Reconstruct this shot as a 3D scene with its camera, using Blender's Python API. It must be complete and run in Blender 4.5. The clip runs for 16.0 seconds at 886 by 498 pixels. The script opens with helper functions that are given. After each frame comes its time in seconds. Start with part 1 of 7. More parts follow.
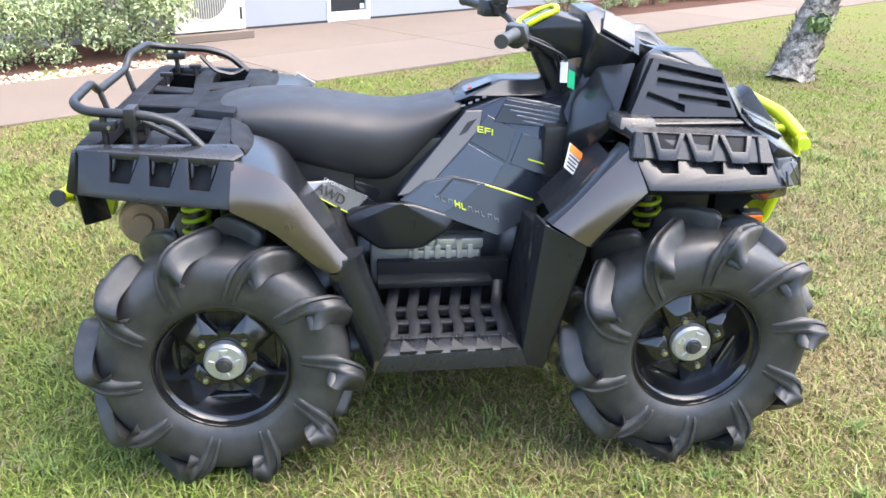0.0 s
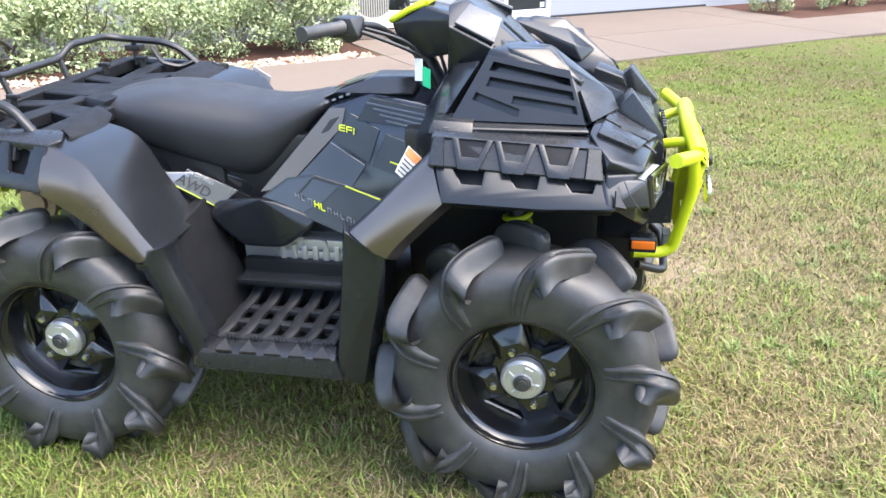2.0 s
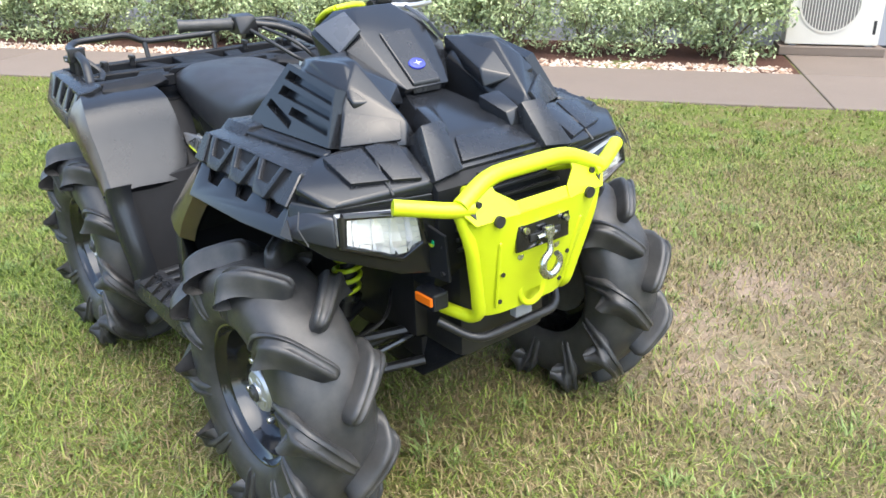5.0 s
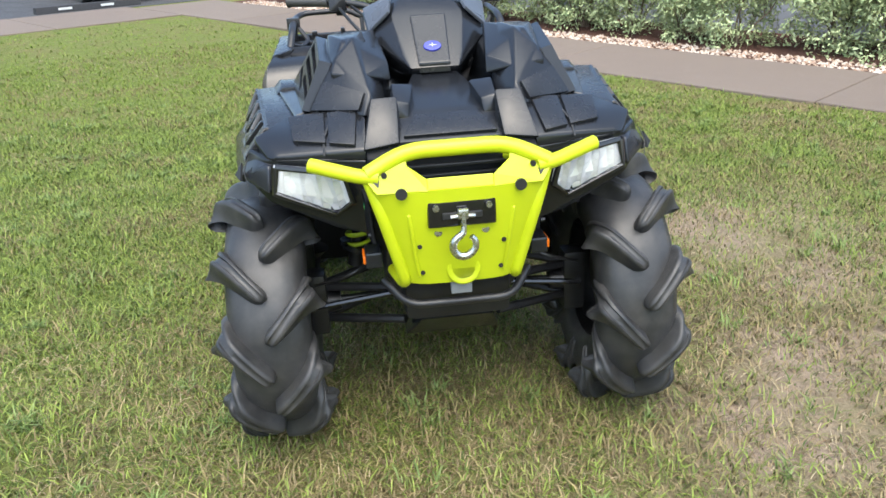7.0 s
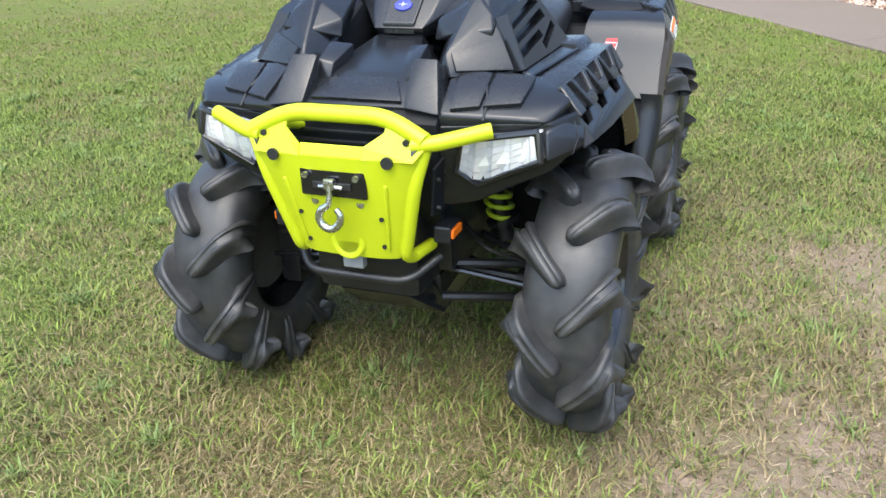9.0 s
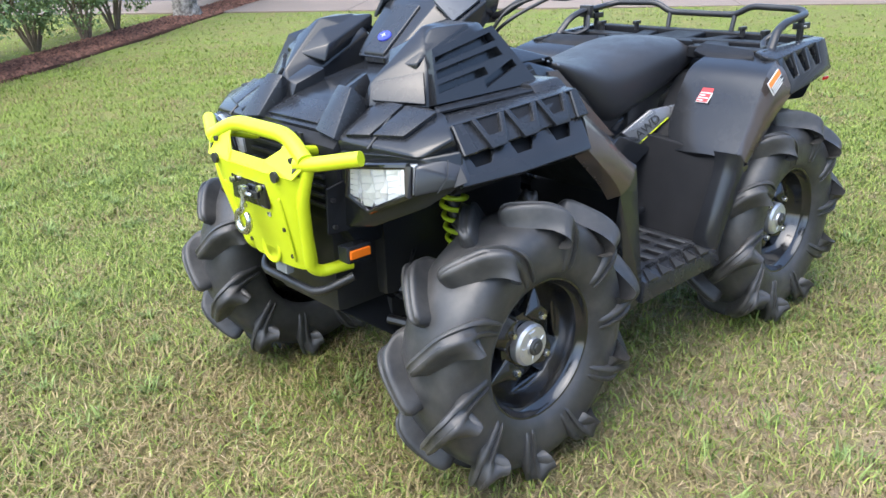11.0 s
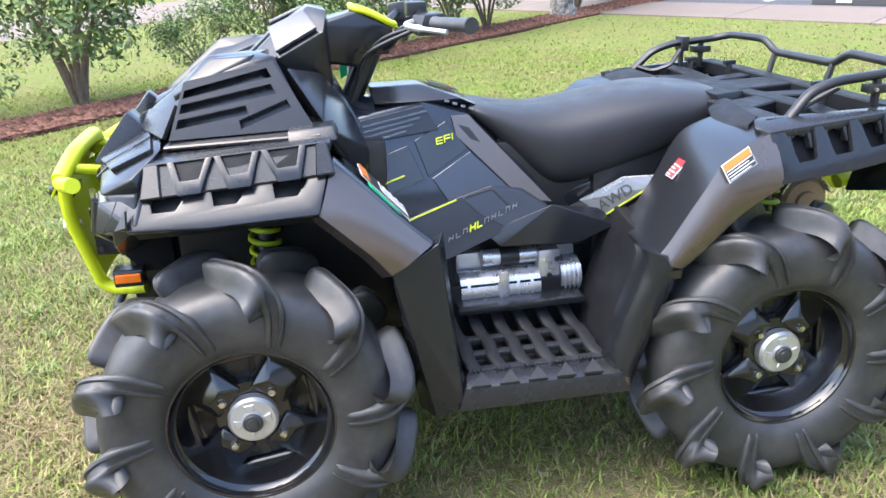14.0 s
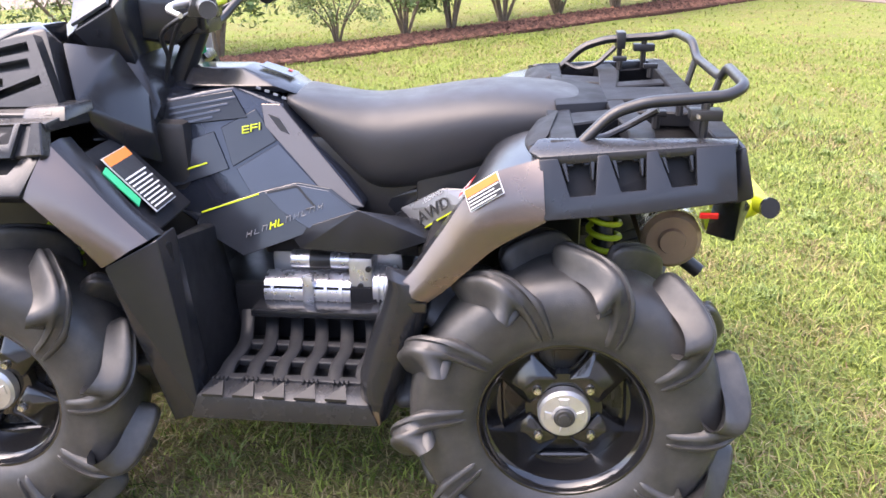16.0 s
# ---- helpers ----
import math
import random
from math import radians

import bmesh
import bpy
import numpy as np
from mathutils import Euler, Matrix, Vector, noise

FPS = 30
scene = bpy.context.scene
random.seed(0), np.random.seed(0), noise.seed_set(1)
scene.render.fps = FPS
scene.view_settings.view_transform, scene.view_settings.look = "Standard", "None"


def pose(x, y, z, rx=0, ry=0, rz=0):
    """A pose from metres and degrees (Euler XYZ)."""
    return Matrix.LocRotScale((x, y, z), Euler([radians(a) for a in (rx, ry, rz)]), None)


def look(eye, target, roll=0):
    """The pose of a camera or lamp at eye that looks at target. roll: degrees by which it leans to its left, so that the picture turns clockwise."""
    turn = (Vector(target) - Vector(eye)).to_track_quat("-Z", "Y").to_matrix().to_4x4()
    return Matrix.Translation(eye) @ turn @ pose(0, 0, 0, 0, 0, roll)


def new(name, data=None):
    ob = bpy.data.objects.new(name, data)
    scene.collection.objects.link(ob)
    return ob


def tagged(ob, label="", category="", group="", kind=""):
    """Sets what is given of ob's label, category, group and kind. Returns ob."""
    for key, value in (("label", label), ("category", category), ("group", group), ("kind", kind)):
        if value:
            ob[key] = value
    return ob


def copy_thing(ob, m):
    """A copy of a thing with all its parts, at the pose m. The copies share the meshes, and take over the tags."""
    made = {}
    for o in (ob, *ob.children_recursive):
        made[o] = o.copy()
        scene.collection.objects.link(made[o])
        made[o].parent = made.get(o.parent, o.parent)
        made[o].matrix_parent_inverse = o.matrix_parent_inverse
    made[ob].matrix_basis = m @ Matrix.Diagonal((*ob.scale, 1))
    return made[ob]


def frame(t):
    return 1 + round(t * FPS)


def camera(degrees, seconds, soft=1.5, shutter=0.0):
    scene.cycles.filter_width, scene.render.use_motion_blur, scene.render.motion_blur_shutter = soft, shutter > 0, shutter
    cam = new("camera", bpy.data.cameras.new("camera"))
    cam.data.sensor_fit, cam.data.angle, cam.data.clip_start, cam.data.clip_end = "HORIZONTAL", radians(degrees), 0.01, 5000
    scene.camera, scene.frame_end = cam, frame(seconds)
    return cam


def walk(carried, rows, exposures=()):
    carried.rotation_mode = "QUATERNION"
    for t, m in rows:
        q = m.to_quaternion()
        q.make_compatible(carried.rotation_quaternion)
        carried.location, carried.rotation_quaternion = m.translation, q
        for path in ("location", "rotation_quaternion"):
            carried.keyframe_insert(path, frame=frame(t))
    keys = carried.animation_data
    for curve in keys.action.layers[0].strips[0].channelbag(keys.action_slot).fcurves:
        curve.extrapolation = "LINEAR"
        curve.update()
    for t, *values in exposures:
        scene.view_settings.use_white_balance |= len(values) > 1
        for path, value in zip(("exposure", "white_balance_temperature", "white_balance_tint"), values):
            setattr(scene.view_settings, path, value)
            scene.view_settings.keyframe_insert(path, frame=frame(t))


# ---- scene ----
cam = camera(56.84, 16.0)
PATH = [
    (0.0, -0.291, -2.619, 1.499, 67.51, -1.43, -5.47),
    (0.5, -0.030, -2.535, 1.522, 66.55, -0.95, -2.74),
    (1.0, 0.235, -2.503, 1.519, 66.54, 0.09, 1.24),
    (1.5, 0.586, -2.497, 1.504, 67.14, -0.08, 7.51),
    (2.0, 0.851, -2.415, 1.471, 67.39, 0.47, 11.87),
    (2.5, 1.121, -2.271, 1.497, 66.92, 0.85, 15.94),
    (3.0, 1.385, -2.160, 1.476, 67.02, 0.71, 22.52),
    (3.5, 1.685, -2.032, 1.501, 67.06, 0.40, 31.40),
    (4.0, 1.894, -1.788, 1.470, 66.59, 0.79, 37.85),
    (4.2, 1.992, -1.702, 1.481, 66.99, 0.40, 40.26),
    (6.3, 2.805, -0.699, 1.476, 67.64, 2.00, 71.30),
    (6.5, 2.840, -0.607, 1.460, 67.78, 1.74, 74.09),
    (7.0, 2.983, -0.297, 1.476, 67.16, 1.18, 82.61),
    (7.5, 2.959, -0.031, 1.427, 67.08, 0.99, 87.93),
    (8.0, 2.881, 0.215, 1.475, 65.80, 0.81, 92.98),
    (8.5, 2.799, 0.533, 1.426, 66.45, 1.14, 102.77),
    (8.7, 2.764, 0.667, 1.460, 65.50, 0.97, 105.91),
    (10.8, 2.164, 1.730, 1.442, 67.31, 1.64, 134.80),
    (11.0, 2.093, 1.807, 1.439, 67.19, 1.71, 137.14),
    (11.5, 1.833, 1.949, 1.433, 66.75, 1.75, 141.60),
    (12.0, 1.614, 2.063, 1.451, 67.22, 2.13, 147.80),
    (12.5, 1.315, 2.227, 1.445, 68.16, 2.08, 155.33),
    (13.0, 1.053, 2.283, 1.425, 68.12, 2.48, 160.62),
    (13.5, 0.763, 2.242, 1.437, 67.84, 2.43, 163.50),
    (14.0, 0.492, 2.255, 1.428, 68.20, 2.56, 169.13),
    (14.5, 0.170, 2.314, 1.443, 68.30, 2.14, 174.45),
    (15.0, -0.088, 2.251, 1.409, 68.21, 2.02, 176.84),
    (15.5, -0.358, 2.138, 1.452, 67.40, 1.68, 180.18),
    (16.0, -0.580, 2.103, 1.414, 66.59, 1.58, 185.27),
]
# ---- end of path
EXPOSURES = [(0.0, 2.42, 6450, 12), (3.5, 2.22, 6350, 9), (7.5, 1.55, 6250, 5), (11.0, 1.93, 6050, 8), (12.5, 2.15, 6050, 8), (14.5, 2.48, 6350, 14), (16.0, 2.62, 6950, 22)]
walk(cam, [(t, pose(*p)) for t, *p in PATH], EXPOSURES)

# ---- light: hazy daylight, a soft high sun ----
SUN_EL, SUN_AZ = 64.0, 0.0          # degrees; azimuth counted from +x towards +y
world = bpy.data.worlds.new("sky")
scene.world = world
world.use_nodes = True
wn = world.node_tree.nodes
sky = wn.new("ShaderNodeTexSky")
sky.sky_type = "NISHITA"
sky.sun_disc = False
sky.sun_elevation = radians(SUN_EL)
sky.sun_rotation = radians(90.0 - SUN_AZ)
sky.air_density, sky.dust_density, sky.ozone_density = 1.0, 3.0, 1.0
wn["Background"].inputs["Strength"].default_value = 0.15
world.node_tree.links.new(sky.outputs[0], wn["Background"].inputs["Color"])
sun = new("sun", bpy.data.lights.new("sun", "SUN"))
sun.data.energy = 0.95
sun.data.angle = radians(75)
sun.data.color = (1.0, 0.95, 0.86)
sun.matrix_world = look((30 * math.cos(radians(SUN_AZ)) * math.cos(radians(SUN_EL)),
                         30 * math.sin(radians(SUN_AZ)) * math.cos(radians(SUN_EL)),
                         30 * math.sin(radians(SUN_EL))), (0, 0, 0))

# ---- materials ----


class Mat:
    """A small node-graph writer for procedural materials."""

    def __init__(self, name, base=(0.5, 0.5, 0.5), rough=0.5, metal=0.0, spec=0.5, coat=0.0, coat_rough=0.1):
        self.m = bpy.data.materials.new(name)
        self.m.use_nodes = True
        self.t = self.m.node_tree
        self.b = self.t.nodes["Principled BSDF"]
        self.b.inputs["Base Color"].default_value = (*base, 1)
        self.b.inputs["Roughness"].default_value = rough
        self.b.inputs["Metallic"].default_value = metal
        self.b.inputs["Specular IOR Level"].default_value = spec
        self.b.inputs["Coat Weight"].default_value = coat
        self.b.inputs["Coat Roughness"].default_value = coat_rough
        self.pos = None

    def n(self, kind, **inputs):
        node = self.t.nodes.new(kind)
        for k, v in inputs.items():
            self.put(node, k.replace("_", " "), v)
        return node

    def put(self, node, key, v):
        sock = node.inputs[int(key)] if key.isdigit() else node.inputs[key]
        if isinstance(v, bpy.types.NodeSocket):
            self.t.links.new(v, sock)
        else:
            sock.default_value = v

    def coords(self, space="Object"):
        return self.n("ShaderNodeTexCoord").outputs[space]

    def place(self):
        return self.n("ShaderNodeNewGeometry").outputs["Position"]

    def noise(self, scale, detail=3.0, rough=0.55, vec=None, dist=0.0):
        nd = self.n("ShaderNodeTexNoise", Scale=scale, Detail=detail, Roughness=rough, Distortion=dist)
        self.t.links.new(vec or self.coords(), nd.inputs["Vector"])
        return nd.outputs[0]

    def stretch(self, vec, sx, sy, sz):
        nd = self.n("ShaderNodeMapping")
        self.t.links.new(vec, nd.inputs["Vector"])
        nd.inputs["Scale"].default_value = (sx, sy, sz)
        return nd.outputs[0]

    def ramp(self, fac, *stops):
        nd = self.n("ShaderNodeValToRGB")
        self.t.links.new(fac, nd.inputs[0])
        el = nd.color_ramp.elements
        while len(el) < len(stops):
            el.new(0.5)
        for e, (p, c) in zip(el, stops):
            e.position = p
            e.color = (*c, 1) if isinstance(c, tuple) else (c, c, c, 1)
        return nd.outputs[0]

    def mix(self, fac, a, b, how="MIX"):
        nd = self.t.nodes.new("ShaderNodeMix")
        nd.data_type, nd.blend_type = "RGBA", how
        for i, v in ((0, fac), (6, a), (7, b)):
            if isinstance(v, bpy.types.NodeSocket):
                self.t.links.new(v, nd.inputs[i])
            else:
                nd.inputs[i].default_value = v if not isinstance(v, tuple) else (*v, 1)
        return nd.outputs[2]

    def math(self, op, a, b=0.5):
        nd = self.n("ShaderNodeMath")
        nd.operation = op
        self.put(nd, "0", a)
        self.put(nd, "1", b)
        return nd.outputs[0]

    def color(self, sock):
        self.put(self.b, "Base Color", sock)
        return self

    def rough(self, sock):
        self.put(self.b, "Roughness", sock)
        return self

    def bump(self, height, strength=0.3, distance=0.002):
        nd = self.n("ShaderNodeBump", Strength=strength, Distance=distance)
        self.t.links.new(height, nd.inputs["Height"])
        old = self.b.inputs["Normal"].links
        if old:
            self.t.links.new(old[0].from_socket, nd.inputs["Normal"])
        self.t.links.new(nd.outputs[0], self.b.inputs["Normal"])
        return self


def simple(name, base, rough, metal=0.0, var=0.25, scale=18.0, grain=220.0, bump=0.15, dist=0.001, spec=0.5, coat=0.0, dust=0.0):
    """A surface with stains at one scale and grain at another, and a little dust if asked."""
    s = Mat(name, base, rough, metal, spec, coat)
    lo = tuple(c * (1 - var) for c in base)
    hi = tuple(min(1.0, c * (1 + var)) for c in base)
    big = s.noise(scale, 4)
    col = s.mix(big, lo, hi)
    if dust:
        film = s.ramp(s.noise(scale * 0.6, 6, 0.65), (0.42, 0.0), (0.75, dust))
        col = s.mix(film, col, (0.20, 0.185, 0.165))
    s.color(col)
    s.rough(s.ramp(s.noise(scale * 2.1, 5), (0.3, max(0.02, rough * 0.82)), (0.75, min(1.0, rough * 1.2))))
    if bump:
        s.bump(s.noise(grain, 2), bump, dist)
    return s.m


PLASTIC = simple("moulded_black_plastic", (0.0130, 0.0142, 0.0168), 0.21, spec=0.50, var=0.2, scale=9, grain=900, bump=0.12, dist=0.0006, dust=0.02)
TEXTURED = simple("grained_black_plastic", (0.0165, 0.0175, 0.0200), 0.27, spec=0.50, var=0.2, scale=11, grain=1400, bump=0.12, dist=0.0006, dust=0.02)
BRONZE = simple("dark_bronze_metallic_paint", (0.180, 0.148, 0.130), 0.25, metal=0.85, var=0.05, scale=3, grain=2500, bump=0.0, dist=0.0004)
FOOT = simple("scuffed_black_foot_board", (0.017, 0.018, 0.0205), 0.42, spec=0.4, var=0.3, scale=20, grain=900, bump=0.2, dist=0.0006, dust=0.03)
GLOSS = simple("gloss_black_paint", (0.008, 0.008, 0.009), 0.13, var=0.3, scale=10, grain=60, bump=0.03, dist=0.0005, coat=0.6, dust=0.03)
TANK = simple("gloss_slate_blue_paint", (0.024, 0.029, 0.041), 0.10, metal=0.35, var=0.25, scale=5, grain=60, bump=0.02, coat=0.5)
TANK_GREY = simple("satin_grey_graphic", (0.052, 0.059, 0.075), 0.22, metal=0.4, var=0.12, scale=8, grain=60, bump=0.02, coat=0.4)
PANEL = simple("light_grey_metallic_panel", (0.22, 0.222, 0.23), 0.3, metal=0.5, var=0.1, scale=8, grain=60, bump=0.02)
TANK_DARK = simple("satin_charcoal_graphic", (0.021, 0.024, 0.030), 0.2, var=0.15, scale=8, grain=60, bump=0.02, coat=0.3)
SEAT = simple("black_seat_vinyl", (0.024, 0.024, 0.026), 0.44, spec=0.40, var=0.2, scale=7, grain=1100, bump=0.3, dist=0.0007, dust=0.03)
LIME = simple("lime_powder_coat", (0.54, 0.62, 0.012), 0.38, var=0.06, scale=14, grain=500, bump=0.12, dist=0.0006)
RUBBER = simple("tyre_rubber", (0.031, 0.0312, 0.0318), 0.41, spec=0.5, var=0.45, scale=15, grain=420, bump=0.35, dist=0.0012, dust=0.24)
ALLOY = simple("cast_aluminium", (0.58, 0.57, 0.56), 0.36, metal=0.7, var=0.15, scale=40, grain=600, bump=0.2)
STARTER = simple("bright_cast_alloy", (0.62, 0.62, 0.645), 0.3, metal=0.8, var=0.25, scale=25, grain=250, bump=0.06)
STEEL = simple("zinc_plated_steel", (0.6, 0.6, 0.6), 0.28, metal=1.0, var=0.12, scale=60, grain=500, bump=0.1)
# Dull black plastic; in notches, slots and wheel wells its darkness stands for shade.
WELL = simple("matt_black_inner_plastic", (0.0095, 0.0102, 0.0122), 0.55, spec=0.2, var=0.3, scale=9, grain=900, bump=0.2, dist=0.0006, dust=0.02)
POD_FACE = simple("satin_grey_lamp_cover", (0.075, 0.08, 0.09), 0.3, var=0.12, scale=6, grain=700, bump=0.06, dist=0.0004)
TRIM_SLATE = simple("satin_slate_lamp_trim", (0.020, 0.022, 0.027), 0.22, var=0.12, scale=6, grain=700, bump=0.06, dist=0.0004)
GLOSS_TRIM = simple("gloss_black_lamp_housing", (0.010, 0.011, 0.012), 0.24, var=0.2, scale=8, grain=300, bump=0.03, dist=0.0004)
FRAME = simple("black_chassis_paint", (0.014, 0.014, 0.015), 0.36, var=0.3, scale=15, grain=300, bump=0.1, dust=0.06)
EXHAUST = simple("heat_browned_steel", (0.34, 0.235, 0.165), 0.5, metal=0.4, var=0.3, scale=16, grain=200, bump=0.1)
ORANGE = simple("amber_reflector", (0.75, 0.16, 0.01), 0.22, var=0.1, scale=60, grain=500, bump=0.4)
DISC = simple("worn_brake_disc", (0.16, 0.155, 0.15), 0.5, metal=0.6, var=0.3, scale=30, grain=300, bump=0.1)
RED = simple("red_reflector", (0.45, 0.012, 0.012), 0.2, var=0.1, scale=60, grain=500, bump=0.4)
WHITE = simple("white_label_film", (0.72, 0.72, 0.70), 0.4, var=0.06, bump=0.0)
# Black for print and seams; also drawn for the shade in holes and slots.
INK = simple("black_print", (0.02, 0.02, 0.02), 0.45, var=0.1, bump=0.0)
ORANGE_INK = simple("orange_print", (0.72, 0.2, 0.03), 0.42, var=0.08, bump=0.0)
RED_INK = simple("red_print", (0.55, 0.03, 0.03), 0.42, var=0.08, bump=0.0)
GREEN_TAG = simple("green_plastic_tag", (0.01, 0.42, 0.18), 0.4, var=0.1, bump=0.0)
PANEL_PRINT = simple("pale_grey_print", (0.42, 0.43, 0.44), 0.4, var=0.08, bump=0.0)
GREY_PRINT = simple("grey_print", (0.15, 0.16, 0.175), 0.35, var=0.08, bump=0.0)
MIRROR = simple("lamp_reflector_chrome", (0.90, 0.92, 0.94), 0.15, metal=0.62, var=0.04, scale=20, grain=40, bump=0.2, dist=0.003)
BADGE_BLUE = simple("blue_badge_enamel", (0.05, 0.06, 0.38), 0.2, var=0.1, bump=0.0)
COIL = simple("lime_spring_paint", (0.48, 0.62, 0.02), 0.35, var=0.1, bump=0.0)

g = Mat("clear_lamp_lens", (1, 1, 1), 0.03)
g.b.inputs["Transmission Weight"].default_value = 1.0
g.b.inputs["IOR"].default_value = 1.12
LENS = g.m
g = Mat("window_glass", (0.02, 0.025, 0.03), 0.04, spec=0.6)
g.rough(g.ramp(g.noise(3, 3), (0.3, 0.03), (0.8, 0.09)))
GLASS = g.m


def see_through(s, share_):
    """Light that passes through thin blades, in their own colour."""
    tr = s.n("ShaderNodeBsdfTranslucent")
    s.t.links.new(s.b.inputs["Base Color"].links[0].from_socket, tr.inputs["Color"])
    both = s.n("ShaderNodeMixShader")
    both.inputs[0].default_value = share_
    s.t.links.new(s.b.outputs[0], both.inputs[1])
    s.t.links.new(tr.outputs[0], both.inputs[2])
    s.t.links.new(both.outputs[0], s.t.nodes["Material Output"].inputs["Surface"])


def lawn_tint(s, fine, pick=None):
    """Turf colour by place: green swards and straw patches; with pick, blade by blade."""
    p = s.place()
    dry = s.ramp(s.noise(0.55, 5, 0.6, p), (0.45, 0.0), (0.70, 1.0))
    dry2 = s.ramp(s.noise(2.3, 5, 0.65, p), (0.44, 0.0), (0.60, 1.0))
    green = s.mix(fine, (0.050, 0.090, 0.013), (0.300, 0.375, 0.072))
    straw = s.mix(fine, (0.095, 0.070, 0.032), (0.375, 0.295, 0.145))
    worn = s.n("ShaderNodeVectorMath")
    worn.operation = "DISTANCE"
    s.t.links.new(p, worn.inputs[0])
    worn.inputs[1].default_value = (1.4, 1.0, 0.0)
    near = s.ramp(s.math("MULTIPLY", worn.outputs["Value"], 0.25), (0.2, 0.85), (0.85, 0.0))
    dry = s.math("ADD", dry, near)
    where = s.n("ShaderNodeSeparateXYZ", Vector=p)
    side = s.math("ADD", s.math("MULTIPLY", where.outputs["Y"], 0.22), s.math("MULTIPLY", where.outputs["X"], 0.18))
    side = s.math("MINIMUM", s.math("MAXIMUM", s.math("ADD", side, 0.85), 0.6), 1.0)
    dry = s.math("MULTIPLY", dry, side)
    both = s.math("MULTIPLY", s.math("MINIMUM", dry, 1.15), 0.66)
    both = s.math("MAXIMUM", both, s.math("MULTIPLY", s.math("MULTIPLY", dry2, 0.78), side))
    if pick is not None:
        both = s.math("MINIMUM", s.math("MAXIMUM", s.math("ADD", s.math("MULTIPLY", s.math("SUBTRACT", s.math("MULTIPLY", both, 0.95), pick), 3.0), 0.45), 0.0), 1.0)
    return s.mix(both, green, straw)


s = Mat("turf_soil", rough=0.95, spec=0.2)
spot = s.n("ShaderNodeVectorMath")
spot.operation = "DISTANCE"
s.t.links.new(s.place(), spot.inputs[0])
spot.inputs[1].default_value = (-0.1, 1.45, 0.0)
spot2 = s.n("ShaderNodeVectorMath")
spot2.operation = "DISTANCE"
s.t.links.new(s.place(), spot2.inputs[0])
spot2.inputs[1].default_value = (0.8, 1.35, 0.0)
bare = s.ramp(s.math("MULTIPLY", s.math("MINIMUM", spot.outputs["Value"], spot2.outputs["Value"]), 0.5), (0.25, 1.0), (0.75, 0.0))
bare = s.math("MULTIPLY", bare, s.ramp(s.noise(1.9, 4, 0.6, s.place()), (0.38, 0.25), (0.6, 1.0)))
turf = (s.mix(s.ramp(s.noise(9, 4, 0.6, s.place()), (0.35, 0.0), (0.7, 1.0)),
              s.mix(0.42, lawn_tint(s, s.noise(60, 3, 0.6, s.place())), (0.060, 0.045, 0.026)),
              s.mix(0.2, lawn_tint(s, s.noise(140, 2, 0.6, s.place())), (0.075, 0.055, 0.032))))
s.color(s.mix(bare, turf, s.mix(s.noise(30, 5, 0.7, s.place()), (0.21, 0.152, 0.112), (0.46, 0.355, 0.270))))
s.bump(s.noise(55, 5, 0.7, s.place()), 0.9, 0.02)
TURF = s.m
s = Mat("grass_blades", rough=0.55, spec=0.3)
one = s.n("ShaderNodeNewGeometry").outputs["Random Per Island"]
s.color(lawn_tint(s, one, s.math("FRACT", s.math("MULTIPLY", one, 37.0))))
see_through(s, 0.10)
GRASS = s.m
s = Mat("far_grass_blades", rough=0.6, spec=0.25)
one = s.n("ShaderNodeNewGeometry").outputs["Random Per Island"]
s.color(lawn_tint(s, s.ramp(one, (0.0, 0.32), (1.0, 0.80)), s.math("FRACT", s.math("MULTIPLY", one, 37.0))))
see_through(s, 0.30)
GRASS_FAR = s.m
s = Mat("dead_grass_thatch", rough=0.7, spec=0.25)
s.color(s.ramp(s.n("ShaderNodeNewGeometry").outputs["Random Per Island"], (0.0, (0.20, 0.125, 0.080)), (0.45, (0.31, 0.23, 0.130)), (1.0, (0.50, 0.42, 0.26))))
THATCH = s.m
s = Mat("green_tuft_blades", rough=0.5, spec=0.35)
s.color(s.mix(s.n("ShaderNodeNewGeometry").outputs["Random Per Island"], (0.105, 0.165, 0.038), (0.27, 0.345, 0.105)))
see_through(s, 0.15)
TUFT = s.m

s = Mat("worn_concrete", rough=0.85, spec=0.3)
rnd = s.n("ShaderNodeObjectInfo").outputs["Random"]
c = s.mix(s.noise(1.3, 6, 0.6, s.place()), (0.130, 0.100, 0.079), (0.180, 0.142, 0.114))
c = s.mix(s.math("MULTIPLY", rnd, 0.35), c, (0.235, 0.19, 0.152))
c = s.mix(s.ramp(s.noise(7, 6, 0.7, s.place()), (0.55, 0.0), (0.8, 0.45)), c, (0.21, 0.18, 0.145))
c = s.mix(s.ramp(s.noise(160, 3, 0.6, s.place()), (0.35, 0.0), (0.7, 0.25)), c, (0.28, 0.228, 0.186))
s.color(c)
s.bump(s.noise(240, 3, 0.6, s.place()), 0.35, 0.003)
CONCRETE = s.m
ASPHALT = simple("asphalt", (0.055, 0.055, 0.058), 0.9, var=0.3, scale=1.5, grain=180, bump=0.6, dist=0.006)
LINE = simple("white_road_paint", (0.7, 0.7, 0.68), 0.7, var=0.15, scale=5, grain=100, bump=0.2)
s = Mat("grey_blue_wall_paint", rough=0.7, spec=0.3)
s.color(s.mix(s.noise(0.8, 5, 0.6, s.place()), (0.30, 0.318, 0.357), (0.36, 0.378, 0.417)))
s.bump(s.noise(160, 3, 0.6, s.place()), 0.25, 0.003)
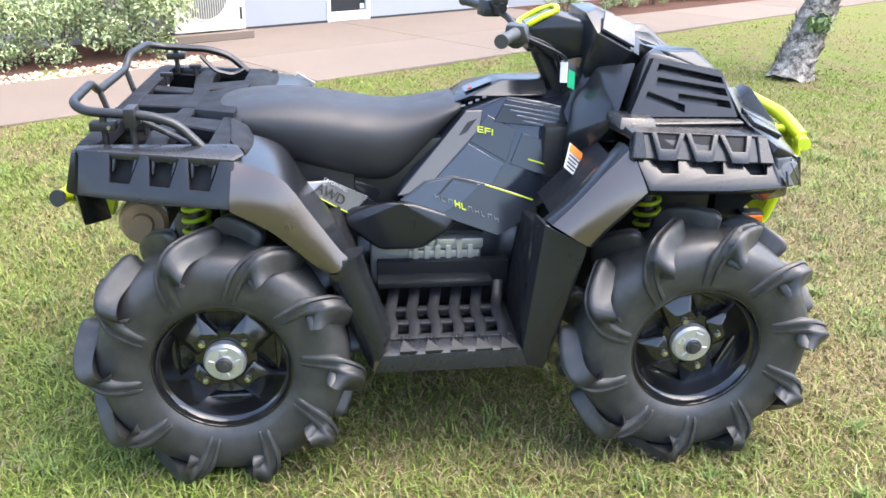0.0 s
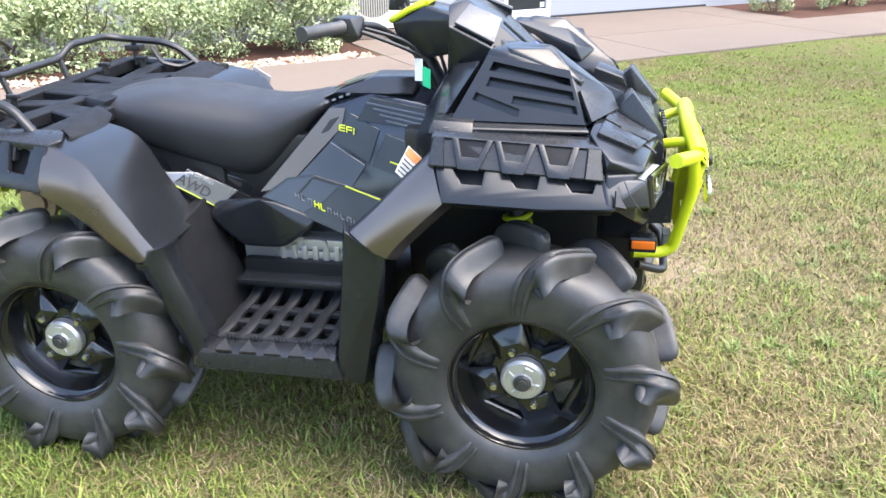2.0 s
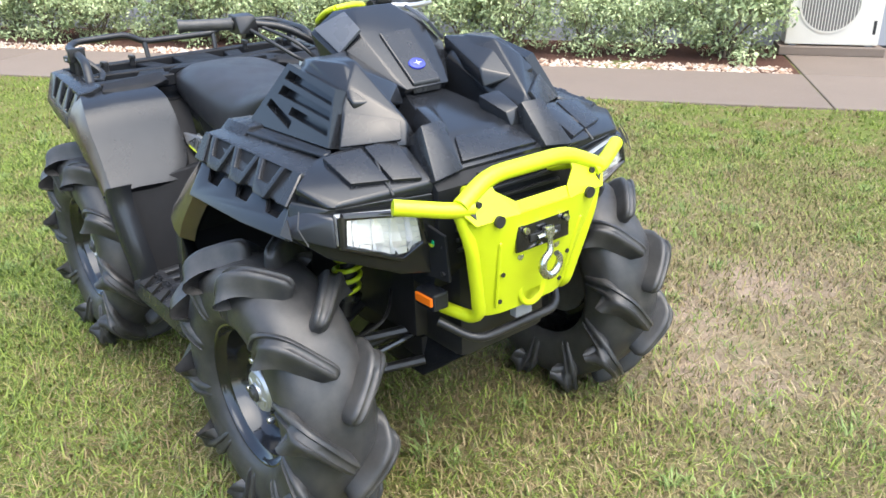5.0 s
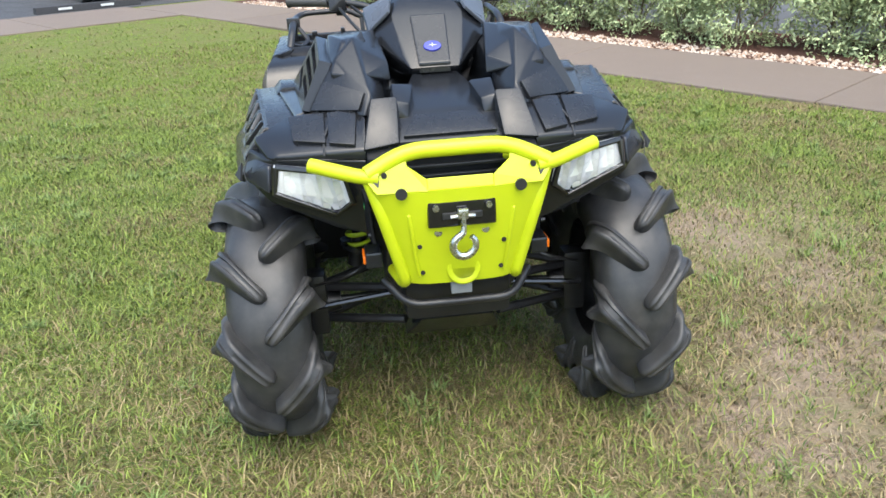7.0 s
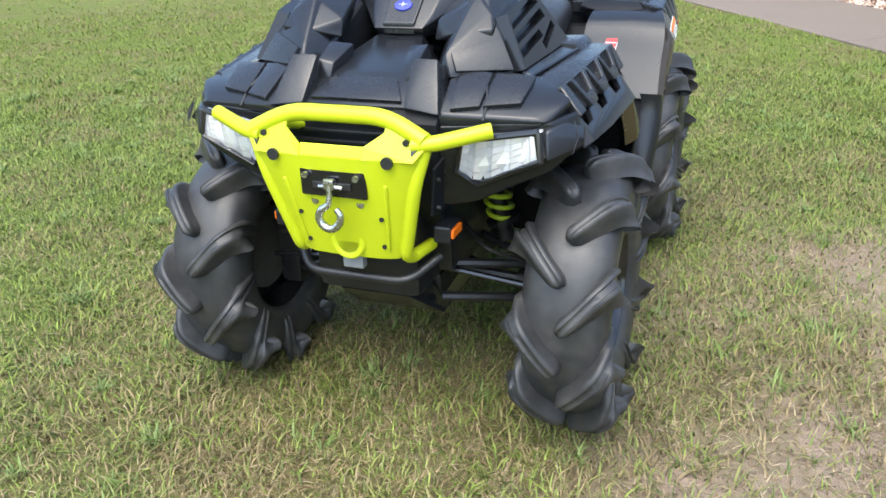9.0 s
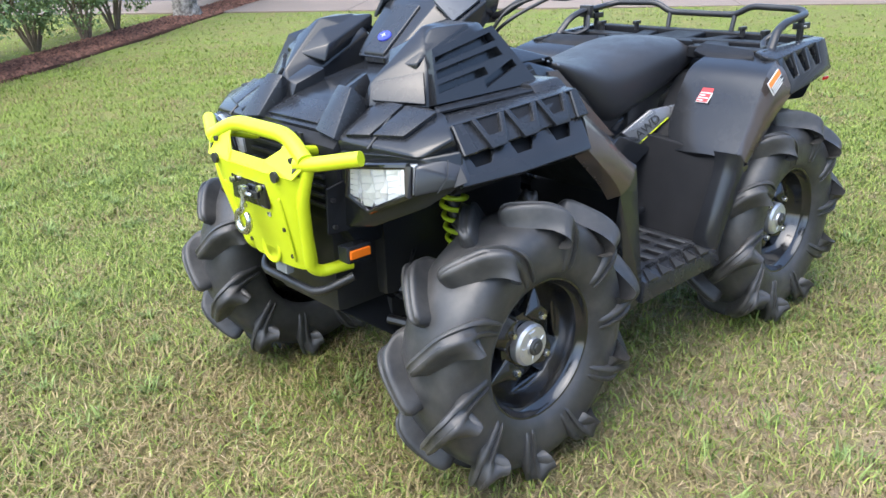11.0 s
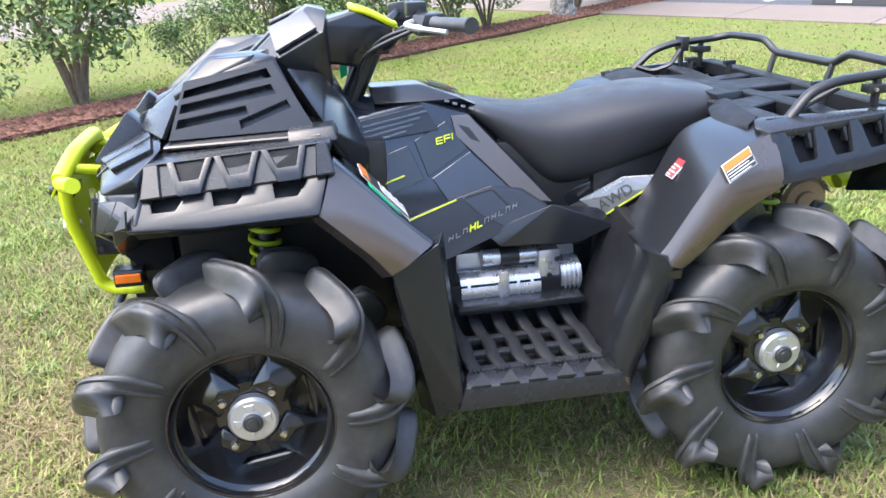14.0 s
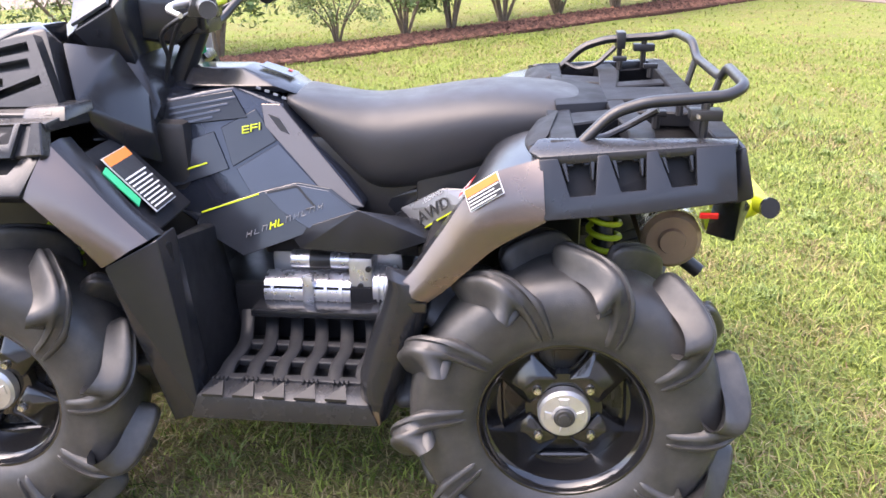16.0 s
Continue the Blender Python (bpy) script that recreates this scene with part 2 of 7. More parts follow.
WALL = s.m
TRIM = simple("white_door_frame", (0.75, 0.75, 0.74), 0.45, var=0.05, scale=3, grain=80, bump=0.05)
CASE = simple("cream_metal_casing", (0.66, 0.63, 0.55), 0.45, var=0.07, scale=3, grain=150, bump=0.06)
GRILLE_DARK = simple("dark_grille_recess", (0.16, 0.15, 0.135), 0.6, var=0.2, bump=0.0)
DARKPIPE = simple("black_pipe_lagging", (0.03, 0.03, 0.032), 0.7, var=0.2, scale=20, grain=200, bump=0.3)
GREYBOX = simple("grey_steel_cabinet", (0.26, 0.27, 0.28), 0.5, metal=0.2, var=0.1, scale=4, grain=150, bump=0.05)
s = Mat("bark_mulch", rough=0.95, spec=0.2)
s.color(s.mix(s.noise(35, 5, 0.7, s.place()), (0.055, 0.028, 0.020), (0.165, 0.082, 0.058)))
s.bump(s.noise(50, 5, 0.7, s.place()), 1.0, 0.03)
MULCH = s.m
s = Mat("mulch_chips", rough=0.9, spec=0.2)
s.color(s.mix(s.n("ShaderNodeNewGeometry").outputs["Random Per Island"], (0.055, 0.028, 0.020), (0.20, 0.10, 0.07)))
CHIPS = s.m
s = Mat("pink_gravel", rough=0.85, spec=0.3)
s.color(s.ramp(s.n("ShaderNodeNewGeometry").outputs["Random Per Island"], (0.0, (0.30, 0.18, 0.11)), (0.5, (0.46, 0.36, 0.28)), (1.0, (0.62, 0.55, 0.47))))
GRAVEL = s.m


def leaf(name, dark, light):
    s = Mat(name, rough=0.5, spec=0.35)
    s.color(s.mix(s.n("ShaderNodeNewGeometry").outputs["Random Per Island"], dark, light))
    return s.m


LEAF_HEDGE = leaf("pale_shrub_leaves", (0.18, 0.245, 0.10), (0.52, 0.58, 0.31))
LEAF_DARK = leaf("dark_shrub_leaves", (0.055, 0.095, 0.028), (0.22, 0.30, 0.10))
LEAF_TREE = leaf("tree_leaves", (0.035, 0.07, 0.02), (0.11, 0.17, 0.05))
s = Mat("twig_bark", rough=0.9, spec=0.2)
s.color(s.mix(s.noise(30, 4), (0.10, 0.075, 0.05), (0.24, 0.19, 0.14)))
TWIG = s.m
s = Mat("rough_trunk_bark", rough=0.95, spec=0.2)
s.color(s.mix(s.ramp(s.noise(16, 5, 0.7), (0.38, 0.0), (0.62, 1.0)), (0.10, 0.088, 0.074), (0.46, 0.42, 0.37)))
s.bump(s.noise(22, 5, 0.7), 1.0, 0.03)
BARK = s.m
FLOWER = simple("red_petals", (0.55, 0.03, 0.04), 0.5, var=0.3, bump=0.0)
CARPAINT = simple("dark_car_paint", (0.02, 0.021, 0.024), 0.18, var=0.1, scale=3, bump=0.0, coat=0.8)

# ---- mesh helpers ----


def part(name, bm, material, parent=None, label="", smooth=None):
    """One mesh object from a bmesh, under a thing or a part."""
    me = bpy.data.meshes.new(name)
    bm.normal_update()
    bm.to_mesh(me)
    bm.free()
    if smooth:
        me.polygons.foreach_set("use_smooth", [True] * len(me.polygons))
        if smooth < 180:
            me.set_sharp_from_angle(angle=radians(smooth))
    for m in material if isinstance(material, (list, tuple)) else [material]:
        me.materials.append(m)
    ob = new(name, me)
    if parent is not None:
        ob.parent = parent
    if label:
        tagged(ob, label)
    return ob


def share(ob, m, parent=None):
    """Another object on the same mesh, at the pose m."""
    o = new(ob.name.split(".")[0], ob.data)
    o.matrix_basis = m
    if parent is not None:
        o.parent = parent
    for key in ("label", "kind", "category", "group"):
        if key in ob:
            o[key] = ob[key]
    return o


def mesh_of(verts, faces):
    bm = bmesh.new()
    vs = [bm.verts.new(v) for v in verts]
    for f in faces:
        try:
            bm.faces.new([vs[i] for i in f])
        except ValueError:
            pass
    return bm


def soften(bm, width, seg=2):
    """Round the sharp edges."""
    if width <= 0:
        return bm
    bm.normal_update()
    edges = [e for e in bm.edges if len(e.link_faces) == 2 and e.calc_face_angle(0) > radians(12)]
    bmesh.ops.bevel(bm, geom=edges, offset=width, segments=seg, affect="EDGES", profile=0.6, clamp_overlap=True)
    return bm


def hull(points, bevel=0.006, seg=2):
    bm = bmesh.new()
    vs = [bm.verts.new(p) for p in points]
    r = bmesh.ops.convex_hull(bm, input=vs)
    bmesh.ops.delete(bm, geom=[v for v in bm.verts if not v.link_faces], context="VERTS")
    bmesh.ops.dissolve_limit(bm, angle_limit=radians(2), verts=bm.verts, edges=bm.edges)
    bmesh.ops.recalc_face_normals(bm, faces=bm.faces)
    return soften(bm, bevel, seg)


def box(x0, x1, y0, y1, z0, z1, bevel=0.005, seg=2):
    return hull([(x, y, z) for x in (x0, x1) for y in (y0, y1) for z in (z0, z1)], bevel, seg)


def merge(*bms):
    """Join several bmeshes into the first."""
    out = bms[0]
    for b in bms[1:]:
        me = bpy.data.meshes.new("tmp")
        b.to_mesh(me)
        b.free()
        out.from_mesh(me)
        bpy.data.meshes.remove(me)
    return out


def slab(outline, thick, bevel=0.004, seg=2):
    """A plate: an outline of 3D points in order, thickened towards its back."""
    pts = [Vector(p) for p in outline]
    nrm = Vector((0, 0, 0))
    for i in range(len(pts)):
        nrm += pts[i].cross(pts[(i + 1) % len(pts)])
    nrm.normalize()
    k = len(pts)
    verts = pts + [p - nrm * thick for p in pts]
    faces = [list(range(k)), list(range(2 * k - 1, k - 1, -1))]
    faces += [[i, i + k, (i + 1) % k + k, (i + 1) % k] for i in range(k)]
    bm = mesh_of(verts, faces)
    bmesh.ops.recalc_face_normals(bm, faces=bm.faces)
    return soften(bm, bevel, seg)


def smooth_path(pts, n=6):
    """Catmull-Rom points through pts."""
    p = [Vector(a) for a in pts]
    p = [2 * p[0] - p[1]] + p + [2 * p[-1] - p[-2]]
    out = []
    for i in range(1, len(p) - 2):
        for j in range(n):
            t = j / n
            a, b, c, d = p[i - 1], p[i], p[i + 1], p[i + 2]
            out.append(0.5 * (2 * b + (c - a) * t + (2 * a - 5 * b + 4 * c - d) * t * t + (3 * b - a - 3 * c + d) * t ** 3))
    return out + [p[-2]]


def tube(pts, r, sides=10, cap=True, round_=0):
    """A round bar along points; r may be a list."""
    p = [Vector(a) for a in pts]
    if round_:
        q = [p[0]]
        for i in range(1, len(p) - 1):
            a, b = p[i - 1] - p[i], p[i + 1] - p[i]
            k = min(round_, a.length * 0.45, b.length * 0.45)
            s0, s1 = p[i] + a.normalized() * k, p[i] + b.normalized() * k
            q += [s0.lerp(p[i], t).lerp(p[i].lerp(s1, t), t) for t in (0, 0.25, 0.5, 0.75, 1)]
        p = q + [p[-1]]
    rs = r if isinstance(r, (list, tuple)) else [r] * len(p)
    bm = bmesh.new()
    rings = []
    side = None
    for i, c in enumerate(p):
        d = (p[min(i + 1, len(p) - 1)] - p[max(i - 1, 0)]).normalized()
        if side is None:
            side = d.cross(Vector((0, 0, 1)) if abs(d.z) < 0.9 else Vector((1, 0, 0))).normalized()
        side = (side - d * side.dot(d)).normalized()
        up = d.cross(side)
        rings.append([bm.verts.new(c + (side * math.cos(a) + up * math.sin(a)) * rs[i]) for a in [2 * math.pi * k / sides for k in range(sides)]])
    for a, b in zip(rings, rings[1:]):
        for k in range(sides):
            bm.faces.new((a[k], a[(k + 1) % sides], b[(k + 1) % sides], b[k]))
    if cap:
        bm.faces.new(rings[0][::-1])
        bm.faces.new(rings[-1])
    bmesh.ops.recalc_face_normals(bm, faces=bm.faces)
    return bm


def lathe(profile, steps=48, axis="y", closed=False):
    """Turn (radius, along) pairs about an axis."""
    bm = bmesh.new()
    rings = []
    for r, w in profile:
        ring = []
        for k in range(steps):
            a = 2 * math.pi * k / steps
            c, s_ = r * math.cos(a), r * math.sin(a)
            ring.append(bm.verts.new((c, w, s_) if axis == "y" else (c, s_, w) if axis == "z" else (w, c, s_)))
        rings.append(ring)
    pairs = list(zip(rings, rings[1:] + ([rings[0]] if closed else [])))
    if not closed:
        pairs = pairs[:len(rings) - 1]
    for a, b in pairs:
        for k in range(steps):
            bm.faces.new((a[k], a[(k + 1) % steps], b[(k + 1) % steps], b[k]))
    if not closed:
        for ring in (rings[0], rings[-1]):
            if (ring[0].co - ring[steps // 2].co).length > 1e-4:
                bm.faces.new(ring)
    bmesh.ops.remove_doubles(bm, verts=bm.verts, dist=1e-5)
    bmesh.ops.recalc_face_normals(bm, faces=bm.faces)
    return bm


def moved(bm, m):
    bmesh.ops.transform(bm, matrix=m, verts=bm.verts)
    return bm


def mirror_y(bm):
    bmesh.ops.scale(bm, vec=(1, -1, 1), verts=bm.verts)
    bmesh.ops.reverse_faces(bm, faces=bm.faces)
    return bm


def skin(rings, cap=True, closed=True):
    """A surface over rings of equal length."""
    bm = bmesh.new()
    R = [[bm.verts.new(p) for p in ring] for ring in rings]
    n = len(R[0])
    for a, b in zip(R, R[1:]):
        for k in range(n if closed else n - 1):
            bm.faces.new((a[k], a[(k + 1) % n], b[(k + 1) % n], b[k]))
    if cap and closed:
        bm.faces.new(R[0][::-1])
        bm.faces.new(R[-1])
    bmesh.ops.recalc_face_normals(bm, faces=bm.faces)
    return bm


def thing(name, label, category, group="", m=None):
    ob = new(name)
    ob.empty_display_size = 0.1
    if m is not None:
        ob.matrix_basis = m
    return tagged(ob, label, category, group)


def cloud(name, verts, faces, material):
    """A large mesh from numpy arrays of vertices and equal-sided faces."""
    verts, faces = np.asarray(verts, np.float32), np.asarray(faces, np.int32)
    me = bpy.data.meshes.new(name)
    me.vertices.add(len(verts))
    me.vertices.foreach_set("co", verts.ravel())
    k = faces.shape[1]
    me.loops.add(faces.size)
    me.loops.foreach_set("vertex_index", faces.ravel())
    me.polygons.add(len(faces))
    me.polygons.foreach_set("loop_start", np.arange(0, faces.size, k, dtype=np.int32))
    me.update(calc_edges=True)
    me.materials.append(material)
    return new(name, me)

# ---- the yard: a building line at 39 degrees to the vehicle ----
UA = radians(38.6)
UX, UY = math.cos(UA), math.sin(UA)


def yard(u, v, z=0.0):
    """From metres along the building (u) and towards it (v) to the world."""
    return (u * UX - v * UY, u * UY + v * UX, z)


YARD = Matrix.Rotation(UA, 4, "Z")
RIDE = pose(0, 0, -0.022, 1.52, -0.87, 0)      # the vehicle leans with the ground it stands on


def height(x, y):
    """Height of the lawn: level, with a shallow cant where the vehicle stands."""
    w = np.exp(-((x / 1.7) ** 2 + (y / 1.3) ** 2) ** 2)
    roll = 0.012 * np.sin(x * 0.9 + 0.4) * np.cos(y * 0.7 - 0.3) + 0.006 * np.sin(x * 2.3 + y * 1.7)
    return w * (0.0152 * x + 0.0265 * y - 0.040) + (1 - w) * roll


def axis_steps(near, far, fine):
    a = list(np.arange(-near, near + 1e-6, fine))
    k = near
    while k < far:
        k *= 1.22
        a = [-k] + a + [k]
    return np.array(a)


ax = axis_steps(9.0, 900.0, 0.15)
gx, gy = np.meshgrid(ax, ax, indexing="ij")
gz = np.where((abs(gx) < 9.1) & (abs(gy) < 9.1), height(gx, gy), 0.0)
n = len(ax)
idx = np.arange(n * n).reshape(n, n)
quads = np.stack([idx[:-1, :-1], idx[1:, :-1], idx[1:, 1:], idx[:-1, 1:]], -1).reshape(-1, 4)
ground = cloud("ground", np.stack([gx, gy, gz], -1).reshape(-1, 3), quads, TURF)
tagged(ground, "patchy green and straw-coloured lawn", "lawn", kind="structure")

# concrete walk and apron, slab by slab
pavement = new("pavement")
tagged(pavement, "pale worn concrete walk and apron beside the building", "pavement", kind="structure")


def paving(u0, u1, v0, v1, z=0.022, gap=0.006):
    bm = hull([(u, v, w) for u in (u0 + gap, u1 - gap) for v in (v0 + gap, v1 - gap) for w in (-0.1, z)], 0.006, 1)
    ob = part("slab", bm, CONCRETE, pavement)
    ob.matrix_basis = YARD
    return ob


WALK0, WALK1, FACE = 4.36, 5.80, 7.62
BAY = 2.73
for k in range(-4, 8):
    paving(-0.15 + BAY * k, -0.15 + BAY * (k + 1), WALK0 - 0.02, WALK1)
for k in range(1, 3):
    paving(-0.15 + BAY * k, -0.15 + BAY * (k + 1), WALK1, FACE)
paving(-0.15 + BAY * 3, 8.8, WALK1, FACE)
CROSS = -9.6
for k in range(8):
    paving(CROSS - 1.8, CROSS, WALK0 - 0.02 - 1.9 * (k + 1), WALK0 - 0.02 - 1.9 * k)

# bed of shrubs along the wall, with gravel
bm = box(-10.6, 2.57, WALK1 + 0.01, FACE, -0.1, 0.012, 0.004, 1)
ob = part("shrub_bed", bm, MULCH)
ob.matrix_basis = YARD
tagged(ob, "mulched bed with pinkish gravel against the wall", "bed", kind="structure")
bm = box(8.81, 20.3, WALK1 + 0.01, FACE, -0.1, 0.012, 0.004, 1)
ob = part("shrub_bed", bm, MULCH)
ob.matrix_basis = YARD
tagged(ob, "mulched flower bed against the wall", "bed", kind="structure")
# red mulch strip across the lawn
bm = box(-16.0, 3.0, -5.95, -5.2, -0.1, 0.02, 0.01, 1)
ob = part("mulch_strip", bm, MULCH)
ob.matrix_basis = YARD
tagged(ob, "strip of red-brown bark mulch in the lawn", "bed", kind="structure")
# car park behind the cross walk
bm = box(-60, CROSS - 1.81, -30, 14.0, -0.1, 0.006, 0.0, 1)
ob = part("road", bm, ASPHALT)
ob.matrix_basis = YARD
tagged(ob, "dark asphalt car park beyond the walk", "road", kind="structure")

# the building
wall = new("wall_north")
tagged(wall, "grey-blue rendered building wall", "wall", kind="structure")
DOOR0, DOOR1 = 5.14, 5.90
for u0, u1, z0, z1 in ((-10.3, DOOR0, 0, 3.2), (DOOR1, 26, 0, 3.2), (DOOR0, DOOR1, 2.12, 3.2)):
    ob = part("wall_panel", box(u0, u1, FACE, FACE + 0.2, z0 - 0.1 if z0 == 0 else z0, z1, 0.0), WALL, wall)
    ob.matrix_basis = YARD

# ---- the quad bike; x forward, y to its left, z up ----
quad = thing("quad_bike", "black mud quad bike with lime green bumpers parked on lawn", "quad bike", m=RIDE)
SIDES = (1, -1)


FIT = {"flare": False, "shift": None}      # how the body part now built is set: fenders flared outwards, or an assembly moved


def flare(bm):
    """Spread the bodywork's outer skins sideways: most at fender height, none inboard; and draw the tail in a little."""
    for v in bm.verts:
        x, y, z = v.co
        out = min(1.0, max(0.0, (abs(y) - 0.22) / 0.26))
        out = out * out * (3 - 2 * out)
        most = 0.066 if x < 0 else 0.054
        high = min(1.0, max(0.0, (z - 0.40) / 0.45))
        near = min(1.0, max(0.0, (1.05 - x) / 0.12))
        v.co.y += math.copysign(out * most * high * near, y)
        if x < -0.673:
            v.co.x = -0.673 + (x + 0.673) * 0.90


def Q(name, bm, mat, label="", smooth=None, parent=None):
    if FIT["flare"]:
        flare(bm)
    if FIT["shift"]:
        bmesh.ops.translate(bm, vec=FIT["shift"], verts=bm.verts)
    return part(name, bm, mat, parent or quad, label, smooth)


def sd(sg, pts):
    return [(x, y * sg, z) for x, y, z in pts]


def patch(a, b, c, d):
    """A mapping from (across, down, out) to space over four corners: top start, top end, bottom end, bottom start."""
    a, b, c, d = map(Vector, (a, b, c, d))
    nrm = (b - a).cross(d - a).normalized()
    mid = (a + b + c + d) / 4
    if nrm.dot(mid - Vector((mid.x, 0, 0.4))) < 0:
        nrm = -nrm

    def at(f, k, h=0.0):
        return a.lerp(b, f).lerp(d.lerp(c, f), k) + nrm * h
    return at


def plate(at, outline, h0, h1, bevel=0.003, seg=1):
    """An outline in a patch's (across, down), standing between two heights."""
    k = len(outline)
    verts = [at(f, g_, h1) for f, g_ in outline] + [at(f, g_, h0) for f, g_ in outline]
    faces = [list(range(k)), list(range(2 * k - 1, k - 1, -1))] + [[i, i + k, (i + 1) % k + k, (i + 1) % k] for i in range(k)]
    bm = mesh_of(verts, faces)
    bmesh.ops.recalc_face_normals(bm, faces=bm.faces)
    return soften(bm, bevel, seg)


# -- wheels --
SLIM = 0.88                # width of the tyre against its first drawing
TYRE = [(r, w * SLIM) for r, w in ((0.188, 0.088), (0.197, 0.106), (0.220, 0.121), (0.248, 0.127), (0.284, 0.128), (0.316, 0.118), (0.338, 0.090), (0.347, 0.046), (0.350, 0.0))]


def lug(phi, side):
    """One paddle: a grooved bar from the rim over the shoulder to the middle of the tread, filleted into the carcass, with a scoop on one flank."""
    # lag behind the root in degrees, radius, offset from the middle, half width, sink below the full height
    path = [(-1.5, 0.206, 0.106, 0.0150, 0.014), (-1.0, 0.226, 0.115, 0.0175, 0.002), (0.2, 0.262, 0.1215, 0.0195, 0.0), (1.8, 0.302, 0.1265, 0.0215, 0.0), (4.4, 0.345, 0.1245, 0.0220, 0.0),
            (7.6, 0.375, 0.1130, 0.0220, 0.0), (12.5, 0.391, 0.0850, 0.0210, 0.0), (19.0, 0.395, 0.0480, 0.0190, 0.0), (25.0, 0.396, 0.0120, 0.0175, 0.001), (27.2, 0.394, 0.0000, 0.0090, 0.016)]
    fine = smooth_path([Vector((da, r * 100, w * 100)) for da, r, w, _, _ in path], 3)
    half = smooth_path([Vector((wd, sink, 0)) for _, _, _, wd, sink in path], 3)
    pts, nrm = [], []
    for da, r, w in fine:
        a, r, w = phi - radians(da), r / 100, w / 100
        pts.append(Vector((r * math.cos(a), w * side, r * math.sin(a))))
        k = min(1.0, max(0.0, (r - 0.27) / 0.115))
        k = k * k * (3 - 2 * k)
        nrm.append((Vector((math.cos(a), 0, math.sin(a))) * k + Vector((0, side, 0)) * (1 - k) * 0.9).normalized())
    rings = []
    for i in range(len(pts)):
        t = (pts[min(i + 1, len(pts) - 1)] - pts[max(i - 1, 0)]).normalized()
        across = t.cross(nrm[i]).normalized()
        r = fine[i].y / 100
        up = min(1.0, max(0.0, (r - 0.27) / 0.09))
        over = min(1.0, max(0.0, (r - 0.375) / 0.02))
        deep, wide = 0.024 + 0.030 * up, 0.35 + 0.65 * up - 0.62 * over
        end = min(i, len(pts) - 1 - i) / 3.0
        g_ = 0.0085 * min(1.0, end) * (1 - 0.6 * over)
        shape = [(-1.0 - 1.55 * wide, -1.05 * deep), (-1.0 - 1.0 * wide, -0.86 * deep), (-1.0 - 0.52 * wide, -0.56 * deep), (-1.0 - 0.17 * wide, -0.22 * deep), (-0.98, -0.0035 - 0.004 * over), (-0.80, -0.001 * over), (-0.47, 0.0), (-0.36, -g_),
                 (0.36, -g_), (0.47, 0.0), (0.80, -0.001 * over), (0.98, -0.0035 - 0.004 * over), (1.0 + 0.10 * wide, -0.30 * deep), (1.0 + 0.28 * wide, -0.68 * deep), (1.0 + 0.62 * wide, -1.05 * deep)]
        rings.append([pts[i] + across * (c * side * half[i].x) + nrm[i] * (h - half[i].y) for c, h in shape])
    return skin(rings)


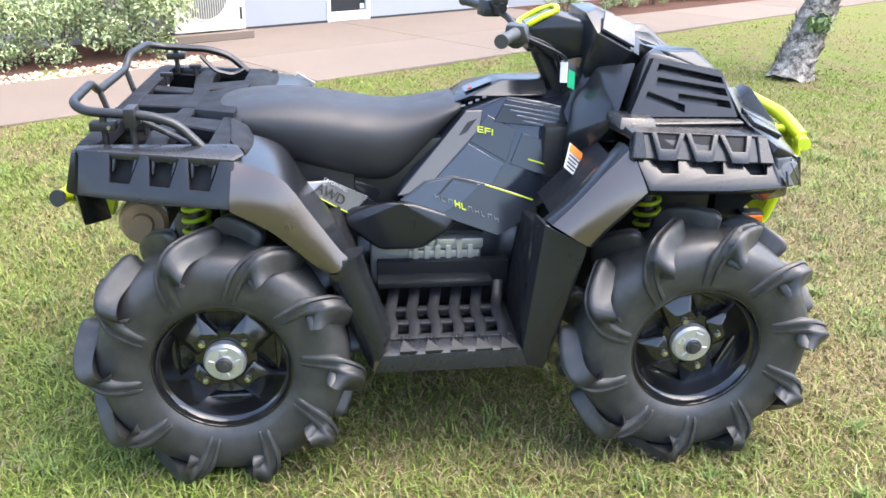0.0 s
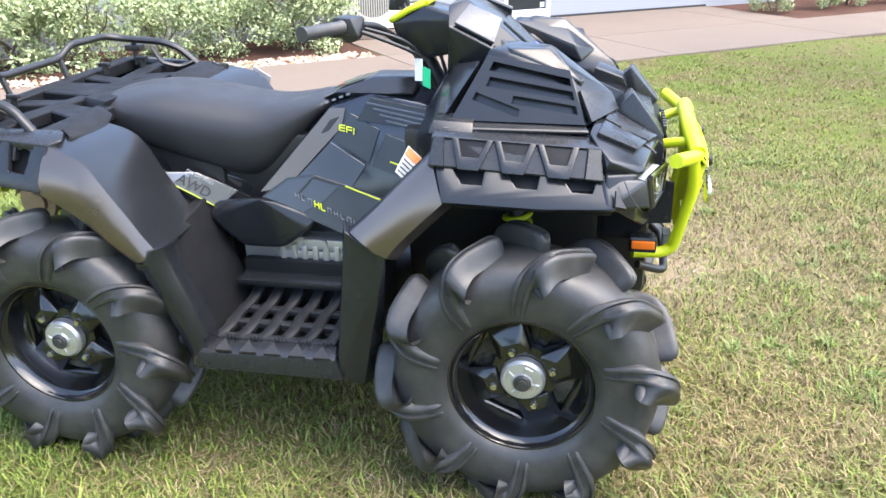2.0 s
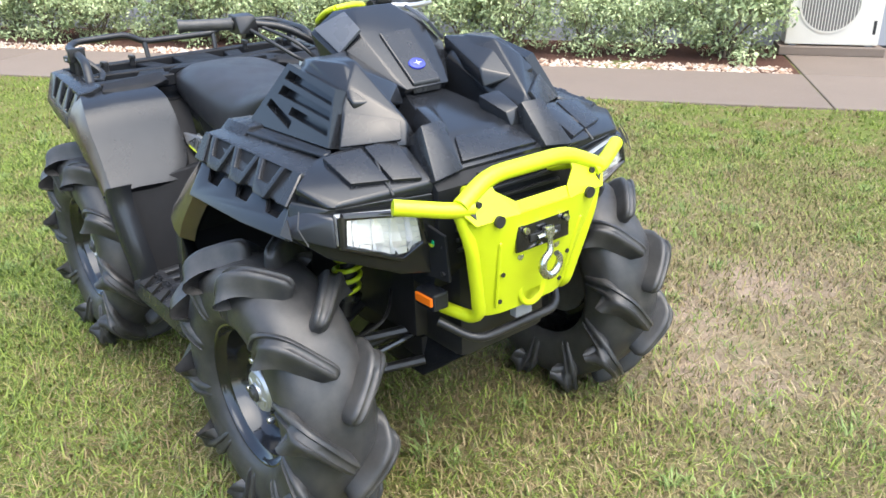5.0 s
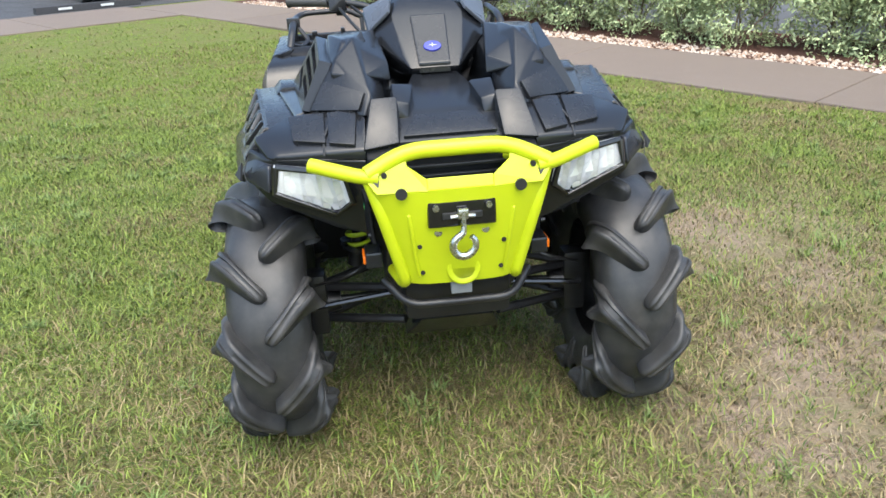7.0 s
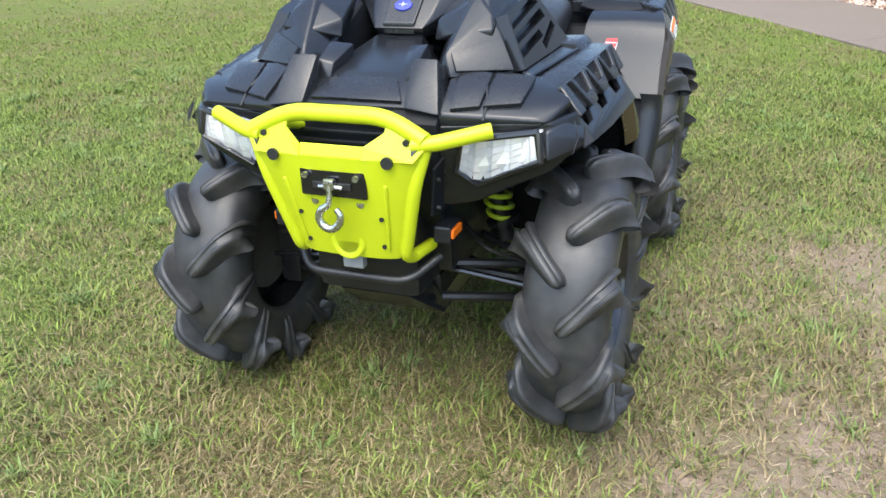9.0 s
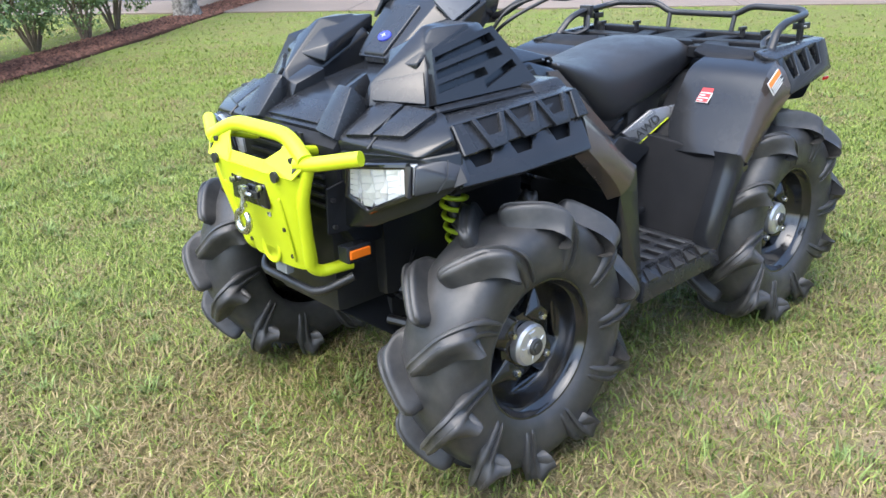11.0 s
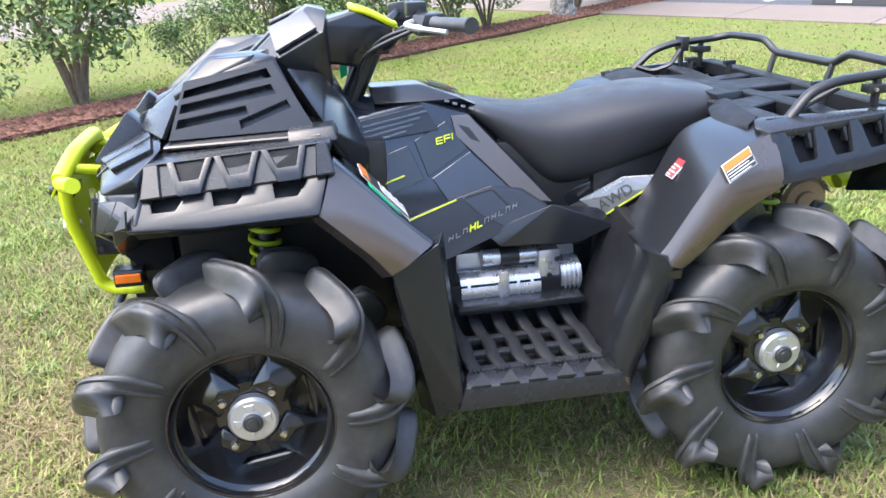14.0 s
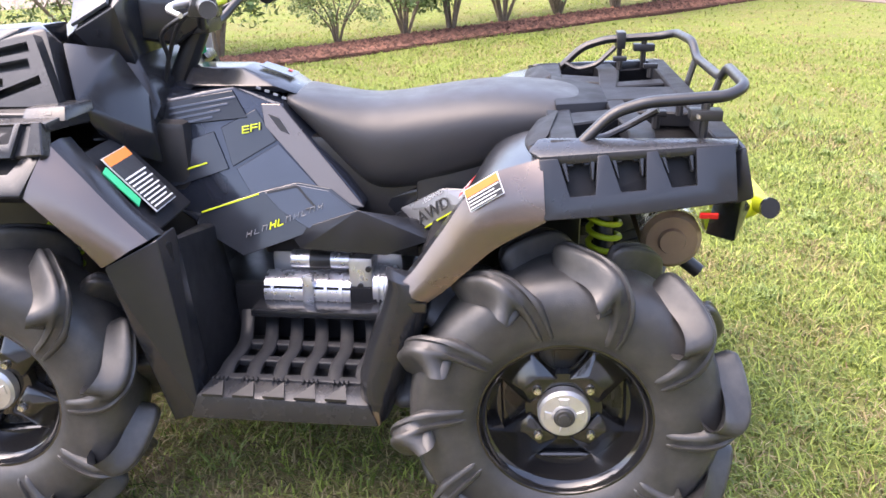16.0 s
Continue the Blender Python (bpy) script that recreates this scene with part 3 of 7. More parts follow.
def wheel(x, sg):
    pads = []
    hub = Q("wheel", lathe([(0.150, 0.012), (0.166, 0.022), (0.176, 0.05), (0.180, 0.074), (0.187, 0.080), (0.191, 0.094), (0.199, 0.098), (0.201, 0.104),
                            (0.197, 0.109), (0.188, 0.107), (0.184, 0.100), (0.180, 0.088), (0.172, 0.082), (0.165, 0.060), (0.158, 0.040), (0.150, 0.030),
                            (0.150, 0.012)], 56), GLOSS, smooth=35)
    # star-shaped disc: four broad arms with windows between them
    bm = lathe([(0.001, 0.018), (0.086, 0.018), (0.086, 0.044), (0.001, 0.054)], 40)
    for k in range(4):
        a = radians(45 + 90 * k)
        c, s_ = math.cos(a), math.sin(a)

        def rot(u, w, y):
            return (u * c - w * s_, y, u * s_ + w * c)
        bm = merge(bm, hull([rot(0.062, 0.046, 0.052), rot(0.062, -0.046, 0.052), rot(0.152, 0.05, 0.034), rot(0.152, -0.05, 0.034), rot(0.062, 0.05, 0.02), rot(0.062, -0.05, 0.02),
                             rot(0.153, 0.054, 0.014), rot(0.153, -0.054, 0.014), rot(0.10, 0.022, 0.063), rot(0.10, -0.022, 0.063), rot(0.066, 0.0, 0.064)], 0.005, 2))
        a2 = radians(90 * k)
        c, s_ = math.cos(a2), math.sin(a2)
        bm = merge(bm, hull([rot(0.136, 0.075, 0.03), rot(0.136, -0.075, 0.03), rot(0.155, 0.075, 0.03), rot(0.157, -0.075, 0.03), rot(0.136, 0.075, 0.014), rot(0.136, -0.075, 0.014),
                             rot(0.155, 0.075, 0.014), rot(0.155, -0.075, 0.014)], 0.004, 1))
    disc = Q("rim_disc", bm, GLOSS, parent=hub, smooth=30)
    ty = lathe(TYRE + [(r, -w) for r, w in TYRE[-2::-1]], 72, closed=False)
    bmesh.ops.delete(ty, geom=[f for f in ty.faces if len(f.verts) > 4], context="FACES_ONLY")
    ridge = lathe([(0.199, 0.080), (0.203, 0.088), (0.208, 0.090)], 72)
    bmesh.ops.delete(ridge, geom=[f for f in ridge.faces if len(f.verts) > 4], context="FACES_ONLY")
    tyre = Q("tyre", merge(ty, ridge), RUBBER, "dusty black mud tyre with deep grooved paddles", smooth=42, parent=hub)
    for side, first in ((1, 7), (-1, 25)):
        pad = Q("tread_lug", lug(0.0, side), RUBBER, smooth=62, parent=hub)
        pads.append(pad)
        pad.matrix_basis = Matrix.Rotation(radians(-first), 4, "Y")
        for k in range(1, 10):
            share(pad, Matrix.Rotation(radians(-first - 36 * k), 4, "Y"), hub)
    cap = lathe([(0.001, 0.086), (0.024, 0.086), (0.027, 0.080), (0.052, 0.078), (0.0585, 0.070), (0.0595, 0.05)], 32)
    for k in range(4):
        a = radians(90 * k)
        c, s_ = math.cos(a), math.sin(a)
        cap = merge(cap, hull([(r * c - w * s_, y, r * s_ + w * c) for r, w, y in ((0.026, 0.008, 0.083), (0.026, -0.008, 0.083), (0.044, 0.013, 0.081), (0.044, -0.013, 0.081),
                                                                                   (0.026, 0.008, 0.07), (0.026, -0.008, 0.07), (0.044, 0.013, 0.07), (0.044, -0.013, 0.07))], 0.002, 1))
    cp = Q("hub_cap", cap, ALLOY, "cast aluminium hub cap", smooth=35, parent=hub)
    nut = Q("axle_nut", lathe([(0.001, 0.098), (0.012, 0.098), (0.014, 0.094), (0.020, 0.094), (0.0235, 0.090), (0.0235, 0.08)], 24), RUBBER, "dark dusty axle end", smooth=30, parent=hub)
    one = lathe([(0.001, 0.076), (0.008, 0.075), (0.0105, 0.069), (0.0105, 0.05)], 12)
    lugs = [Q("lug_nut", moved(one, Matrix.Rotation(radians(45), 4, "Y") @ Matrix.Translation((0.082, 0, 0))), STEEL, "bright lug nut", smooth=30, parent=hub)]
    for k in range(1, 4):
        lugs.append(share(lugs[0], Matrix.Rotation(radians(90 * k), 4, "Y"), hub))
    drum = Q("brake_disc", lathe([(0.02, 0.012), (0.134, 0.012), (0.134, 0.004), (0.02, 0.004)], 32), DISC, smooth=30, parent=hub)
    for o in (hub, disc, cp, nut, lugs[0], drum):
        o.data.transform(Matrix.Translation((0, -0.022, 0)))
    if sg < 0:
        for o in (hub, disc, tyre, cp, nut, lugs[0], drum, *pads):
            o.data.transform(Matrix.Diagonal((1, -1, 1, 1)))
            o.data.flip_normals()
    spin = {(1, 1): 8, (1, -1): 24, (-1, 1): 3, (-1, -1): 0}[(1 if x > 0 else -1, sg)]
    hub.matrix_basis = pose(x, 0.524 * sg, 0.365, 0, spin, 0)


for x in (0.673, -0.673):
    for sg in SIDES:
        wheel(x, sg)

# -- chassis, engine and running gear --
Q("chassis", box(-0.70, 0.78, -0.13, 0.13, 0.30, 0.40, 0.01), FRAME, "black chassis", smooth=30)
Q("seat_base", box(-0.66, 0.12, -0.145, 0.145, 0.55, 0.88, 0.02), FRAME, smooth=30)
Q("engine_bay", box(-0.62, 0.72, -0.15, 0.15, 0.36, 0.46, 0.02), FRAME, smooth=30)
Q("rear_bulkhead", box(-0.72, -0.30, -0.17, 0.17, 0.46, 0.86, 0.02), FRAME, smooth=30)
Q("front_bulkhead", box(0.28, 0.84, -0.19, 0.19, 0.44, 0.92, 0.02), FRAME, smooth=30)
Q("radiator_box", box(0.70, 0.98, -0.15, 0.15, 0.42, 0.80, 0.03), FRAME, smooth=30)
Q("skid_plate", hull([(-0.72, y, 0.295) for y in (-0.16, 0.16)] + [(0.78, y, 0.295) for y in (-0.14, 0.14)] + [(0.93, y, 0.42) for y in (-0.10, 0.10)] + [(-0.72, y, 0.285) for y in (-0.16, 0.16)] +
                      [(0.79, y, 0.285) for y in (-0.14, 0.14)] + [(0.95, y, 0.41) for y in (-0.10, 0.10)], 0.006), PLASTIC)
eng = box(-0.26, 0.10, -0.19, 0.15, 0.40, 0.565, 0.02)
for k in range(6):
    eng = merge(eng, box(-0.125 + 0.035 * k, -0.107 + 0.035 * k, -0.215, -0.18, 0.48, 0.545, 0.004))
eng = merge(eng, box(-0.14, 0.09, -0.205, -0.15, 0.49, 0.525, 0.008), tube([(0.02, -0.19, 0.555), (0.02, -0.22, 0.555)], 0.012), box(-0.05, 0.10, -0.21, -0.15, 0.53, 0.565, 0.006))
Q("engine", eng, ALLOY, "grey cast aluminium engine case", smooth=30)
starter = tube([(0.10, 0.19, 0.474), (-0.13, 0.19, 0.474)], 0.049, 20)
motor = Q("starter_motor", starter, STARTER, "bright aluminium starter motor", smooth=30)
Q("solenoid", tube([(0.03, 0.185, 0.558), (-0.14, 0.185, 0.558)], 0.024, 16), STARTER, smooth=30, parent=motor)
Q("end_case", box(-0.19, -0.125, 0.14, 0.225, 0.425, 0.58, 0.012), STARTER, smooth=30, parent=motor)
Q("gear_case", tube([(-0.19, 0.19, 0.49), (-0.25, 0.19, 0.49)], 0.05, 16), STARTER, smooth=30, parent=motor)
for x in (0.082, -0.06, -0.10):
    Q("motor_ring", tube([(x, 0.19, 0.474), (x - 0.008, 0.19, 0.474)], 0.0515, 20), STARTER, smooth=30, parent=motor)
Q("motor_clamp", box(-0.035, -0.005, 0.225, 0.247, 0.45, 0.535, 0.006), STARTER, smooth=30, parent=motor)
for k in range(3):
    Q("case_bolt", tube([(-0.135 - 0.022 * k, 0.222, 0.455 + 0.048 * k), (-0.135 - 0.022 * k, 0.231, 0.455 + 0.048 * k)], 0.008, 8), FRAME, smooth=30, parent=motor)
for k in range(4):
    Q("starter_fin", tube([(-0.20 - 0.013 * k, 0.19, 0.49), (-0.206 - 0.013 * k, 0.19, 0.49)], 0.054, 20), STARTER, smooth=30, parent=motor)
Q("starter_band", tube([(-0.02, 0.185, 0.558), (-0.075, 0.185, 0.558)], 0.0255, 16), INK, smooth=30)


def coil(cx, cy, z0, z1, r, wire, turns, sg):
    n_ = turns * 14
    pts = [(cx + r * math.sin(2 * math.pi * turns * i / n_), (cy - 0.05 * i / n_) * sg + r * math.cos(2 * math.pi * turns * i / n_) * sg, z0 + (z1 - z0) * i / n_) for i in range(n_ + 1)]
    return tube(pts, wire, 7)


for sg in SIDES:
    for cx, cy in ((0.615, 0.262), (-0.765, 0.315)):
        sh = Q("shock_absorber", tube([(cx, (cy + 0.015) * sg, 0.46), (cx, (cy - 0.06) * sg, 0.80)], 0.024, 14), FRAME, smooth=30)
        Q("spring", coil(cx, cy, 0.53, 0.785, 0.037, 0.0075, 8, sg), COIL, "lime green coil spring", smooth=60, parent=sh)
        Q("spring_seat", tube([(cx, (cy + 0.01) * sg, 0.515), (cx, (cy + 0.005) * sg, 0.53)], 0.052, 16), PLASTIC, smooth=30, parent=sh)
    for cx, dx in ((0.673, 0.13), (-0.673, 0.13)):
        for zz, nm in ((0.42, "upper_arm"), (0.315, "lower_arm")):
            Q(nm, merge(tube([(cx - dx, 0.14 * sg, zz + 0.03), (cx, 0.40 * sg, zz)], 0.014, 8), tube([(cx + dx, 0.14 * sg, zz + 0.03), (cx, 0.40 * sg, zz)], 0.014, 8)), FRAME, smooth=40)
        Q("axle_shaft", merge(tube([(cx, 0.1 * sg, 0.38), (cx, 0.42 * sg, 0.365)], 0.014, 8), tube([(cx, 0.33 * sg, 0.368), (cx, 0.42 * sg, 0.365)], [0.03, 0.045], 12)), FRAME, smooth=40)
        Q("knuckle", box(cx - 0.04, cx + 0.04, min(0.37 * sg, 0.44 * sg), max(0.37 * sg, 0.44 * sg), 0.27, 0.47, 0.015), FRAME, smooth=30)
    Q("tie_rod", tube([(0.80, 0.12 * sg, 0.44), (0.79, 0.40 * sg, 0.405)], 0.009, 8), GLOSS, smooth=40)
    Q("brake_hose", tube(smooth_path([(0.70, 0.16 * sg, 0.56), (0.82, 0.28 * sg, 0.52), (0.76, 0.40 * sg, 0.46)]), 0.005, 6), FRAME, smooth=40)

# exhaust can lies across the rear
ex = lathe([(0.001, -0.235), (0.030, -0.235), (0.034, -0.225), (0.062, -0.225), (0.074, -0.212), (0.074, 0.212), (0.062, 0.225), (0.034, 0.225), (0.030, 0.235), (0.001, 0.235)], 32)
can = Q("silencer", moved(ex, Matrix.Translation((-0.938, 0, 0.648))), EXHAUST, "heat-browned steel silencer", smooth=40)
Q("tailpipe", tube([(-0.958, 0.18, 0.60), (-1.018, 0.19, 0.555)], 0.019, 14), FRAME, smooth=40, parent=can)
for sg in SIDES:
    Q("heat_shield", skin([[(-0.938 + r * math.cos(a), y * sg, 0.648 + r * math.sin(a)) for a in [radians(d) for d in range(20, 175, 12)]] for r, y in ((0.084, 0.10), (0.084, 0.225), (0.080, 0.225), (0.080, 0.10))],
                          cap=False, closed=False), STEEL, smooth=40, parent=can)

# -- seat --
ring_n = 22
rings = []
for x, zt, zb, w in ((-0.765, 0.942, 0.905, 0.09), (-0.755, 0.955, 0.893, 0.135), (-0.72, 0.972, 0.875, 0.17), (-0.65, 0.988, 0.85, 0.19), (-0.57, 0.996, 0.815, 0.197), (-0.48, 0.996, 0.785, 0.2), (-0.38, 0.984, 0.752, 0.2),
                     (-0.29, 0.968, 0.728, 0.197), (-0.20, 0.957, 0.712, 0.19), (-0.155, 0.957, 0.745, 0.182), (-0.10, 0.961, 0.805, 0.17), (-0.04, 0.972, 0.872, 0.152), (0.015, 0.980, 0.932, 0.135),
                     (0.045, 0.977, 0.962, 0.12)):
    zc = zb + 0.6 * (zt - zb)
    ring = []
    for k in range(ring_n):
        a = 2 * math.pi * k / ring_n
        c, s_ = math.cos(a), math.sin(a)
        y = w * math.copysign(abs(c) ** 0.72, c)
        z = zc + (zt - zc) * abs(s_) ** 0.85 if s_ >= 0 else zc - (zc - zb) * abs(s_) ** 0.6
        if s_ < 0:
            y *= 1.0 + 0.06 * abs(s_) * (1 - abs(s_))
        ring.append((x, y, z))
    rings.append(ring)
bm = skin(rings)
seat = Q("seat", bm, SEAT, "black vinyl saddle seat", smooth=75)
seat.data.set_sharp_from_angle(angle=radians(120))
m = seat.modifiers.new("round", "SUBSURF")
m.levels = m.render_levels = 1


# -- tank and side panels --
def side_y(z):
    return 0.238 - 0.30 * (z - 0.585)


def on_side(sg, x, z, h=0.0):
    return (x, sg * (side_y(z) + h), z)


outline = [(-0.175, 0.712), (0.045, 0.955), (0.17, 1.0), (0.36, 0.965), (0.40, 0.86), (0.33, 0.70), (0.14, 0.585), (0.0, 0.64)]
Q("fuel_tank_cover", hull([on_side(sg, x, z) for sg in SIDES for x, z in outline] + [(0.02, 0, 0.985), (0.18, 0.05, 1.022), (0.18, -0.05, 1.022), (0.36, 0.0, 1.0)], 0.010, 3), TANK, "glossy slate blue tank cover", smooth=40)
Q("console", hull([(0.01, y, 0.975) for y in (-0.09, 0.09)] + [(0.06, y, 1.0) for y in (-0.115, 0.115)] + [(0.30, y, 1.0) for y in (-0.12, 0.12)] + [(0.16, y, 1.035) for y in (-0.05, 0.05)] +
                  [(0.30, y, 1.035) for y in (-0.05, 0.05)], 0.008, 2), PLASTIC, smooth=30)
Q("console_label", slab([(0.045, -0.075, 1.0035), (0.13, -0.062, 1.0335), (0.13, 0.0, 1.0335), (0.045, 0.0, 1.0035)], 0.002, 0.0), TANK_DARK)
Q("console_label", slab([(0.058, -0.06, 1.0105), (0.068, -0.058, 1.014), (0.068, -0.045, 1.014), (0.058, -0.045, 1.0105)], 0.0012, 0.0), RED_INK)


def graphic(sg, name, pts, mat, h=0.003, t=0.003, label=""):
    """A thin plate on the tank's side: its face stands h out, its back lies t deeper."""
    k = len(pts)
    verts = [on_side(sg, x, z, h) for x, z in pts] + [on_side(sg, x, z, h - t) for x, z in pts]
    bm = mesh_of(verts, [list(range(k)), list(range(2 * k - 1, k - 1, -1))] + [[i, i + k, (i + 1) % k + k, (i + 1) % k] for i in range(k)])
    bmesh.ops.recalc_face_normals(bm, faces=bm.faces)
    return Q(name, soften(bm, min(0.0012, t * 0.3), 1), mat, label)


def stroke(sg, x0, z0, x1, z1, w, mat, h=0.006, name="stripe", label=""):
    dx, dz = x1 - x0, z1 - z0
    k = w / 2 / math.hypot(dx, dz)
    return graphic(sg, name, [(x0 - dz * k, z0 + dx * k), (x1 - dz * k, z1 + dx * k), (x1 + dz * k, z1 - dx * k), (x0 + dz * k, z0 - dx * k)][::-1], mat, h, 0.002, label)


for sg in SIDES:
    graphic(sg, "trim_panel", [(-0.172, 0.712), (-0.085, 0.728), (0.085, 0.905), (0.095, 0.958), (0.045, 0.957)], BRONZE, 0.006, 0.007, "bronze metallic trim along the seat")
    graphic(sg, "trim_slot", [(0.048, 0.925), (0.078, 0.935), (0.045, 0.895), (0.020, 0.885)], INK, 0.0075, 0.003)
    for k in range(4):
        stroke(sg, 0.03 + 0.022 * k, 0.9705 + 0.008 * k, 0.042 + 0.022 * k, 0.9735 + 0.008 * k, 0.006, GREY_PRINT, 0.004, "lettering_bar")
    graphic(sg, "side_graphic", [(-0.06, 0.752), (0.10, 0.705), (0.16, 0.80), (0.05, 0.862)], TANK_GREY, 0.005, 0.004, "grey angular graphic")
    graphic(sg, "side_graphic", [(0.055, 0.87), (0.17, 0.805), (0.20, 0.90), (0.11, 0.945)], TANK_DARK, 0.005, 0.004)
    graphic(sg, "side_graphic", [(0.18, 0.80), (0.33, 0.75), (0.37, 0.84), (0.22, 0.89)], TANK_DARK, 0.006, 0.005)
    graphic(sg, "side_vent", [(0.13, 0.925), (0.36, 0.90), (0.355, 0.958), (0.17, 0.99)], PLASTIC, 0.008, 0.012, "slatted black vent")
    for k in range(4):
        stroke(sg, 0.16 + 0.02 * k, 0.975 - 0.016 * k, 0.335, 0.945 - 0.014 * k, 0.0055, TANK_GREY, 0.0115, "vent_slat")
    graphic(sg, "lower_panel", [(-0.165, 0.700), (-0.085, 0.757), (0.0, 0.770), (0.10, 0.745), (0.25, 0.697), (0.265, 0.665), (0.235, 0.64), (0.14, 0.588), (0.0, 0.638)], TANK_DARK, 0.010, 0.008, "dark lower side panel")
    graphic(sg, "side_graphic", [(-0.155, 0.700), (-0.082, 0.752), (0.0, 0.765), (0.085, 0.744), (0.04, 0.70), (-0.03, 0.66)], TANK_GREY, 0.0125, 0.003)
    for x0, z0, x1, z1 in ((0.078, 0.7455, 0.0, 0.7625), (0.0, 0.7625, -0.048, 0.712), (-0.048, 0.712, -0.022, 0.705)):
        stroke(sg, x0, z0, x1, z1, 0.006, INK, 0.0140, "panel_groove")
    stroke(sg, 0.10, 0.742, 0.25, 0.694, 0.0042, LIME, 0.0135, "stripe", "thin lime pinstripe")
    stroke(sg, 0.235, 0.815, 0.325, 0.788, 0.0042, LIME, 0.0125, "stripe", "thin lime pinstripe")
    # model name, drawn as bars
    for k in range(10):
        f = (k if sg < 0 else 9 - k) / 9.0
        cx, cz = -0.055 + 0.185 * f, 0.712 - 0.070 * f
        lime = 3 <= k <= 4
        ink = LIME if lime else GREY_PRINT
        wide, thin = (0.013, 0.0042) if lime else (0.011, 0.0022)
        big = 0.019 if lime else 0.014
        wide *= -sg
        tilt = -0.38 * wide
        stroke(sg, cx - 0.0015, cz + big / 2, cx + 0.0015, cz - big / 2, thin, ink, 0.0155, "lettering_bar")
        if k % 3 != 1:
            stroke(sg, cx - 0.0015 + wide, cz + big / 2 + tilt, cx + 0.0015 + wide, cz - big / 2 + tilt, thin, ink, 0.0155, "lettering_bar")
        mid_ = (0.0, -0.5, 0.5)[k % 3] * (big - thin)
        stroke(sg, cx, cz + mid_, cx + wide, cz + mid_ + tilt, thin, ink, 0.0155, "lettering_bar")
    # badge bars
    for k, rows in enumerate(((0.0075, 0.0, -0.0075), (0.0075, 0.0), ())):
        cx, cz = 0.080 + 0.022 * (k if sg < 0 else 2 - k) + (0 if sg < 0 else 0.017), 0.906 - 0.005 * (k if sg < 0 else 2 - k)
        ww = -0.017 * sg
        stroke(sg, cx, cz + 0.009, cx, cz - 0.009, 0.0036, LIME, 0.0137, "letter")
        for dz in rows:
            stroke(sg, cx, cz + dz, cx + ww, cz + dz - 0.18 * ww, 0.0032, LIME, 0.0135, "letter")
    Q("seat_side_panel", hull(sd(sg, [(-0.335, 0.19, 0.675), (-0.345, 0.24, 0.640), (-0.23, 0.25, 0.545 if sg < 0 else 0.60), (-0.10, 0.25, 0.545 if sg < 0 else 0.61), (-0.01, 0.245, 0.610), (0.025, 0.22, 0.645), (-0.16, 0.235, 0.715),
                                      (-0.20, 0.15, 0.57 if sg < 0 else 0.62), (-0.02, 0.15, 0.60 if sg < 0 else 0.63), (-0.33, 0.15, 0.62)]), 0.016, 3), PLASTIC, "smooth black knee panel", smooth=45)
    DRIVE = [Vector(p) + Vector((0, 0.010 * sg, 0.006)) for p in sd(sg, [(-0.258, 0.164, 0.694), (-0.37, 0.203, 0.763), (-0.465, 0.243, 0.772), (-0.440, 0.248, 0.738), (-0.320, 0.197, 0.645)])]
    Q("drive_panel", slab(DRIVE[:: -1 if sg > 0 else 1], 0.02, 0.003, 1), PANEL, "grey metallic panel marked AWD")
    lift_ = Vector((-0.0015, 0.0045 * sg, 0.003))
    Q("stripe", tube([DRIVE[3].lerp(DRIVE[4], 0.15) + lift_ * 0.5 + Vector((0, 0, 0.006)), DRIVE[3].lerp(DRIVE[4], 0.97) + lift_ * 0.5 + Vector((0, 0, 0.006))], 0.0022, 5), LIME, "thin lime pinstripe")
    Q("under_panel_liner", slab([p + Vector((0.0, -0.02 * sg, -0.012)) + (p - DRIVE[1]) * 0.35 for p in DRIVE][:: -1 if sg > 0 else 1], 0.03, 0.004, 1), PLASTIC)
    Q("under_seat_cover", hull(sd(sg, [(-0.62, 0.16, 0.87), (-0.60, 0.18, 0.83), (-0.45, 0.165, 0.78), (-0.30, 0.14, 0.735), (-0.18, 0.14, 0.71), (-0.22, 0.14, 0.66), (-0.45, 0.15, 0.60), (-0.6, 0.19, 0.62), (-0.3, 0.1, 0.6), (-0.6, 0.1, 0.8)]), 0.01, 2), PLASTIC, smooth=30)

# -- rear fenders, deck and rack --
FIT["flare"] = True


def two_tone(bm):
    """Bronze outside, black on the inward and under faces; faces run eight to a ring."""
    bm.faces.ensure_lookup_table()
    for i, f in enumerate(bm.faces):
        if i % 8 in (0, 1, 6, 7):
            f.material_index = 1


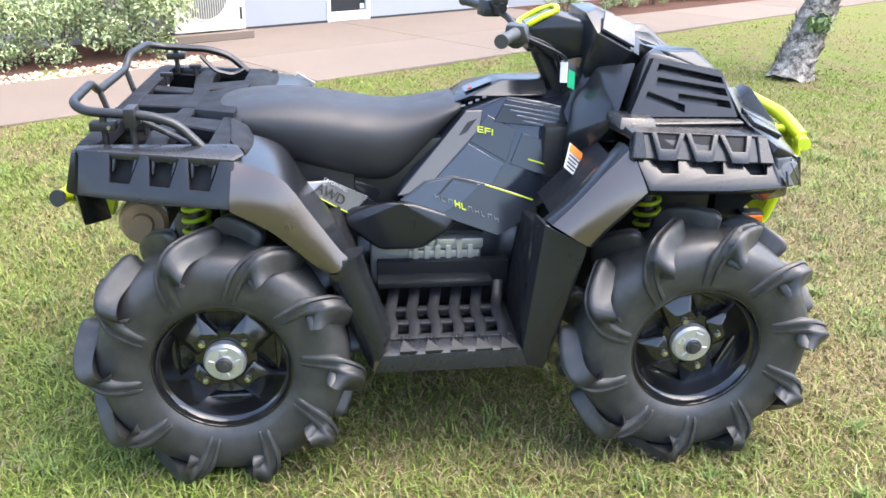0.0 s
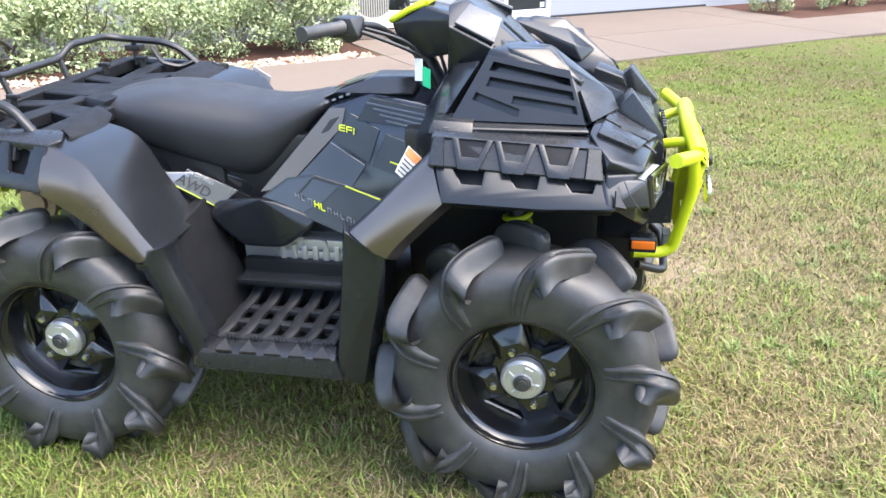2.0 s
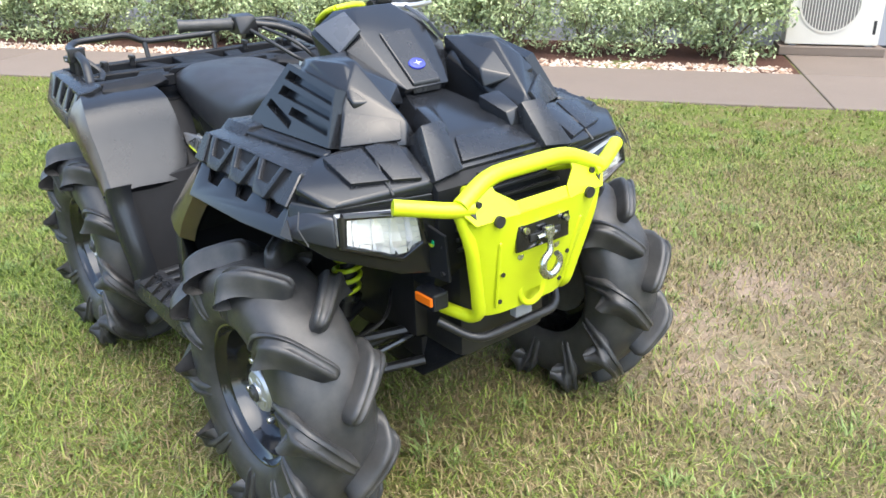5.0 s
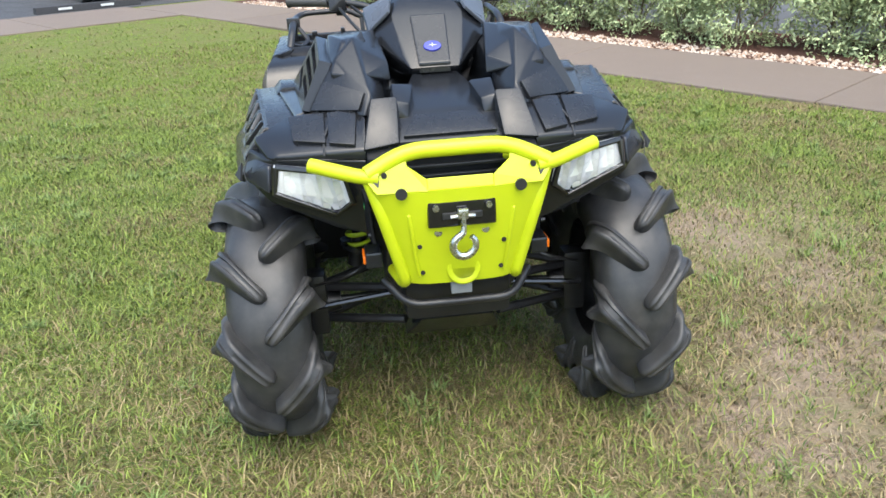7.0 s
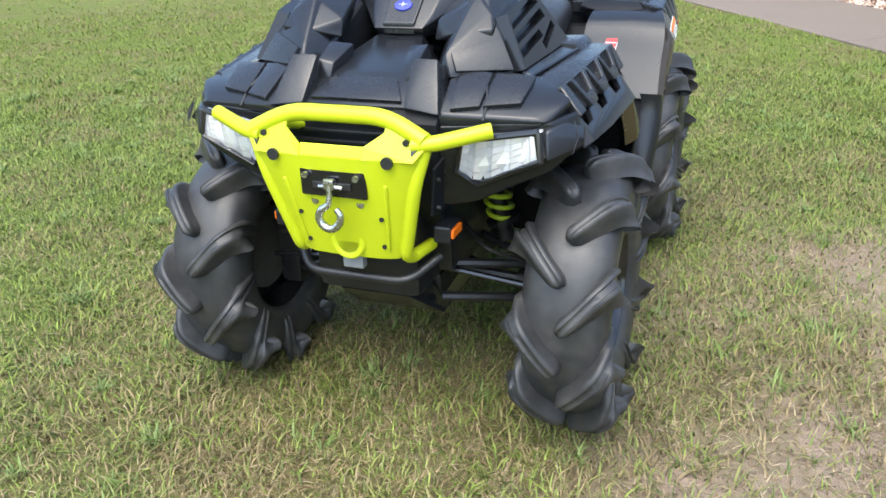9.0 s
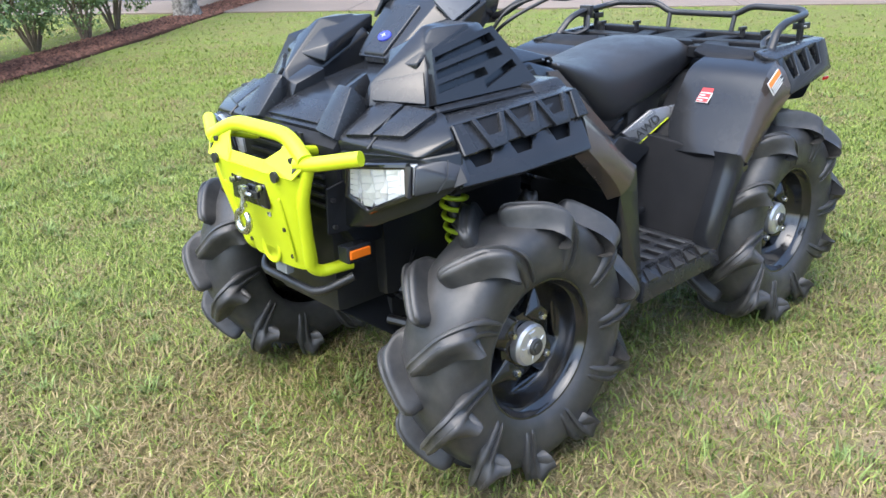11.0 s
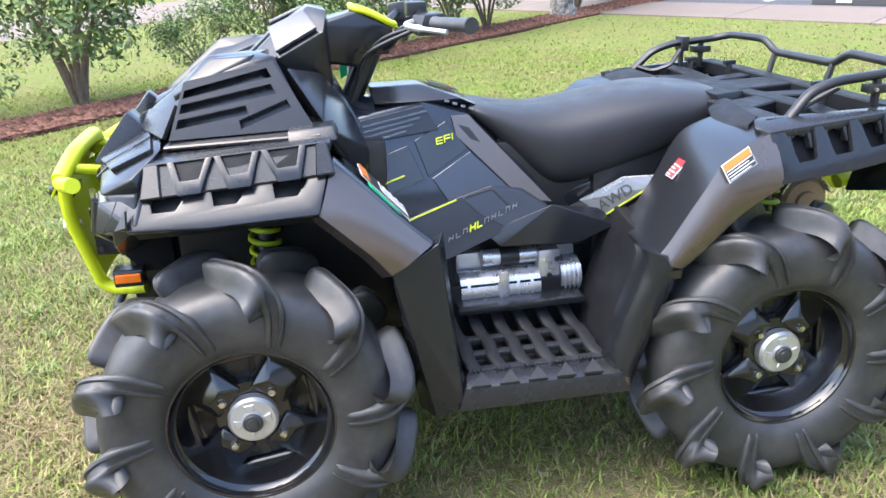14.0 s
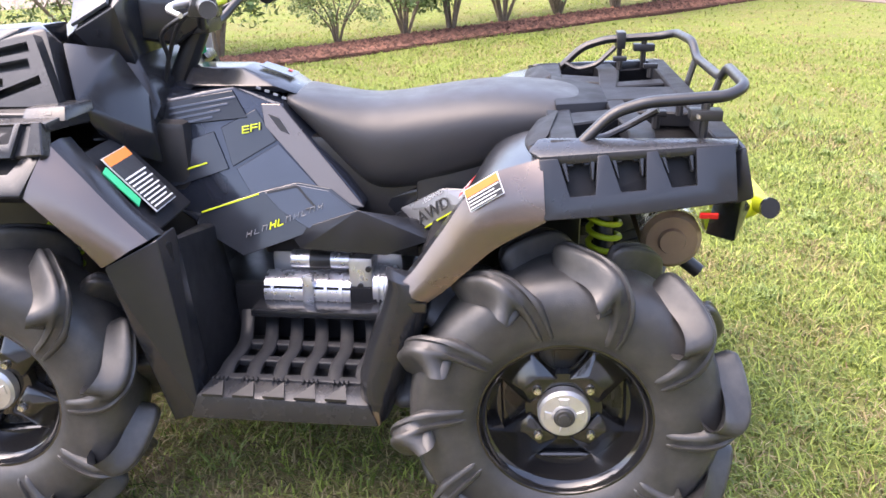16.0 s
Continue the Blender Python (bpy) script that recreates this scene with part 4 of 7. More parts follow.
for sg in SIDES:
    # bronze arch from the deck down to the foot guard
    inner = smooth_path(sd(sg, [(-0.605, 0.28, 0.945), (-0.505, 0.267, 0.898), (-0.440, 0.262, 0.785), (-0.375, 0.28, 0.700), (-0.335, 0.33, 0.650)]), 5)
    crest = smooth_path(sd(sg, [(-0.605, 0.475, 0.942), (-0.485, 0.502, 0.902), (-0.405, 0.515, 0.792), (-0.345, 0.53, 0.705), (-0.305, 0.54, 0.660)]), 5)
    outer = smooth_path(sd(sg, [(-0.615, 0.535, 0.825), (-0.52, 0.545, 0.77), (-0.455, 0.55, 0.71), (-0.41, 0.552, 0.665), (-0.375, 0.555, 0.637)]), 5)
    under = [Vector((p.x + 0.012, p.y - 0.03 * sg, p.z - 0.02)) for p in outer]
    lowin = [Vector((p.x - 0.02, p.y - 0.01 * sg, p.z - 0.05)) for p in inner]
    bm = skin([[a, a.lerp(b, 0.55) + Vector((0, 0, 0.006)), b, b.lerp(c, 0.35) + Vector((0, 0.012 * sg, 0.003)), b.lerp(c, 0.7) + Vector((0, 0.012 * sg, 0)), c, d, e] for a, b, c, d, e in zip(inner, crest, outer, under, lowin)])
    two_tone(bm)
    Q("rear_fender_arch", bm, [BRONZE, PLASTIC], "bronze metallic rear fender arch", smooth=40)
    # foot guard behind the foot board
    rings = []
    for z, xc, half, yo in ((0.678, -0.318, 0.040, 0.552), (0.655, -0.332, 0.050, 0.560), (0.60, -0.320, 0.052, 0.570), (0.50, -0.285, 0.052, 0.578), (0.42, -0.260, 0.050, 0.582), (0.36, -0.247, 0.042, 0.582), (0.325, -0.246, 0.030, 0.578)):
        ring_ = [Vector((xc + half * math.cos(radians(a)) * (1.0 if abs(math.cos(radians(a))) > 0.5 else 1.08), (yo - 0.075 + 0.075 * math.sin(radians(a)) ** 0.7) * sg, z - 0.25 * half * math.cos(radians(a + 180)))) for a in range(0, 181, 15)]
        rings.append(ring_)
    Q("rear_foot_guard", skin(rings), PLASTIC, smooth=50)
    Q("guard_clip", box(-0.372, -0.325, min(0.548 * sg, 0.563 * sg), max(0.548 * sg, 0.563 * sg), 0.612, 0.638, 0.004), GLOSS)
    Q("inner_fender", hull(sd(sg, [(-0.385, 0.20, 0.69), (-0.375, 0.50, 0.66), (-0.27, 0.54, 0.36), (-0.25, 0.20, 0.36), (-0.34, 0.50, 0.66), (-0.24, 0.54, 0.36), (-0.35, 0.2, 0.69), (-0.225, 0.2, 0.36)]), 0.004, 1), WELL, smooth=30)
    for quad_pts in ([(-0.36, 0.20, 0.65), (-0.47, 0.20, 0.76), (-0.46, 0.50, 0.745), (-0.36, 0.50, 0.65)], [(-0.47, 0.20, 0.76), (-0.62, 0.16, 0.865), (-0.62, 0.49, 0.85), (-0.46, 0.50, 0.745)], [(-0.62, 0.16, 0.865), (-1.0, 0.16, 0.88), (-1.0, 0.46, 0.88), (-0.62, 0.49, 0.85)]):
        Q("wheel_well", slab(sd(sg, quad_pts), 0.008, 0.0), WELL)
    # side band with three notches
    at = patch(*sd(sg, [(-1.015, 0.465, 0.972), (-0.598, 0.48, 0.940), (-0.612, 0.535, 0.828), (-1.052, 0.495, 0.868)]))
    notch = []
    for c in (0.30, 0.555, 0.81):
        notch += [(c - 0.098, 0.0), (c - 0.062, 0.64), (c + 0.062, 0.64), (c + 0.098, 0.0)]
    Q("rear_fender_side", plate(at, [(0.0, 0.0)] + notch + [(1.0, 0.0), (1.0, 1.0), (0.5, 1.04), (0.06, 1.0)], -0.014, 0.004, 0.004, 2), PLASTIC, "notched black rear fender side", smooth=30)
    # Backing behind the notches, in a darker colour that stands for their shade.
    Q("rear_fender_back", plate(at, [(0.03, 0.0), (0.97, 0.0), (0.97, 0.95), (0.08, 0.95)], -0.06, -0.034, 0.003), WELL)
    for c in (0.30, 0.555, 0.81):
        Q("fender_tab", merge(plate(at, [(c - 0.092, -0.06), (c - 0.092, 0.0), (c - 0.066, 0.42), (c - 0.054, 0.40), (c - 0.06, 0.0), (c - 0.06, -0.06)], -0.03, -0.006, 0.002),
                              plate(at, [(c + 0.092, -0.06), (c + 0.092, 0.0), (c + 0.066, 0.42), (c + 0.054, 0.40), (c + 0.06, 0.0), (c + 0.06, -0.06)], -0.03, -0.006, 0.002),
                              plate(at, [(c - 0.072, -0.06), (c + 0.072, -0.06), (c + 0.06, 0.16), (c + 0.025, 0.16), (c + 0.02, 0.06), (c - 0.02, 0.06), (c - 0.025, 0.16), (c - 0.06, 0.16)], -0.034, -0.012, 0.003)), TEXTURED, smooth=30)
    # deck rail above the band
    Q("deck_rail", hull(sd(sg, [(-1.035, 0.425, 0.975), (-1.02, 0.465, 0.974), (-0.60, 0.48, 0.945), (-0.575, 0.45, 0.950), (-0.60, 0.41, 0.965), (-1.02, 0.465, 0.955), (-0.60, 0.48, 0.925), (-0.6, 0.41, 0.92), (-1.03, 0.42, 0.945)]), 0.006, 2), TEXTURED, smooth=30)
    Q("deck_shoulder", hull(sd(sg, [(-0.65, 0.23, 0.975), (-0.62, 0.40, 0.966), (-0.575, 0.42, 0.948), (-0.56, 0.33, 0.925), (-0.60, 0.23, 0.95), (-0.62, 0.21, 0.93), (-0.58, 0.42, 0.925)]), 0.008, 2), WELL, smooth=35)

deck = hull([(-1.04, y, z) for y in (-0.44, 0.44) for z in (0.86, 0.89)] + [(-0.63, y, z) for y in (-0.45, 0.45) for z in (0.85, 0.875)], 0.006)
Q("rear_deck", deck, WELL, "black plastic cargo deck with webbed openings", smooth=30)
top = patch((-1.035, 0.43, 0.972), (-1.035, -0.43, 0.972), (-0.62, -0.43, 0.960), (-0.62, 0.43, 0.960))
web = [[(0.0, 0.0), (1.0, 0.0), (1.0, 0.13), (0.0, 0.13)], [(0.0, 0.86), (0.28, 0.86), (0.28, 1.0), (0.0, 1.0)], [(0.72, 0.86), (1.0, 0.86), (1.0, 1.0), (0.72, 1.0)],
       [(0.42, 0.1), (0.58, 0.1), (0.60, 0.62), (0.40, 0.62)], [(0.0, 0.44), (0.12, 0.40), (0.42, 0.50), (0.40, 0.62), (0.1, 0.56), (0.0, 0.58)],
       [(1.0, 0.44), (0.88, 0.40), (0.58, 0.50), (0.60, 0.62), (0.9, 0.56), (1.0, 0.58)], [(0.20, 0.55), (0.30, 0.57), (0.26, 0.9), (0.14, 0.9)], [(0.80, 0.55), (0.70, 0.57), (0.74, 0.9), (0.86, 0.9)],
       [(0.24, 0.12), (0.32, 0.12), (0.36, 0.48), (0.28, 0.48)], [(0.76, 0.12), (0.68, 0.12), (0.64, 0.48), (0.72, 0.48)]]
for k, o in enumerate(web):
    Q("deck_web", plate(top, o, -0.04, 0.0045 - 0.0011 * k, 0.004, 1), WELL, smooth=30)
Q("seat_surround", hull([(-0.64, y, 0.978) for y in (-0.2, 0.2)] + [(-0.785, y, 0.968) for y in (-0.11, 0.11)] + [(-0.66, y, 0.92) for y in (-0.22, 0.22)] + [(-0.80, y, 0.93) for y in (-0.12, 0.12)], 0.008), WELL, smooth=30)
Q("rear_tailgate", hull([(-1.045, y, 0.965) for y in (-0.45, 0.45)] + [(-1.075, y, 0.86) for y in (-0.46, 0.46)] + [(-1.02, y, 0.95) for y in (-0.44, 0.44)] + [(-1.03, y, 0.84) for y in (-0.45, 0.45)] + [(-1.06, y, 0.78) for y in (-0.25, 0.25)], 0.008), PLASTIC, smooth=30)

rack_side = [(-0.668, 0.425, 0.925), (-0.685, 0.42, 0.955), (-0.755, 0.41, 1.018), (-0.83, 0.408, 1.040), (-1.01, 0.402, 1.052), (-1.055, 0.375, 1.066), (-1.065, 0.215, 1.070), (-1.068, 0.15, 1.034)]
rack = Q("rear_rack", merge(tube(rack_side + [(x, -y, z) for x, y, z in rack_side[::-1]], 0.0125, 10, round_=0.03)), FRAME, "black tubular rear cargo rack", smooth=45)
for sg in SIDES:
    for x, z in ((-0.96, 1.04),):
        Q("rack_post", merge(tube([(x, 0.408 * sg, 0.955), (x, 0.408 * sg, z)], 0.010, 8), box(x - 0.035, x + 0.035, min(0.395 * sg, 0.425 * sg), max(0.395 * sg, 0.425 * sg), z - 0.034, z - 0.012, 0.003)), FRAME, smooth=30, parent=rack)
        Q("post_bolt", tube([(x + 0.02, 0.424 * sg, z - 0.023), (x + 0.02, 0.431 * sg, z - 0.023)], 0.005, 8), STEEL, smooth=30, parent=rack)
    Q("rack_post", tube([(-1.045, 0.145 * sg, 0.96), (-1.066, 0.148 * sg, 1.034)], 0.010, 8), FRAME, smooth=30, parent=rack)
    Q("rack_brace", tube(sd(sg, [(-0.70, 0.41, 0.968), (-0.74, 0.38, 0.955), (-0.80, 0.36, 0.975), (-0.86, 0.39, 1.02)]), 0.008, 8, round_=0.02), FRAME, smooth=45, parent=rack)
    for x, y in ((-0.87, 0.34), (-0.95, 0.24)):
        Q("tie_knob", merge(tube([(x, y * sg, 0.965), (x, y * sg, 0.992)], 0.010, 8), box(x - 0.022, x + 0.022, min((y - .008) * sg, (y + .008) * sg), max((y - .008) * sg, (y + .008) * sg), 0.990, 1.004, 0.003)), FRAME, smooth=30)
Q("rack_clamp", merge(box(-0.895, -0.865, -0.43, -0.385, 1.015, 1.065, 0.004), tube([(-0.88, -0.41, 0.96), (-0.88, -0.41, 1.03)], 0.009, 8)), FRAME, smooth=30, parent=rack)

# rear lime bumper
rb = tube([(-1.03, -0.27, 0.72), (-1.175, -0.27, 0.765), (-1.175, 0.27, 0.765), (-1.03, 0.27, 0.72)], 0.022, 12, round_=0.05)
rb = Q("rear_bumper", merge(rb, slab([(-1.17, -0.22, 0.77), (-1.17, 0.22, 0.77), (-1.12, 0.17, 0.66), (-1.12, -0.17, 0.66)], 0.006)), LIME, "lime green rear bumper", smooth=40)
for sg in SIDES:
    Q("end_cap", tube([(-1.165, 0.272 * sg, 0.768), (-1.165, 0.335 * sg, 0.785)], 0.022, 14), LIME, smooth=30, parent=rb)
    Q("end_plug", tube([(-1.165, 0.334 * sg, 0.785), (-1.165, 0.343 * sg, 0.787)], 0.0235, 14), PLASTIC, "black end plug", smooth=30, parent=rb)
    Q("tail_hanger", hull(sd(sg, [(-1.04, 0.33, 0.87), (-1.05, 0.45, 0.86), (-1.08, 0.30, 0.72), (-1.06, 0.42, 0.74), (-1.03, 0.30, 0.70), (-1.11, 0.36, 0.80)]), 0.006), PLASTIC, smooth=30)
    if sg > 0:
        Q("tail_reflector", box(-0.985, -0.945, min(0.505 * sg, 0.513 * sg), max(0.505 * sg, 0.513 * sg), 0.832, 0.844, 0.002), RED, "small red reflector")

# -- foot boards --
for sg in SIDES:
    fb = Q("foot_board", box(-0.25, 0.19, min(0.23 * sg, 0.56 * sg), max(0.23 * sg, 0.56 * sg), 0.338, 0.352, 0.004), FOOT, "black plastic foot board", smooth=30)
    Q("kick_panel", box(-0.24, 0.18, min(0.20 * sg, 0.235 * sg), max(0.20 * sg, 0.235 * sg), 0.34, 0.50, 0.008), WELL, smooth=30, parent=fb)
    Q("kick_ledge",                               box(-0.24, 0.12, min(0.19 * sg, 0.30 * sg), max(0.19 * sg, 0.30 * sg), 0.44, 0.46, 0.006), PLASTIC, smooth=30, parent=fb)
    lip = hull(sd(sg, [(-0.258, 0.59, 0.318), (0.185, 0.585, 0.318), (-0.235, 0.585, 0.372), (0.165, 0.58, 0.378), (-0.215, 0.52, 0.385), (0.15, 0.52, 0.390), (-0.25, 0.52, 0.32), (0.18, 0.52, 0.32)]), 0.006, 2)
    Q("foot_rail", lip, TEXTURED, smooth=30, parent=fb)
    for k in range(5):
        x = -0.185 + 0.072 * k
        tooth = [Vector(p) for p in sd(sg, [(x, 0.5825, 0.376), (x + 0.050, 0.5825, 0.377), (x + 0.012, 0.535, 0.3875)])]
        Q("grip_tooth", slab(tooth[:: 1 if sg > 0 else -1], 0.008, 0.0), INK, parent=fb)
        for j in range(4):
            Q("grip_rib", box(x + 0.006 + 0.011 * j, x + 0.011 + 0.011 * j, min(0.515 * sg, 0.53 * sg), max(0.515 * sg, 0.53 * sg), 0.384, 0.394, 0.0015), TEXTURED, parent=fb)
    for k in range(6):
        x = -0.21 + 0.066 * k
        run = smooth_path(sd(sg, [(x, 0.52, 0.384), (x + 0.010, 0.45, 0.389), (x + 0.004, 0.37, 0.389), (x + 0.014, 0.30, 0.396), (x + 0.026, 0.245, 0.43)]), 4)
        Q("tread_bar", skin([[p + Vector((dx, 0, dz)) for dx, dz in ((-0.017, -0.012), (-0.017, 0.0), (-0.012, 0.004), (0.012, 0.004), (0.017, 0.0), (0.017, -0.012))] for p in run]), FOOT, smooth=40, parent=fb)
    for y in (0.505, 0.42, 0.335):
        Q("cross_bar", box(-0.225, 0.145, min((y - .013) * sg, (y + .013) * sg), max((y - .013) * sg, (y + .013) * sg), 0.372, 0.389, 0.004), FOOT, parent=fb)
    Q("foot_board_end", hull(sd(sg, [(-0.262, 0.585, 0.315), (-0.215, 0.585, 0.315), (-0.255, 0.575, 0.41), (-0.225, 0.575, 0.385), (-0.265, 0.53, 0.33), (-0.215, 0.53, 0.33), (-0.25, 0.535, 0.42)]), 0.008, 2), BRONZE, "grey end cap", smooth=40, parent=fb)
    Q("front_foot_guard", hull(sd(sg, [(0.195, 0.46, 0.765), (0.215, 0.52, 0.752), (0.33, 0.555, 0.695), (0.315, 0.56, 0.655), (0.235, 0.56, 0.292), (0.165, 0.575, 0.325), (0.16, 0.50, 0.34), (0.20, 0.46, 0.60), (0.27, 0.50, 0.30)]), 0.010, 3), PLASTIC, smooth=40)
    Q("front_inner_guard", hull(sd(sg, [(0.22, 0.20, 0.66), (0.20, 0.50, 0.745), (0.17, 0.52, 0.34), (0.17, 0.18, 0.34), (0.26, 0.20, 0.66), (0.26, 0.52, 0.70), (0.22, 0.52, 0.32), (0.22, 0.18, 0.32)]), 0.006, 1), WELL, smooth=30)

# -- front fenders --
for sg in SIDES:
    inner = smooth_path(sd(sg, [(0.432, 0.405, 0.948), (0.352, 0.428, 0.868), (0.282, 0.448, 0.797), (0.218, 0.462, 0.745)]), 5)
    crest = smooth_path(sd(sg, [(0.44, 0.47, 0.950), (0.36, 0.49, 0.875), (0.29, 0.51, 0.805), (0.232, 0.525, 0.752)]), 5)
    outer = smooth_path(sd(sg, [(0.478, 0.54, 0.852), (0.415, 0.55, 0.792), (0.365, 0.556, 0.742), (0.33, 0.56, 0.698)]), 5)
    under = [Vector((p.x + 0.02, p.y - 0.03 * sg, p.z - 0.015)) for p in outer]
    lowin = [Vector((p.x + 0.02, p.y - 0.02 * sg, p.z - 0.04)) for p in inner]
    bm = skin([[a, a.lerp(b, 0.55) + Vector((-0.003, 0, 0.006)), b, b.lerp(c, 0.35) + Vector((0, 0.012 * sg, 0.003)), b.lerp(c, 0.7) + Vector((0, 0.010 * sg, 0)), c, d, e] for a, b, c, d, e in zip(inner, crest, outer, under, lowin)])
    two_tone(bm)
    Q("front_fender_arch", bm, [BRONZE, PLASTIC], "bronze metallic front fender arch", smooth=40)
    for quad_pts in ([(0.45, 0.15, 0.85), (0.88, 0.15, 0.85), (0.86, 0.48, 0.862), (0.47, 0.52, 0.872)], [(0.31, 0.15, 0.70), (0.45, 0.15, 0.85), (0.47, 0.52, 0.872), (0.33, 0.53, 0.70)]):
        Q("wheel_well", slab(sd(sg, quad_pts), 0.008, 0.0), WELL)
    # lower tier with three notches
    at = patch(*sd(sg, [(0.445, 0.475, 0.945), (0.925, 0.45, 0.900), (0.945, 0.495, 0.836), (0.478, 0.548, 0.857)]))
    notch = []
    for c in (0.17, 0.445, 0.72):
        notch += [(c - 0.095, 0.0), (c - 0.050, 0.55), (c + 0.050, 0.55), (c + 0.095, 0.0)]
    Q("front_fender_side", plate(at, [(0.0, 0.0)] + notch + [(0.86, 0.0), (0.87, 0.98), (0.5, 1.06), (0.0, 1.0)], -0.014, 0.004, 0.004, 2), PLASTIC, "notched black front fender side", smooth=30)
    # Dark backing puts the shade of the notches into its colour.
    Q("front_fender_back", plate(at, [(0.02, 0.02), (0.86, 0.02), (0.86, 0.92), (0.02, 0.92)], -0.06, -0.02, 0.002), WELL)
    # upper tier, a sloping shelf with three raised V ribs
    up = patch(*sd(sg, [(0.448, 0.472, 0.998), (0.842, 0.428, 0.964), (0.852, 0.474, 0.902), (0.436, 0.505, 0.936)]))
    Q("front_rack_shelf", plate(up, [(0, 0), (1, 0), (1, 1), (0, 1)], -0.03, -0.006, 0.003), TEXTURED, smooth=30)
    for c in (0.235, 0.49, 0.745):
        v = plate(up, [(c - 0.126, 0.0), (c - 0.086, 0.0), (c - 0.048, 0.62), (c + 0.048, 0.62), (c + 0.086, 0.0), (c + 0.126, 0.0), (c + 0.060, 1.06), (c - 0.060, 1.06)], -0.012, 0.007, 0.004, 2)
        Q("shelf_rib", v, TEXTURED, smooth=30)
        # Dark plate on the shelf between the rib arms, painted-in shade of a slot.
        Q("rib_recess", plate(up, [(c - 0.084, 0.01), (c + 0.084, 0.01), (c + 0.047, 0.61), (c - 0.047, 0.61)], -0.012, -0.004, 0.0), WELL)
    Q("shelf_edge", merge(plate(up, [(0.0, -0.03), (1.0, -0.03), (1.0, 0.04), (0.0, 0.04)], -0.02, 0.001, 0.002), plate(up, [(0.0, 0.0), (0.06, 0.0), (0.10, 1.02), (0.0, 1.02)], -0.02, 0.002, 0.003),
                          plate(up, [(0.92, 0.0), (1.0, 0.0), (1.0, 1.02), (0.89, 1.02)], -0.02, 0.002, 0.003)), TEXTURED, smooth=30)
    Q("shelf_top", hull(sd(sg, [(0.42, 0.30, 1.005), (0.44, 0.468, 0.996), (0.845, 0.424, 0.962), (0.85, 0.28, 0.972), (0.42, 0.30, 0.96), (0.44, 0.468, 0.975), (0.845, 0.424, 0.93), (0.86, 0.28, 0.93)]), 0.005), TEXTURED, smooth=30)
    Q("cargo_latch", hull(sd(sg, [(0.42, 0.33, 1.012), (0.43, 0.41, 1.018), (0.53, 0.40, 1.010), (0.52, 0.33, 1.008), (0.41, 0.34, 0.99), (0.42, 0.43, 0.99), (0.53, 0.42, 0.985), (0.52, 0.34, 0.985)]), 0.006), TEXTURED, smooth=30)

    # cheek: louvred air scoop beside the hood
    Q("cheek_scoop", hull(sd(sg, [(0.47, 0.355, 1.002), (0.545, 0.272, 1.160), (0.60, 0.288, 1.152), (0.745, 0.272, 1.118), (0.80, 0.328, 0.981), (0.70, 0.225, 1.163), (0.60, 0.20, 1.168), (0.770, 0.302, 1.064), (0.856, 0.194, 1.038),
                                  (0.88, 0.215, 0.985), (0.50, 0.12, 1.00), (0.86, 0.16, 0.97), (0.60, 0.14, 1.12)]), 0.006, 2), PLASTIC, "black louvred cheek scoop", smooth=40)
    lv = patch(*sd(sg, [(0.548, 0.306, 1.152), (0.752, 0.300, 1.114), (0.795, 0.345, 0.992), (0.466, 0.372, 1.006)]))
    # Black sheet behind the slots; its colour stands in for the shade inside.
    Q("louvre_recess", plate(lv, [(0.02, 0.02), (0.99, 0.02), (0.99, 0.96), (0.02, 0.96)], -0.026, -0.021, 0.0), INK)
    Q("cheek_ledge", hull(sd(sg, [(0.462, 0.37, 1.006), (0.455, 0.42, 1.004), (0.80, 0.345, 0.990), (0.81, 0.365, 0.984), (0.462, 0.37, 0.99), (0.455, 0.42, 0.992), (0.80, 0.345, 0.972), (0.81, 0.365, 0.974)]), 0.003, 1), PLASTIC, smooth=30)
    # a panel cut by four slanting slots
    bars = [[(0, 0), (1, 0), (1, 0.16), (0.97, 0.16), (0.10, 0.08), (0, 0.08)],
            [(0, 0.22), (0.10, 0.22), (0.97, 0.30), (1, 0.30), (1, 0.40), (0.97, 0.40), (0.14, 0.31), (0, 0.31)],
            [(0, 0.46), (0.14, 0.46), (0.97, 0.56), (1, 0.56), (1, 0.66), (0.97, 0.66), (0.42, 0.565), (0, 0.51)],
            [(0, 0.51), (0.42, 0.565), (0.42, 0.70), (0.97, 0.82), (1, 0.82), (1, 1), (0.50, 1), (0.50, 0.78), (0.08, 0.56), (0, 0.56)],
            [(0, 0.56), (0.08, 0.56), (0.08, 0.68), (0.50, 0.92), (0.50, 1), (0, 1)],
            [(0, 0.08), (0.10, 0.08), (0.10, 0.22), (0, 0.22)], [(0.97, 0.16), (1, 0.16), (1, 0.30), (0.97, 0.30)],
            [(0, 0.31), (0.14, 0.31), (0.14, 0.46), (0, 0.46)], [(0.97, 0.40), (1, 0.40), (1, 0.56), (0.97, 0.56)], [(0.97, 0.66), (1, 0.66), (1, 0.82), (0.97, 0.82)]]
    for o in bars:
        Q("louvre_bar", plate(lv, o, -0.020, 0.006, 0.0), PLASTIC)
    Q("cheek_facet", slab([Vector(p) + Vector((0.006, 0.004 * sg, 0.006)) for p in sd(sg, [(0.774, 0.298, 1.060), (0.850, 0.206, 1.036), (0.872, 0.225, 0.995), (0.808, 0.330, 0.990)])][:: 1 if sg > 0 else -1], 0.012, 0.003), TEXTURED, "satin black facet", smooth=30)

